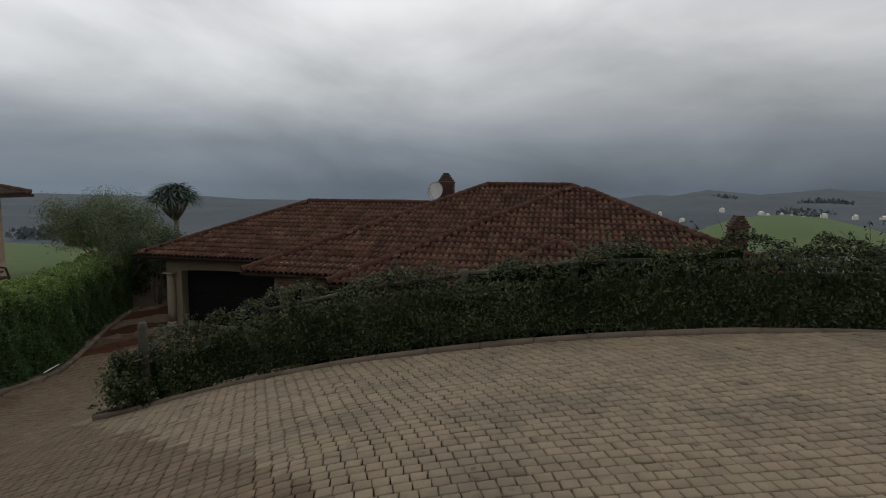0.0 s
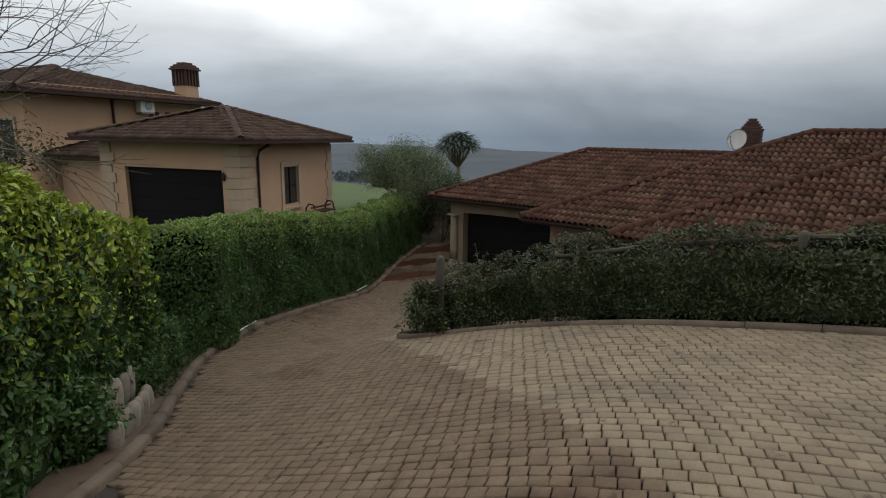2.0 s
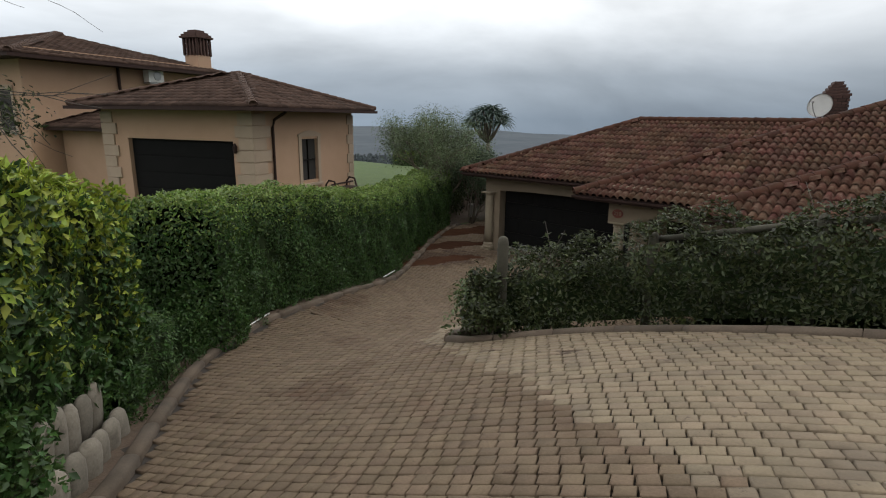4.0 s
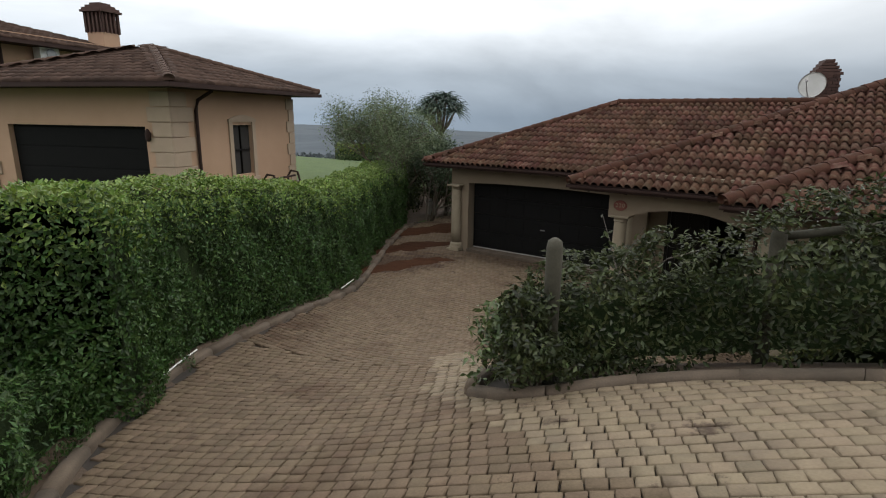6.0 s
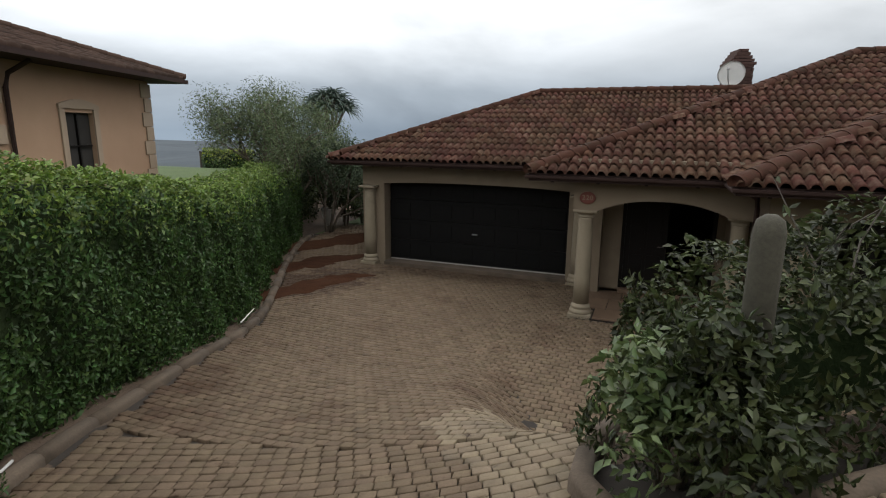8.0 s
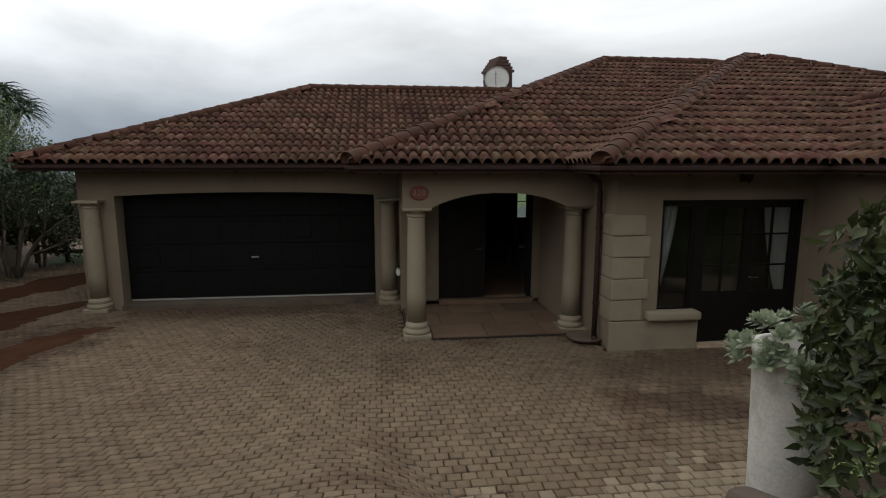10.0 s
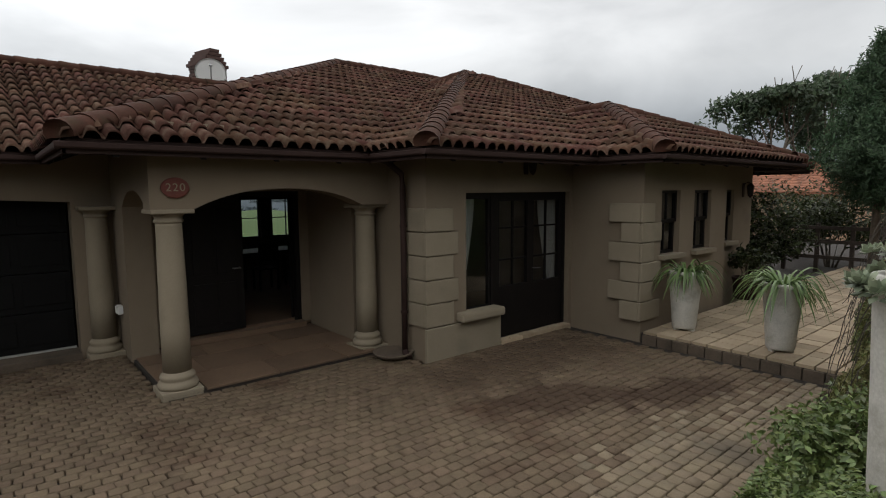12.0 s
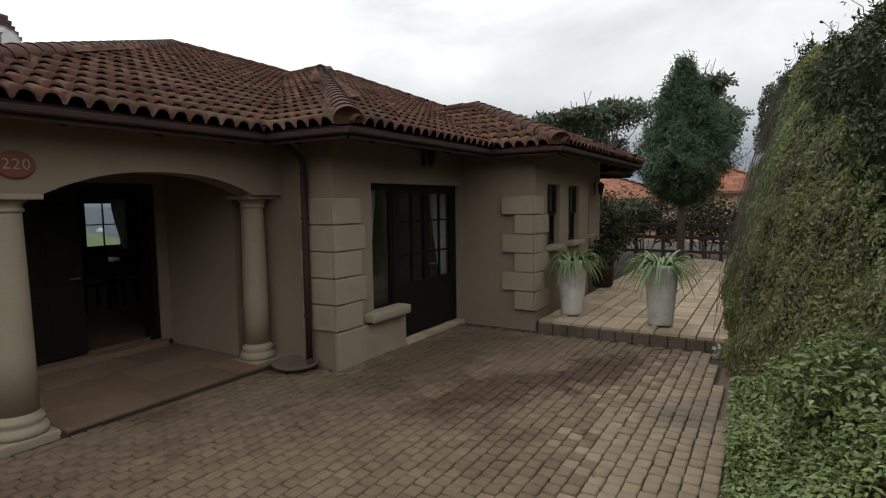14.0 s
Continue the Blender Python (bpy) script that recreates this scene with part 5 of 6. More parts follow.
# creeper-covered bank below the upper hedge
def creeper_bank():
    th = holder("creeper", pose(0, 0, 0), "dense tangled creeper hanging down the steep bank", "creeper")
    toe = catmull([(2.6, 9.5), (0.0, 9.35), (-2.3, 9.3), (-3.6, 9.05), (-4.9, 8.7), (-5.95, 8.45)], 0.2)
    crest = catmull([(2.4, 8.5), (0.0, 8.4), (-2.0, 8.35), (-3.4, 8.2), (-4.9, 8.0), (-5.95, 7.7)], 0.2)
    n = min(len(toe), len(crest))
    ti, ci = np.linspace(0, len(toe) - 1, n).astype(int), np.linspace(0, len(crest) - 1, n).astype(int)
    toe, crest = toe[ti], crest[ci]
    zc = np.array([float(land(p[0], p[1] - 1.0)) for p in crest]) + np.interp(crest[:, 0], (-5.5, -4.2, -2.6, -1.0, 1.5), (-0.5, -0.15, 0.4, 0.95, 1.05))
    zt = np.array([float(land(p[0], p[1] + 0.3)) for p in toe])
    def at(u, v):
        """u along the bank, v from toe to crest."""
        k = u * (n - 1)
        i = np.clip(k.astype(int), 0, n - 2)
        f = (k - i)[:, None]
        a, b = toe[i] + (toe[i + 1] - toe[i]) * f, crest[i] + (crest[i + 1] - crest[i]) * f
        za, zb = zt[i], zc[i]
        t = v ** 1.5
        xy = a + (b - a) * (t[:, None])
        z = za + (zb - za) * (1 - (1 - v) ** 1.25)
        return np.c_[xy, z]
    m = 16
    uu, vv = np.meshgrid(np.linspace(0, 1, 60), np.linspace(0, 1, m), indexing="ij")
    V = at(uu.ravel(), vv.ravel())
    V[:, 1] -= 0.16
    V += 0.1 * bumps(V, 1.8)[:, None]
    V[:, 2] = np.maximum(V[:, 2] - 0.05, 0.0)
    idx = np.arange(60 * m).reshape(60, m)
    # dark sheet painted as the shade under the creeper's leaves
    from_arrays("inner_mat", V, np.c_[idx[:-1, :-1].ravel(), idx[1:, :-1].ravel(), idx[1:, 1:].ravel(), idx[:-1, 1:].ravel()], M_CORE, th, "dark sheet standing in for the shade behind the creeper leaves")
    cnt = 95000
    u, v = RNG.random(cnt), RNG.random(cnt)
    p = at(u, v)
    nrm = np.tile((-0.25, 0.85, 0.45), (cnt, 1))
    p += unit(nrm) * (0.16 * bumps(p, 1.8) + 0.07 * bumps(p, 5.0, 2.0) - 0.08 * RNG.random(cnt))[:, None]
    green = bumps(p, 0.9, 5.0) + 1.3 * (v - 0.6) + 0.35 * RNG.normal(0, 1, cnt) > 0.0
    leaves("creeper_leaves", p[green], nrm[green], 0.042, M_COVER, th, 0.5, droop=1.0)
    leaves("dry_creeper_leaves", p[~green], nrm[~green], 0.045, M_CREEPER, th, 0.4, droop=1.2, label="brownish thin creeper leaves")
    for i in range(190):
        u0, v0 = RNG.random(), 0.25 + 0.7 * RNG.random()
        ln = 0.12 + 0.28 * RNG.random()
        du = 0.05 * (RNG.random() - 0.5)
        uu = np.clip(u0 + du * np.linspace(0, 1, 6), 0, 1)
        vv = np.clip(v0 - ln * np.linspace(0, 1, 6), 0.02, 1)
        q = at(uu, vv) + np.array((-0.03, 0.12, 0.06)) + 0.05 * RNG.normal(0, 1, (1, 3)) + 0.012 * RNG.normal(0, 1, (6, 3))
        part("runner", tube([tuple(a) for a in q], 0.005, 0.003, 4), M_TWIG, th)
    for i in range(12):
        u0 = RNG.random()
        b = at(np.array([u0]), np.array([0.97]))[0]
        a, e = RNG.random() * 6.28, 0.25 + 0.3 * RNG.random()
        tip = b + np.array((0.2 * math.cos(a), 0.2 * math.sin(a), e))
        part("shoot", tube([tuple(b), tuple((b + tip) / 2 + 0.03), tuple(tip)], 0.005, 0.002, 4), M_TWIG, th)
    return th


creeper_bank()
wp = tagged(part("garden_post", lathe([(0.05, 0.0), (0.05, 0.5), (0.04, 0.53)], 12, (-4.0, 8.8, 0.02)), M_POLE, smooth=True), "short pale weathered post in the planting bed", "post")

# low green ground cover at the foot of the bank
bed = catmull([(-6.75, 8.75), (-6.4, 9.0), (-5.6, 9.06), (-4.7, 9.1), (-3.9, 9.12)], 0.1)
cover = holder("ground_cover", pose(0, 0, 0), "low leafy green ground cover filling the bed's edge", "plants", kind="stuff")
cnt = 22000
i = RNG.integers(0, len(bed), cnt)
back = RNG.random(cnt) * 0.55
p2 = bed[i] + np.c_[RNG.normal(0, 0.08, cnt) + 0.25 * back, -back + 0.02]
hz = (0.1 + 0.2 * (0.5 + 0.5 * bumps(np.c_[p2, np.zeros(cnt)], 3.0))) * RNG.random(cnt) ** 0.5
leaves("foliage", np.c_[p2, land(p2[:, 0], p2[:, 1]) + hz], np.tile((0, 0.3, 1.0), (cnt, 1)), 0.042, M_COVER, cover, 0.6, loose=0.6)
shrub(-5.75, 8.5, 0.45, 0.4, 0.6, 2600, 0.05, M_COVER, "leafy green shrub at the bank's end", "shrub", 6, 0.5)
shrub(-2.62, 9.28, 0.02, 0.16, 0.16, 120, 0.06, M_SUCC, "small pale clump at the bed's corner", "small_plant", 3)


# ---- trees ----
def branching(th, p, d, length, r, depth, out, spread=0.55, lift=0.12, mat=None, kids=3):
    """Limbs that fork into thinner ones; the tips go to out."""
    pts = [p]
    q, v = Vector(p), Vector(d).normalized()
    for i in range(4):
        v = (v + Vector(RNG.normal(0, 0.13, 3)) + Vector((0, 0, lift * 0.3))).normalized()
        q = q + v * length / 4
        pts.append(q.copy())
    part("limb" if depth > 1 else "twig", tube(pts, r, r * 0.62, 7 if depth > 1 else 4), mat or M_BARK, th, smooth=True)
    if depth == 0:
        out.append((pts[-1], v))
        return
    for k in range(kids):
        a = Vector(RNG.normal(0, 1, 3)).normalized()
        nv = (v + a * spread + Vector((0, 0, lift))).normalized()
        start = pts[-1] if k < 2 else pts[2 + int(RNG.integers(0, 2))]
        branching(th, start, nv, length * (0.62 + 0.2 * RNG.random()), r * 0.58, depth - 1, out, spread, lift, mat, kids)


def leafy_tree(x, y, h, crown, n, leaf, mat, label, name="tree", trunks=1, trunk=0.35, r=0.08, clump=0.5, wide=0.35, depth=3, spread=0.6, z=None, group=""):
    z = float(land(x, y)) if z is None else z
    th = holder(name, pose(x, y, z - 0.05), label, "tree", group)
    tips = []
    for t in range(trunks):
        a = RNG.random() * 6.28
        lean = Vector((0.35 * math.cos(a), 0.35 * math.sin(a), 1)) if trunks > 1 else Vector((0.05, 0.02, 1))
        branching(th, Vector((0.1 * math.cos(a) * (trunks > 1), 0.1 * math.sin(a) * (trunks > 1), 0)), lean, h * trunk, r, depth, tips, spread)
    tp = np.array([tuple(q[0]) for q in tips])
    # fit the tips into the crown
    c = np.array((tp[:, 0].mean() * 0.3, tp[:, 1].mean() * 0.3, h * 0.64))
    i = RNG.integers(0, len(tp), n)
    off = unit(RNG.normal(0, 1, (n, 3))) * RNG.random((n, 1)) ** 0.5 * clump
    place = tp[i] + off
    place[:, 2] = np.minimum(place[:, 2], h * (1 - 0.05 * RNG.random(n)))
    leaves("crown", place, unit(off) + np.array((0, 0, 0.4)), leaf, mat, th, wide)
    return th


leafy_tree(-17.9, 18.4, 4.8, 1.9, 32000, 0.08, M_OLIVE, "airy grey-green olive-like tree behind the hedge's end", "olive_tree", 6, 0.36, 0.06, 0.6, 0.3, 3, 0.75, z=0.3)
leafy_tree(-16.75, 19.3, 4.0, 1.4, 15000, 0.09, M_GUM, "bushy green tree at the end of the kerbed hedge", "tree", 4, 0.31, 0.05, 0.45, 0.4, 3, 0.7, z=0.0)

leafy_tree(-15.6, 2.2, 4.3, 1.6, 15000, 0.1, M_LEAF_DARK, "dark dense evergreen tree beside the neighbouring house", "evergreen_tree", 3, 0.33, 0.08, 0.65, 0.4, 3, 0.7, z=1.4)

# tall branched aloe
al = holder("tree_aloe", pose(-20.0, 24.6, float(land(-20.0, 24.6)) - 0.1), "branched tree aloe with dark drooping rosettes", "tree")
al_h = 4.1 - float(land(-20.0, 24.6))
part("trunk", tube([(0, 0, 0), (0.08, 0, al_h * 0.4), (0, 0.05, al_h * 0.72)], 0.16, 0.11, 9), M_BARK, al, smooth=True)
for k in range(16):
    a = k * 2.399
    q = 0.1 + 0.95 * ((k + 0.5) / 16) ** 0.55
    top = Vector((q * math.cos(a), q * math.sin(a), al_h + 0.95 - 0.85 * q * q))
    part("limb", tube([(0, 0.05, al_h * 0.7), (top.x * 0.5, top.y * 0.5, al_h * 0.85), top], 0.07, 0.04, 7), M_BARK, al, smooth=True)
    V, F = [], []
    for j in range(26):
        b, e = j * 2.399, -0.25 + 1.1 * j / 26
        d = Vector((math.cos(b) * math.cos(e), math.sin(b) * math.cos(e), math.sin(e)))
        s = Vector((-math.sin(b), math.cos(b), 0))
        i0 = len(V)
        for t in (0, 0.35, 0.7, 1.0):
            c = top + d * 0.8 * t + Vector((0, 0, 0.1 * t - 0.5 * t * t))
            w = 0.06 * (1 - t) + 0.003
            V += [c + s * w, c - Vector((0, 0, w * 0.7)), c - s * w]
        for t in range(3):
            q0 = i0 + t * 3
            F += [(q0, q0 + 1, q0 + 4, q0 + 3), (q0 + 1, q0 + 2, q0 + 5, q0 + 4)]
    from_arrays("rosette", V, F, M_ALOE, al, smooth=True)

# dark planting and a timber fence closing the passage past the garage
for sx, sy, sr, sh in ((-15.6, 22.8, 1.3, 2.5), (-14.1, 23.2, 1.2, 2.4), (-17.4, 22.6, 1.3, 2.3), (-19.2, 21.8, 1.3, 2.4), (-17.9, 18.9, 0.9, 1.7), (-19.0, 19.8, 1.1, 2.2), (-15.1, 21.8, 0.95, 2.0), (-16.4, 22.0, 1.0, 2.2), (-14.2, 21.6, 0.8, 1.7), (-16.9, 20.7, 0.8, 1.9), (-15.3, 22.6, 1.2, 2.7), (-18.4, 20.9, 0.9, 2.1)):
    shrub(sx, sy, float(land(sx, sy)) - 0.05, sr, sh, 2600, 0.12, M_LEAF_DARK, "dark evergreen shrub at the end of the passage", "shrub", 6, 0.4, group="passage shrubs")
shrub(-17.5, 20.5, float(land(-17.5, 20.5)) + 0.5, 0.4, 0.7, 500, 0.08, M_LEAF_DARK, "dark bushy plant in the white planter", "potted_shrub", 5)
pf = holder("timber_fence", pose(0, 0, 0), "dark timber post-and-rail fence across the passage's end", "fence")
for k in range(7):
    x = -17.4 + k * 0.75
    part("post", box(x - 0.05, 21.35, float(land(x, 21.4)) - 0.2, x + 0.05, 21.45, float(land(x, 21.4)) + 1.15, 0.008), M_FENCE, pf)
for hz in (0.25, 0.65, 1.05):
    part("rail", box(-17.5, 21.31, float(land(-15, 21.4)) + hz, -12.8, 21.35, float(land(-15, 21.4)) + hz + 0.1, 0.006), M_FENCE, pf)

# bare tree whose twigs reach over the near hedge
bt = holder("bare_tree", pose(-10.5, -0.55, float(land(-10.5, -0.55)) - 0.1), "leafless grey tree with fine drooping twigs", "tree")
tips = []
part("trunk", tube([(0, 0, 0), (0.1, 0.05, 1.4), (0.3, 0.2, 2.6)], 0.16, 0.11, 9), M_TWIG, bt, smooth=True)
for k, (dx, dy, dz) in enumerate(((1.0, 0.62, 0.9), (1.0, 0.5, 1.2), (0.8, 0.8, 0.95), (0.4, 0.9, 1.1), (1.0, 0.35, 0.8), (0.9, 0.6, 1.35), (0.7, 0.55, 1.5))):
    branching(bt, Vector((0.3, 0.2, 2.6 + 0.06 * k)), (dx, dy, dz), 1.75, 0.035, 4, tips, 0.5, -0.04, M_TWIG, 3)


def conifer(x, y, h, rad, label):
    z = float(land(x, y))
    th = holder("conifer", pose(x, y, z - 0.05), label, "tree")
    part("trunk", tube([(0, 0, 0), (0.03, 0, h * 0.5), (0, 0, h * 0.98)], 0.11, 0.02, 8), M_BARK, th, smooth=True)
    V, Nn = [], []
    for i in range(300):
        t = (i + 0.5) / 300
        zz = h * (0.32 + 0.66 * t)
        rr = rad * min(1.0, (1 - t) ** 0.85 * 1.15 + 0.03) * min(1, 0.45 + 3.5 * t) * (0.75 + 0.4 * RNG.random())
        a = i * 2.399 + RNG.random()
        tip = np.array((rr * math.cos(a), rr * math.sin(a), zz + 0.28 * rr))
        root = np.array((0, 0, zz - 0.12 * rr))
        m = int(150 * (0.3 + rr / rad))
        f = RNG.random((m, 1)) ** 0.6
        V.append(root + (tip - root) * f + RNG.normal(0, 0.09, (m, 3)))
        Nn.append(np.tile(tip - root, (m, 1)) + RNG.normal(0, 0.5, (m, 3)))
    leaves("needles", np.concatenate(V), np.concatenate(Nn), 0.13, M_CONIFER, th, 0.2)
    return th


conifer(6.4, 11.0, 5.7, 1.4, "dense dark green conifer by the terrace")
for gx, gy, gh in ((38.0, 23.0, 12.6), (40.5, 21.4, 13.2), (45, 21.5, 14.5), (44, 14.6, 14.8), (47, 12.4, 14.0), (50, 16.5, 15.5)):
    leafy_tree(gx, gy, gh, 4, 4200, 0.42, M_GUM, "tall gum tree with clumped crown in the distance", "gum_tree", 1, 0.42, 0.24, 1.15, 0.45, 3, 0.42, z=-3.0, group="distant gum trees")

# shrubs and fence at the terrace's far end
for sx, sy, sr, sh in ((8.2, 12.3, 1.1, 2.3), (9.0, 10.6, 1.2, 2.2), (8.0, 9.2, 1.0, 1.9), (9.8, 13.6, 1.3, 2.6), (5.2, 12.9, 0.9, 2.0)):
    shrub(sx, sy, float(land(sx, sy)) - 0.05, sr, sh, 3000, 0.13, M_LEAF_DARK, "dark garden shrub behind the terrace fence", "shrub", 7, 0.4, group="terrace shrubs")
tf = holder("timber_fence", pose(0, 0, 0), "dark timber fence along the terrace's far end", "fence")
for k in range(6):
    y = 9.3 + k * 0.75
    part("post", box(7.0, y - 0.045, 0.0, 7.09, y + 0.045, 1.25, 0.008), M_FENCE, tf)
for hz in (0.35, 0.75, 1.1):
    part("rail", box(6.96, 9.2, hz, 7.0, 13.2, hz + 0.09, 0.006), M_FENCE, tf)
dk = holder("flower_pot", pose(1.2, 11.75, TZ), "dark round pot by the terrace wall", "pot", "dark pots")
part("pot_body", lathe([(0.16, 0), (0.2, 0.05), (0.22, 0.34), (0.235, 0.36), (0.235, 0.4), (0.2, 0.4), (0.19, 0.36), (0.02, 0.35)], 24), M_GUTTER, dk, smooth=True)
copy_thing(dk, pose(2.65, 12.1, TZ))
shrub(1.2, 11.75, TZ + 0.32, 0.3, 0.6, 420, 0.09, M_LEAF_DARK, "dark bushy plant in a round pot", "potted_shrub", 5)
shrub(2.65, 12.1, TZ + 0.32, 0.3, 0.5, 380, 0.09, M_LEAF_DARK, "dark bushy plant in a round pot", "potted_shrub", 5)

# ---- neighbouring house ----
R20 = radians(20)
NB = Matrix(((-math.cos(R20), -math.sin(R20), 0, -17.45), (-math.sin(R20), math.cos(R20), 0, 9.85), (0, 0, 1, 1.5), (0, 0, 0, 1)))
# in its own frame x runs along the garage front, y to the back


def nb_part(name, bm, mat, parent, label="", smooth=False):
    bm.transform(NB)
    bmesh.ops.recalc_face_normals(bm, faces=bm.faces)
    return part(name, bm, mat, parent, label, smooth)


def simple_hip(x0, y0, x1, y1, z, pitch):
    w, d = x1 - x0, y1 - y0
    h = min(w, d) / 2
    t = z + pitch * h
    a, b = ((x0 + h, y0 + h, t), (x1 - h, y0 + h, t)) if w >= d else ((x0 + h, y0 + h, t), (x0 + h, y1 - h, t))
    return [(x0, y0, z), (x1, y0, z), (x1, y1, z), (x0, y1, z)], a, b, w >= d


def hip_body(x0, y0, x1, y1, z, pitch, drop=0.12):
    c, a, b, wide = simple_hip(x0, y0, x1, y1, z, pitch)
    bm = bmesh.new()
    lo = [bm.verts.new((p[0], p[1], p[2] - drop)) for p in c]
    v = [bm.verts.new(p) for p in c] + [bm.verts.new(a), bm.verts.new(b)]
    for f in ([(0, 1, 5, 4), (1, 2, 5), (2, 3, 4, 5), (3, 0, 4)] if wide else [(0, 1, 4), (1, 2, 5, 4), (2, 3, 5), (3, 0, 4, 5)]):
        bm.faces.new([v[i] for i in f])
    for i in range(4):
        j = (i + 1) % 4
        bm.faces.new((lo[i], lo[j], v[j], v[i]))
    bm.faces.new(list(reversed(lo)))
    return bm


def plain_tiles(x0, y0, x1, y1, z, pitch, sides=(0, 3), gauge=0.34, width=0.3):
    """Roll tiles over chosen slopes of a far roof, as one sheet of pieces."""
    V, F = [], []
    cos = 1 / math.sqrt(1 + pitch * pitch)
    sin = pitch * cos
    for side in sides:
        length = (x1 - x0) if side in (0, 2) else (y1 - y0)
        depth = min(x1 - x0, y1 - y0) / 2
        for r in range(int(depth / cos / gauge) + 1):
            run = r * gauge * cos
            for c in range(int(length / width) + 1):
                a = c * width
                if a + width / 2 < run - 0.1 or a + width / 2 > length - run + 0.1:
                    continue
                i0 = len(V)
                for d, up in ((-0.03, 0.05), (gauge + 0.02, 0.02)):
                    for k in range(5):
                        h = up + 0.035 * math.sin(math.pi * k / 4)
                        hx, hz = (run / cos + d) * cos - h * sin, (run / cos + d) * sin + h * cos
                        q = a + width * k / 4
                        V.append({0: (x0 + q, y0 + hx, z + hz), 1: (x1 - hx, y0 + q, z + hz), 2: (x1 - q, y1 - hx, z + hz), 3: (x0 + hx, y1 - q, z + hz)}[side])
                for k in range(5):
                    d = -0.03
                    hx, hz = (run / cos + d) * cos, (run / cos + d) * sin
                    q = a + width * k / 4
                    V.append({0: (x0 + q, y0 + hx, z + hz), 1: (x1 - hx, y0 + q, z + hz), 2: (x1 - q, y1 - hx, z + hz), 3: (x0 + hx, y1 - q, z + hz)}[side])
                for k in range(4):
                    F.append((i0 + k, i0 + k + 1, i0 + 6 + k, i0 + 5 + k))
                    F.append((i0 + 10 + k, i0 + 11 + k, i0 + 1 + k, i0 + k))
    return np.array(V), np.array(F)


def nb_tiles(name, args, parent, sides):
    v, f = plain_tiles(*args, sides=sides)
    v = v @ np.array(NB)[:3, :3].T + np.array(NB)[:3, 3]
    ob = from_arrays(name, v, f, M_TILE2, parent)
    ob["kind"] = "stuff"


house = holder("house", pose(0, 0, 0), "ochre stucco neighbouring house with brown tiled hip roofs", "house")
# garage wing
for a in ((0, 0, -0.8, 0.75, 0.3, 3.15), (0.75, 0, 2.1, 5.1, 0.3, 3.15), (5.1, 0, -0.8, 6.2, 0.3, 3.15), (0, 0.3, -0.8, 0.3, 2.32, 3.15), (0, 2.32, -0.8, 0.3, 3.24, 0.72), (0, 2.32, 2.12, 0.3, 3.24, 3.15), (0, 3.24, -0.8, 0.3, 5.6, 3.15), (0.3, 5.3, -0.8, 6.2, 5.6, 3.15), (5.9, 0.3, -0.8, 6.2, 5.3, 3.15)):
    nb_part("wall", box(*a), M_STUCCO2, house)
door = nb_part("garage_door", box(0.75, 0.14, -0.6, 5.1, 0.2, 2.12), M_DOOR, house, "dark closed garage door")
for i in range(5):
    nb_part("door_panel", box(0.8, 0.125, -0.55 + i * 0.53, 5.05, 0.142, -0.06 + i * 0.53, 0.008), M_DOOR, door)
win = nb_part("window", box(0.1, 2.32, 0.72, 0.15, 3.24, 2.12), M_BLACK, house, "dark narrow window with stone surround")
nb_part("frame", box(0.05, 2.76, 0.74, 0.1, 2.8, 2.1), M_TIMBER, win)
nb_part("glazing_bar", box(0.05, 2.36, 1.4, 0.1, 3.2, 1.44), M_TIMBER, win)
for a in ((-0.04, 2.16, 0.6, 0.0, 2.32, 2.2), (-0.04, 3.24, 0.6, 0.0, 3.4, 2.2), (-0.08, 2.12, 0.52, 0.02, 3.44, 0.62)):
    nb_part("surround_stone", box(*a, 0.01), M_STONE2, win)
hood = bmesh.new()
pts = [(2.14, 2.2), (3.42, 2.2), (3.42, 2.28)] + [(3.42 - 1.28 * k / 8, 2.28 + 0.12 * math.sin(math.pi * k / 8)) for k in range(1, 9)]
fa = [hood.verts.new((-0.05, y, z)) for y, z in pts]
fb = [hood.verts.new((0.0, y, z)) for y, z in pts]
hood.faces.new(fa)
hood.faces.new(list(reversed(fb)))
for i in range(len(pts)):
    j = (i + 1) % len(pts)
    hood.faces.new((fa[i], fa[j], fb[j], fb[i]))
nb_part("hood", hood, M_STONE2, win)
for i in range(9):
    z = -0.3 + i * 0.36
    a = 0.62 if i % 2 else 0.5
    nb_part("corner_stone", box(-0.05, -0.05, z, a, -0.002, z + 0.345, 0.012), M_STONE2, house)
    nb_part("corner_stone", box(-0.05, 0.0, z, -0.002, 0.75 if i % 2 else 0.55, z + 0.345, 0.012), M_STONE2, house)
    nb_part("corner_stone", box(-0.04, 5.6 - (0.3 if i % 2 else 0.42), z, -0.002, 5.63, z + 0.345, 0.012), M_STONE2, house)
    nb_part("corner_stone", box(5.55 if i % 2 else 5.7, -0.05, z, 6.23, -0.002, z + 0.345, 0.012), M_STONE2, house)
roof_a = (-0.65, -0.65, 6.85, 6.25, 3.12, 0.32)
ra = nb_part("roof", hip_body(*roof_a), M_GUTTER, house, "brown tiled hip roof over the garage")
nb_tiles("roof_tiles", roof_a, ra, (0, 3, 1))
c, a, b, wide = simple_hip(*roof_a)
for p, q in ((c[0], a), (c[3], a), (c[1], b), (a, b)):
    hip_caps(ra, NB @ Vector(p) + Vector((0, 0, 0.06)), NB @ Vector(q) + Vector((0, 0, 0.06)), M_TILE2, 0.12)
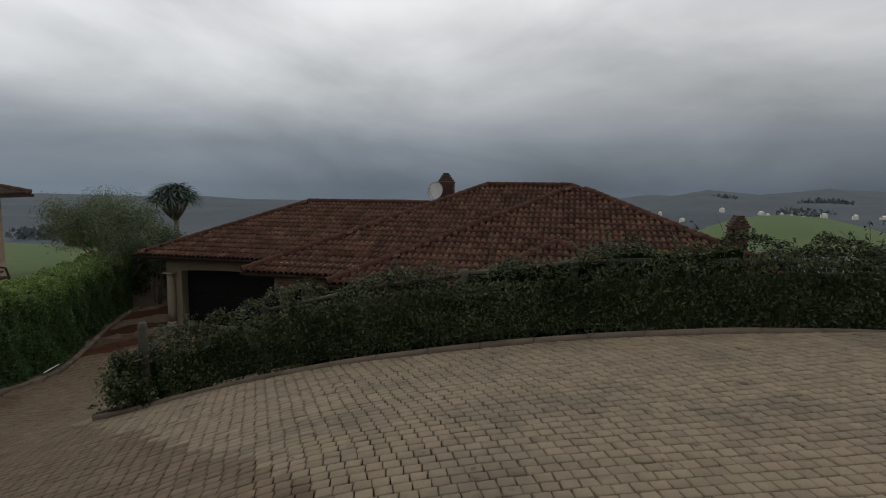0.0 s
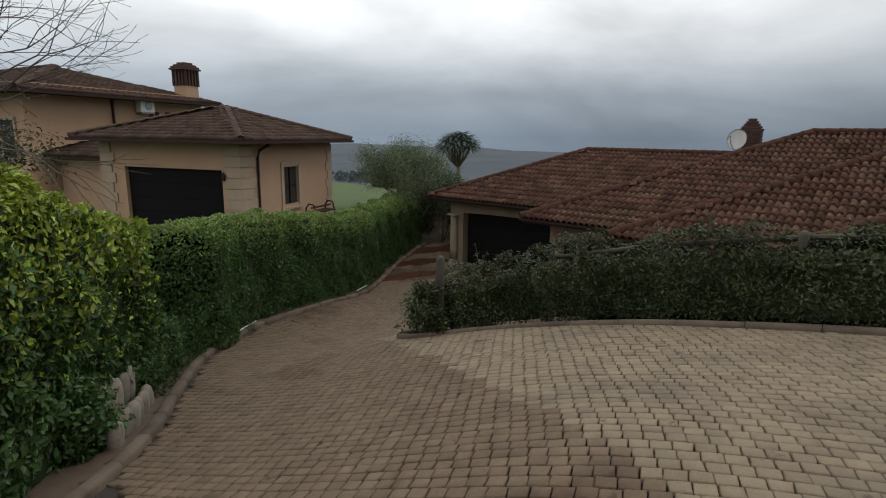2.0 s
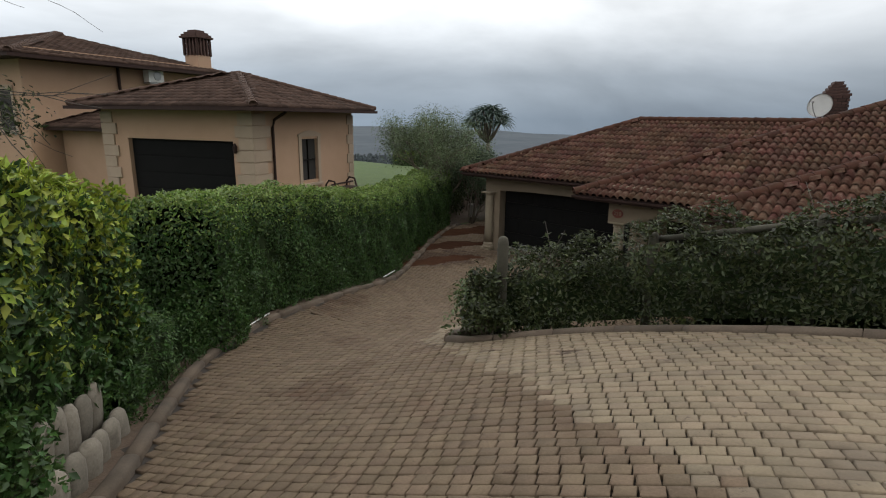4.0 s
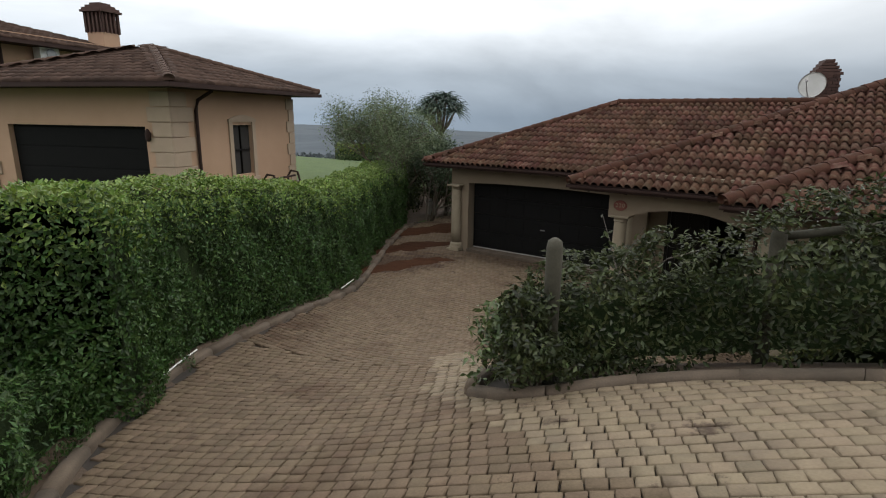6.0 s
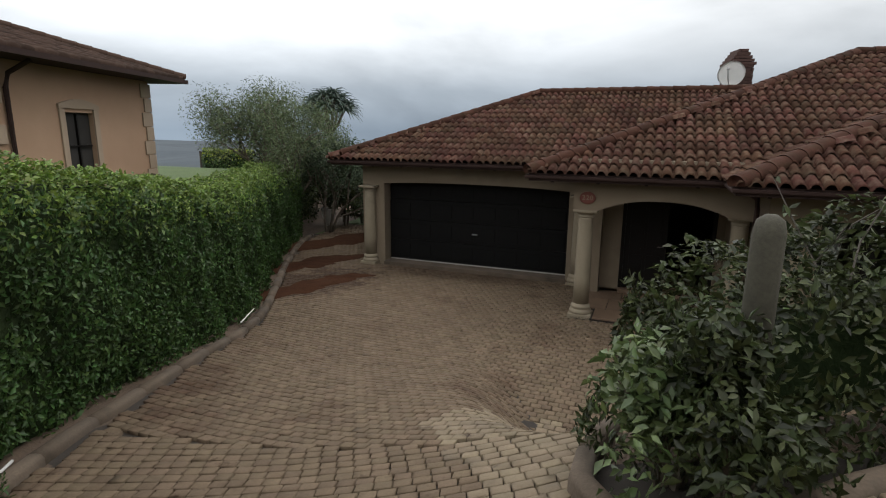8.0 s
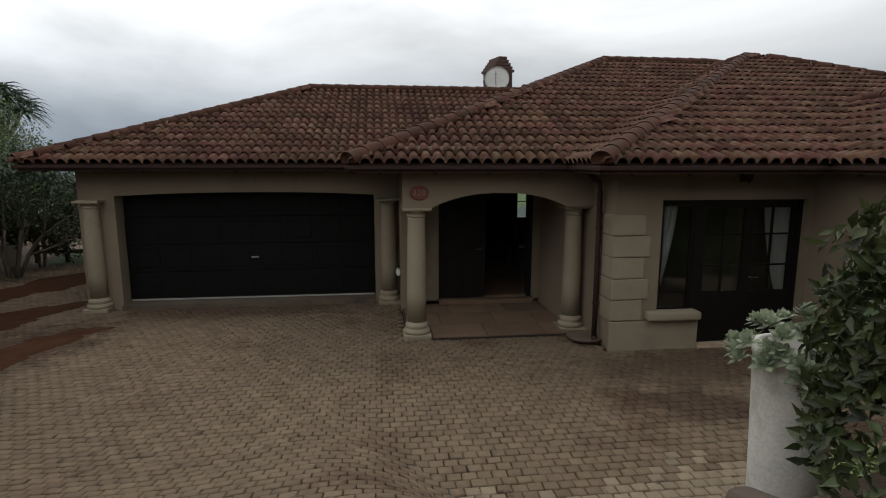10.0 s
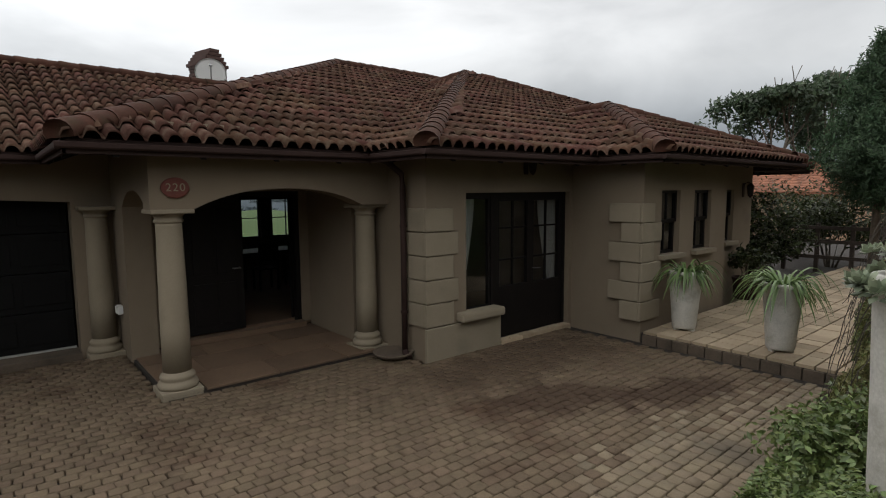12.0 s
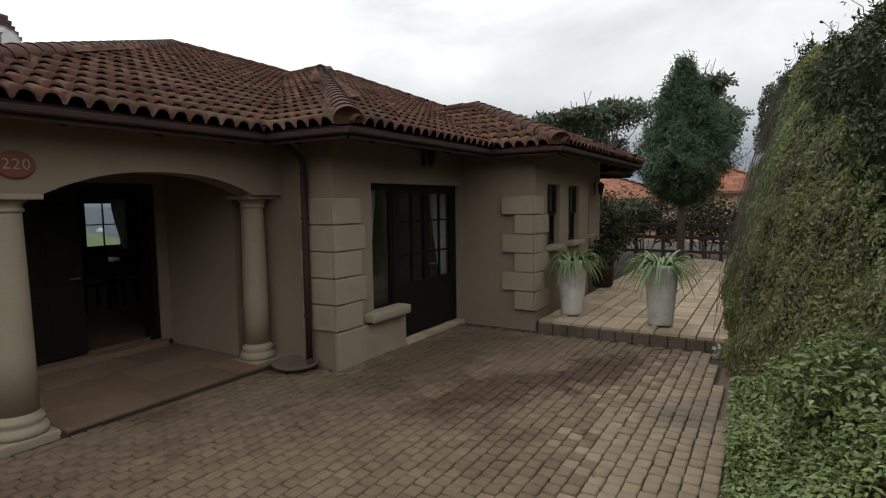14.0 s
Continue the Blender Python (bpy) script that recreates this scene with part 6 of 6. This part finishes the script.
nb_part("gutter", box(-0.75, -0.75, 3.0, 6.95, -0.65, 3.1), M_GUTTER, house)
nb_part("gutter", box(-0.75, -0.65, 3.0, -0.65, 6.3, 3.1), M_GUTTER, house)
nb_part("downpipe", tube([(-0.06, 0.85, -0.5), (-0.06, 0.85, 2.5), (-0.1, 0.9, 2.75), (-0.5, 0.95, 2.98)], 0.045, sides=8), M_GUTTER, house)
nb_part("wall_lamp", lathe([(0.03, 1.75), (0.06, 1.8), (0.07, 1.95), (0.02, 2.05)], 8, (0.6, -0.1, 0)), M_GUTTER, house)
# low link roof beside the garage
roof_l = (6.2, 0.9, 10.8, 5.0, 2.35, 0.4)
nb_part("wall", box(6.2, 1.5, -0.8, 10.5, 4.8, 2.4), M_STUCCO2, house)
rl = nb_part("roof", hip_body(*roof_l), M_GUTTER, house, "low brown tiled link roof")
nb_tiles("roof_tiles", roof_l, rl, (0, 1))
# two-storey block behind
UX0, UX1, UY0, UY1, UZ = 10.65, 20.0, 0.4, 9.8, 4.85
bm = box(UX0, UY0, -1.0, UX1, UY1, UZ + 0.35)
nb_part("wall", bm, M_STUCCO2, house)
roof_u = (UX0 - 0.75, UY0 - 0.75, UX1 + 0.75, UY1 + 0.75, UZ + 0.05, 0.27)
ru = nb_part("roof", hip_body(*roof_u, drop=0.15), M_GUTTER, house, "brown tiled roof over the upper storey")
nb_tiles("roof_tiles", roof_u, ru, (0, 3))
c, a, b, wide = simple_hip(*roof_u)
for p, q in ((c[0], a), (c[1], b), (a, b)):
    hip_caps(ru, NB @ Vector(p) + Vector((0, 0, 0.06)), NB @ Vector(q) + Vector((0, 0, 0.06)), M_TILE2, 0.13)
nb_part("gutter", box(UX0 - 0.85, UY0 - 0.85, UZ - 0.1, UX1 + 0.8, UY0 - 0.75, UZ + 0.02), M_GUTTER, house)
nb_part("downpipe", tube([(UX0 - 0.06, 4.3, 0.5), (UX0 - 0.06, 4.3, UZ - 0.1)], 0.06, sides=8), M_GUTTER, house)
for wy in (6.3, 7.3):
    w2 = nb_part("window", box(UX0 - 0.02, wy, 4.0, UX0 + 0.02, wy + 0.6, 4.3), M_BLACK, house, "small high window")
    for g in ((wy - 0.05, 3.95, wy + 0.65, 4.0), (wy - 0.05, 4.3, wy + 0.65, 4.35), (wy + 0.27, 4.0, wy + 0.33, 4.3)):
        nb_part("frame", box(UX0 - 0.04, g[0], g[1], UX0 - 0.021, g[2], g[3]), M_STONE2, w2)
for wx in (11.3, 13.0):
    w3 = nb_part("window", box(wx, UY0 - 0.02, 2.2, wx + 0.8, UY0 + 0.02, 3.7), M_BLACK, house, "tall dark upper window")
    for g in ((wx - 0.12, 2.08, wx, 3.82), (wx + 0.8, 2.08, wx + 0.92, 3.82), (wx - 0.12, 3.7, wx + 0.92, 3.85), (wx - 0.15, 2.06, wx + 0.95, 2.2)):
        nb_part("frame", box(g[0], UY0 - 0.06, g[1], g[2], UY0 - 0.021, g[3]), M_STONE2, w3)
ac = nb_part("air_conditioner", box(UX0 - 0.42, 5.5, 4.25, UX0 - 0.08, 6.3, 4.8, 0.02), M_WHITE, house, "white wall-mounted air conditioner")
bm = lathe([(0.2, 0), (0.2, 0.02), (0.17, 0.025)], 20)
bm.transform(Matrix.Translation((UX0 - 0.42, 5.95, 4.53)) @ Matrix.Rotation(radians(-90), 4, "Y"))
nb_part("fan_grille", bm, M_METAL, ac)
nb_part("bracket", box(UX0 - 0.4, 5.55, 4.19, UX0, 6.25, 4.25), M_METAL, ac)
nb_part("gutter", box(UX0 - 0.85, UY0 - 0.75, UZ - 0.1, UX0 - 0.75, UY1 + 0.8, UZ + 0.02), M_GUTTER, house)
# chimney with slotted brick crown
CX, CY = 11.0, 9.2
nb_part("chimney_base", box(CX - 0.42, CY - 0.42, UZ, CX + 0.42, CY + 0.42, UZ + 0.9, 0.01), M_STUCCO2, house, "ochre chimney base")
crown = nb_part("chimney_crown", box(CX - 0.36, CY - 0.36, UZ + 0.9, CX + 0.36, CY + 0.36, UZ + 1.75), M_BLACK, house, "slotted dark brick chimney crown")
for k in range(5):
    o = -0.47 + k * 0.21
    for a in ((CX + o, CY - 0.47, CX + o + 0.1, CY - 0.36), (CX + o, CY + 0.36, CX + o + 0.1, CY + 0.47), (CX - 0.47, CY + o, CX - 0.36, CY + o + 0.1), (CX + 0.36, CY + o, CX + 0.47, CY + o + 0.1)):
        nb_part("brick_fin", box(a[0], a[1], UZ + 0.88, a[2], a[3], UZ + 1.7, 0.006), M_BRICK, crown)
for k, h in enumerate((0.56, 0.5, 0.4, 0.28)):
    nb_part("cap_course", box(CX - h, CY - h, UZ + 1.7 + k * 0.1, CX + h, CY + h, UZ + 1.79 + k * 0.1, 0.008), M_BRICK, crown)
# garden bench by the neighbour's wall
bench = holder("garden_bench", NB @ pose(-0.55, 3.9, -0.02), "dark metal garden bench with curled arm by the ochre wall", "bench")
part("seat", box(-0.25, -0.7, 0.62, 0.25, 0.7, 0.67, 0.01), M_GUTTER, bench)
part("backrest", box(-0.05, -0.7, 0.8, 0.0, 0.7, 0.86, 0.01), M_GUTTER, bench)
for yy in (-0.68, 0.68):
    part("arm", tube([(-0.2, yy, 0.0), (-0.22, yy, 0.62), (-0.12, yy, 0.95), (0.1, yy, 0.98), (0.22, yy, 0.82), (0.24, yy, 0.0)], 0.035, sides=7), M_GUTTER, bench)
bench.location.z = 1.5 - 0.3

# clipped low hedges and a rail fence on the lawn behind
for hx, hy, hl in ((-24.5, 26.5, 1.6), (-22.0, 28.0, 1.8), (-27.5, 25.0, 2.2)):
    loft_hedge("low_hedge", "low clipped bright hedge at the lawn's edge", [(hx, hy), (hx + hl * 0.5, hy + 0.3), (hx + hl, hy + 0.6)], 0.9, 0.95, 420, 0.09, M_LEAF, M_LEAF_NEW, group="lawn hedges", top_share=0.9)
lf = holder("rail_fence", pose(0, 0, 0), "thin dark rail fence at the lawn's edge", "fence")
for k in range(9):
    x = -30 + k * 1.3
    y = 27.3 + k * 0.35
    part("post", box(x - 0.04, y - 0.04, float(land(x, y)) - 0.2, x + 0.04, y + 0.04, float(land(x, y)) + 1.0), M_FENCE, lf)
    if k:
        for hz in (0.5, 0.9):
            part("rail", tube([(x - 1.3, y - 0.35, float(land(x - 1.3, y - 0.35)) + hz), (x, y, float(land(x, y)) + hz)], 0.03, sides=5), M_FENCE, lf)

# far houses behind the terrace
def far_roof(parent, z):
    roof = part("roof", hip_body(-5.6, -4.6, 5.6, 4.6, z, 0.45), M_TILE3, parent, "orange tiled hip roof")
    v, f = plain_tiles(-5.6, -4.6, 5.6, 4.6, z, 0.45, (0, 1, 2, 3), 0.4, 0.38)
    from_arrays("roof_tiles", v, f, M_TILE3, roof)["kind"] = "stuff"


fh = holder("far_house", pose(34, 21, -1.5, 0, 0, -20), "distant house with orange tiled roof among trees", "house")
part("wall", box(-5, -4, -3, 5, 4, 3.4), M_STUCCO2, fh)
far_roof(fh, 3.4)
fh2 = holder("far_house", pose(40, 12.5, -1.5, 0, 0, 5), "distant house with orange tiled roof behind the conifer", "house")
part("wall", box(-5, -4, -3, 5, 4, 3.9), M_STUCCO2, fh2)
far_roof(fh2, 3.9)

# far woods, houses and hill crests towards the horizon
woods_p = []
for k in range(320):
    a, r = radians(20 + 150 * RNG.random()), 420 + 1400 * RNG.random() ** 1.4
    x, y = -5 + r * math.cos(a), 8 + r * math.sin(a)
    if bumps(np.array([[x / 120, y / 120, 0]]), 1.0)[0] > 0.3:
        woods_p.append((x, y, r))
V, Nn = [], []
for x, y, r in woods_p:
    z = float(land(x, y))
    m = 150
    s = 7 + 8 * RNG.random()
    off = unit(RNG.normal(0, 1, (m, 3))) * np.array((s * 3.0, s * 3.0, s * 0.35))
    V.append(np.array((x, y, z + s * 0.6)) + off)
    Nn.append(off)
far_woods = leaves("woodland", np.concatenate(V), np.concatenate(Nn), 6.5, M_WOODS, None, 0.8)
tagged(far_woods, "dark scattered woodland on the far hills, tinted blue-grey for haze", "woodland", kind="stuff")
V, F = [], []
for k in range(46):
    a, r = radians(58 + 26 * RNG.random()), 620 + 500 * RNG.random()
    x, y = -5 + r * math.cos(a), 8 + r * math.sin(a)
    z, s = float(land(x, y)), 2.5 + 2.5 * RNG.random()
    i0 = len(V)
    for dz in (-2, 4):
        V += [(x - s, y - s * 0.6, z + dz), (x + s, y - s * 0.6, z + dz), (x + s, y + s * 0.6, z + dz), (x - s, y + s * 0.6, z + dz)]
    V += [(x - s * 0.5, y, z + 6.5), (x + s * 0.5, y, z + 6.5)]
    F += [(i0, i0 + 1, i0 + 5, i0 + 4), (i0 + 1, i0 + 2, i0 + 6, i0 + 5), (i0 + 2, i0 + 3, i0 + 7, i0 + 6), (i0 + 3, i0, i0 + 4, i0 + 7), (i0 + 4, i0 + 5, i0 + 9, i0 + 8), (i0 + 6, i0 + 7, i0 + 8, i0 + 9)]
village = from_arrays("village", V, F, M_CONC)
tagged(village, "tiny pale houses scattered over the far valley", "houses", kind="stuff")

# ---- kerbs and edging ----
def kerb(name, pts, label, width=0.15, tall=0.09, piece=0.62, mat=None):
    P = catmull(pts, 0.05)
    th = holder(name, pose(0, 0, 0), label, "kerb", kind="structure")
    n = int(piece / 0.05)
    prof = [(-0.5, -0.5), (-0.5, 0.55), (-0.36, 0.9), (-0.12, 1.0), (0.2, 0.98), (0.42, 0.8), (0.5, 0.45), (0.5, -0.5)]
    for i in range(0, len(P) - 2, n):
        q = P[i:i + n + 1]
        if len(q) < 3:
            break
        q = q[[0, len(q) // 2, len(q) - 1]]
        D = unit(np.gradient(q, axis=0))
        q = q + D * np.array([[0.004], [0], [-0.004]])
        V = []
        tilt = 0.012 * (RNG.random() - 0.5)
        for p, d in zip(q, D):
            z = float(land(p[0] + d[1] * 0.1, p[1] - d[0] * 0.1))
            for o, h in prof:
                V.append((p[0] - d[1] * o * width, p[1] + d[0] * o * width, z + h * tall + tilt))
        m = len(prof)
        F = []
        for r in range(2):
            for k in range(m - 1):
                F.append((r * m + k, (r + 1) * m + k, (r + 1) * m + k + 1, r * m + k + 1))
        F += [(0, 1, 6, 7), (1, 2, 5, 6), (2, 3, 4, 5), (7 + 2 * m, 6 + 2 * m, 1 + 2 * m, 2 * m), (6 + 2 * m, 5 + 2 * m, 2 + 2 * m, 1 + 2 * m), (5 + 2 * m, 4 + 2 * m, 3 + 2 * m, 2 + 2 * m)]
        from_arrays("kerb_stone", V, F, mat or M_KERB, th)
    return th


kerb("kerb_left", LEFT_KERB, "weathered concrete kerb along the foot of the hedge")
kerb("kerb_right", RIGHT_KERB[:16], "weathered concrete kerb curving round the planted bed", 0.14, 0.085)

edge_line = catmull(beside(LEFT_KERB[1:5], 0.0), 0.05)
for row, (off, gap, tall) in enumerate(((0.28, 0.27, 0.3), (0.48, 0.26, 0.38))):
    line = catmull(beside([tuple(p) for p in edge_line[::12]], off), gap)
    for i, p in enumerate(line):
        if p[0] < -7.9 or p[0] > -6.55:
            continue
        z = float(land(p[0], p[1])) + row * 0.22
        h = tall * (0.85 + 0.3 * RNG.random())
        w = 0.11 + 0.03 * RNG.random()
        bm = lathe([(0.6 * w, -0.25), (0.95 * w, 0.0), (1.0 * w, h * 0.45), (0.9 * w, h * 0.75), (0.55 * w, h * 0.95), (0.15 * w, h)], 12)
        bm.transform(pose(p[0], p[1], z, 8 * (RNG.random() - 0.5), 10 * (RNG.random() - 0.5), 35 + 20 * RNG.random()) @ Matrix.Diagonal((0.55, 1.0, 1.0, 1)))
        tagged(part("edging_stone", bm, M_EDGE, smooth=True), "pale upright rounded edging stone holding the bank", "edging stone", "edging stones under the hedge")
shrub(-6.55, 1.7, 1.75, 0.4, 0.7, 1600, 0.065, M_LEAF, "soft green shrub beside the edging stones", "shrub", 6, 0.55)
for ends in ([(-10.2, 5.35), (-10.65, 5.85), (-11.08, 6.42)], [(-12.85, 10.85), (-13.1, 11.3), (-13.35, 11.8)]):
    pipe = catmull(beside(ends, 0.05), 0.15)
    pz = [(p[0], p[1], float(land(*p)) + 0.1) for p in pipe]
    tagged(part("irrigation_pipe", tube(pz, 0.012, sides=6), M_WHITE, smooth=True), "thin pale irrigation pipe lying on the kerb", "pipe", "irrigation pipes")

# damp soil washed over the cobbles by the kerb
def washed_soil(x, y, rx, ry, turn):
    V, F = [], []
    for r in range(9):
        for k in range(40):
            a = 2 * math.pi * k / 40
            q = r / 8 * (1 + 0.28 * math.sin(2 * a + turn) + 0.16 * math.sin(5 * a + 2 * turn) + 0.09 * math.sin(11 * a))
            px, py = q * rx * math.cos(a), q * ry * math.sin(a)
            px, py = x + px * math.cos(turn) - py * math.sin(turn), y + px * math.sin(turn) + py * math.cos(turn)
            V.append((px, py, float(land(px, py)) + 0.014 + 0.02 * (1 - (r / 8) ** 2) + 0.003 * math.sin(37 * px) * math.sin(31 * py)))
    for r in range(8):
        for k in range(40):
            F.append((r * 40 + k, (r + 1) * 40 + k, (r + 1) * 40 + (k + 1) % 40, r * 40 + (k + 1) % 40))
    tagged(from_arrays("soil_patch", V, F, M_GRIME, smooth=True), "thin reddish-brown soil washed over the cobbles", "soil", "soil patches")


washed_soil(-13.65, 13.35, 1.15, 0.5, 1.1)
washed_soil(-14.75, 15.3, 1.3, 0.62, 1.05)
washed_soil(-15.6, 18.2, 1.7, 0.85, 1.05)
washed_soil(-13.2, 14.6, 0.5, 0.3, 0.5)

# ---- brick paving ----
def inside(poly, x, y):
    hit = np.zeros(np.shape(x), bool)
    for (ax, ay), (bx, by) in zip(poly, poly[1:] + poly[:1]):
        cross = ((ay > y) != (by > y)) & (x < (bx - ax) * (y - ay) / (by - ay + 1e-12) + ax)
        hit ^= cross
    return hit


def side_of(ax, ay, bx, by, x, y):
    return (bx - ax) * (y - ay) - (by - ay) * (x - ax)


def paving():
    """Staggered courses: square to the house in the forecourt, turned on the upper bend."""
    bed_poly = [tuple(p) for p in catmull(RIGHT_KERB, 0.2)] + [(-2.42, 9.1), (9.0, 9.1)]
    cx, cy, ang, half_w, half_d = [], [], [], [], []
    for turn, wide, deep in ((0.36, 0.13, 0.113), (0.0, 0.13, 0.11)):
        a = math.atan(turn)
        for j, c in enumerate(np.arange(-7.0, 22.0, deep / math.cos(a))):
            xs = np.arange(-19, 7.5, wide * math.cos(a)) + (wide / 2 if j % 2 else 0) + 0.02 * (RNG.random() - 0.5)
            ys = c + turn * (xs + 7.0)
            seam = np.where(xs < -6.9, 7.9 + 0.18 * (xs + 7.0), 8.4)
            here = ys < seam if turn else ys >= seam + 0.02
            cx.append(xs[here])
            cy.append(ys[here])
            ang.append(np.full(here.sum(), a))
            half_w.append(np.full(here.sum(), wide / 2))
            half_d.append(np.full(here.sum(), deep / 2))
    cx, cy, ang, half_w, half_d = (np.concatenate(q) for q in (cx, cy, ang, half_w, half_d))
    lk = left_of_kerb(cx, cy)
    ok = (lk < -0.12) & ~inside(bed_poly, cx, cy)
    ok &= ~((cy > 16.08) & (cx > -13.7)) & ~((cy > 13.78) & (cx > -8.05)) & ~((cy > 12.93) & (cx > -5.24)) & ~((cx > -2.5) & (cy > 8.6))
    ok &= (cy > 0.3 - 0.25 * cx) & (cx < 6.5) & (cy < 21)
    cx, cy, ang, half_w, half_d = cx[ok], cy[ok], ang[ok], half_w[ok], half_d[ok]
    n = len(cx)
    ang = ang + RNG.normal(0, 0.016, n)
    hw, hd = half_w - 0.0036 - 0.002 * RNG.random(n), half_d - 0.0036 - 0.002 * RNG.random(n)
    lift = 0.013 + 0.0022 * RNG.normal(0, 1, n).clip(-1.5, 1.5)
    c, s = np.cos(ang), np.sin(ang)
    V = np.zeros((n, 12, 3))
    for k, (sx, sy) in enumerate(((-1, -1), (1, -1), (1, 1), (-1, 1))):
        for lev, (inset, up) in enumerate(((0.0, -0.05), (0.0, -0.006), (0.008, 0.0))):
            ox, oy = sx * (hw - inset), sy * (hd - inset)
            ox = ox + 0.004 * RNG.normal(0, 1, n) * (lev > 0)
            oy = oy + 0.003 * RNG.normal(0, 1, n) * (lev > 0)
            px, py = cx + ox * c - oy * s, cy + ox * s + oy * c
            V[:, lev * 4 + k, 0], V[:, lev * 4 + k, 1] = px, py
            V[:, lev * 4 + k, 2] = up
    z0 = land(cx, cy)
    e = 0.05
    gx, gy = (land(cx + e, cy) - z0) / e, (land(cx, cy + e) - z0) / e
    V[:, :, 2] += (z0 + lift)[:, None] + (V[:, :, 0] - cx[:, None]) * (gx + 0.008 * RNG.normal(0, 1, n))[:, None] + (V[:, :, 1] - cy[:, None]) * (gy + 0.008 * RNG.normal(0, 1, n))[:, None]
    quad = [(8, 9, 10, 11)]
    for a, b in ((0, 4), (4, 8)):
        for k in range(4):
            quad.append((a + k, a + (k + 1) % 4, b + (k + 1) % 4, b + k))
    quad = np.array(quad)
    # paler bricks on the upper bend and along the planted bed, browner ones down the drive
    edge = side_of(-7.2, 6.5, -1.2, 3.05, cx, cy) + 0.35 * bumps(np.c_[cx, cy, cx * 0], 1.3) + 0.3 * RNG.normal(0, 1, n)
    pale = (edge > 0) & (cx > -7.6) & (cy < 8.5)
    jig = 0.05 * RNG.normal(0, 1, (2, n))
    near_bed = inside([(-6.6, 6.2), (-7.6, 7.0), (-8.5, 8.2), (-8.0, 9.0), (-7.3, 9.5), (-6.95, 9.3), (-6.85, 8.9), (-6.8, 6.6)], cx + jig[0], cy + jig[1])
    pale |= near_bed
    pale |= (cy < 9.95 + 0.25 * bumps(np.c_[cx, cy, cx * 0], 1.1) + 0.12 * RNG.normal(0, 1, n)) & (cy > 8.9) & (cx > -7.8)
    return cx, cy, V, quad, pale


cx, cy, V, quad, pale = paving()
pavement = holder("pavement", pose(0, 0, 0), "drive and forecourt paved with small worn cement cobbles", "paving", kind="structure")
for tone, mats in ((True, (M_PAVE_PALE, M_PAVE_PALE_P)), (False, (M_PAVE, M_PAVE_P))):
    idx = np.flatnonzero(pale == tone)
    # single pieces: a stretch of the forecourt by the porch, and one at the bend
    dist = np.hypot(cx[idx] + 6.4, cy[idx] - 10.2) if not tone else np.hypot(cx[idx] + 3.2, cy[idx] - 5.6)
    order = idx[np.argsort(dist)]
    single, rest = order[:150], order[150:]
    for i in single:
        from_arrays("cobble", V[i], quad, mats[1], pavement)
    v = V[rest].reshape(-1, 3)
    f = (np.arange(len(rest))[:, None, None] * 12 + quad[None]).reshape(-1, 4)
    ob = from_arrays("cobbles", v, f, mats[0], pavement)
    ob["kind"] = "stuff"
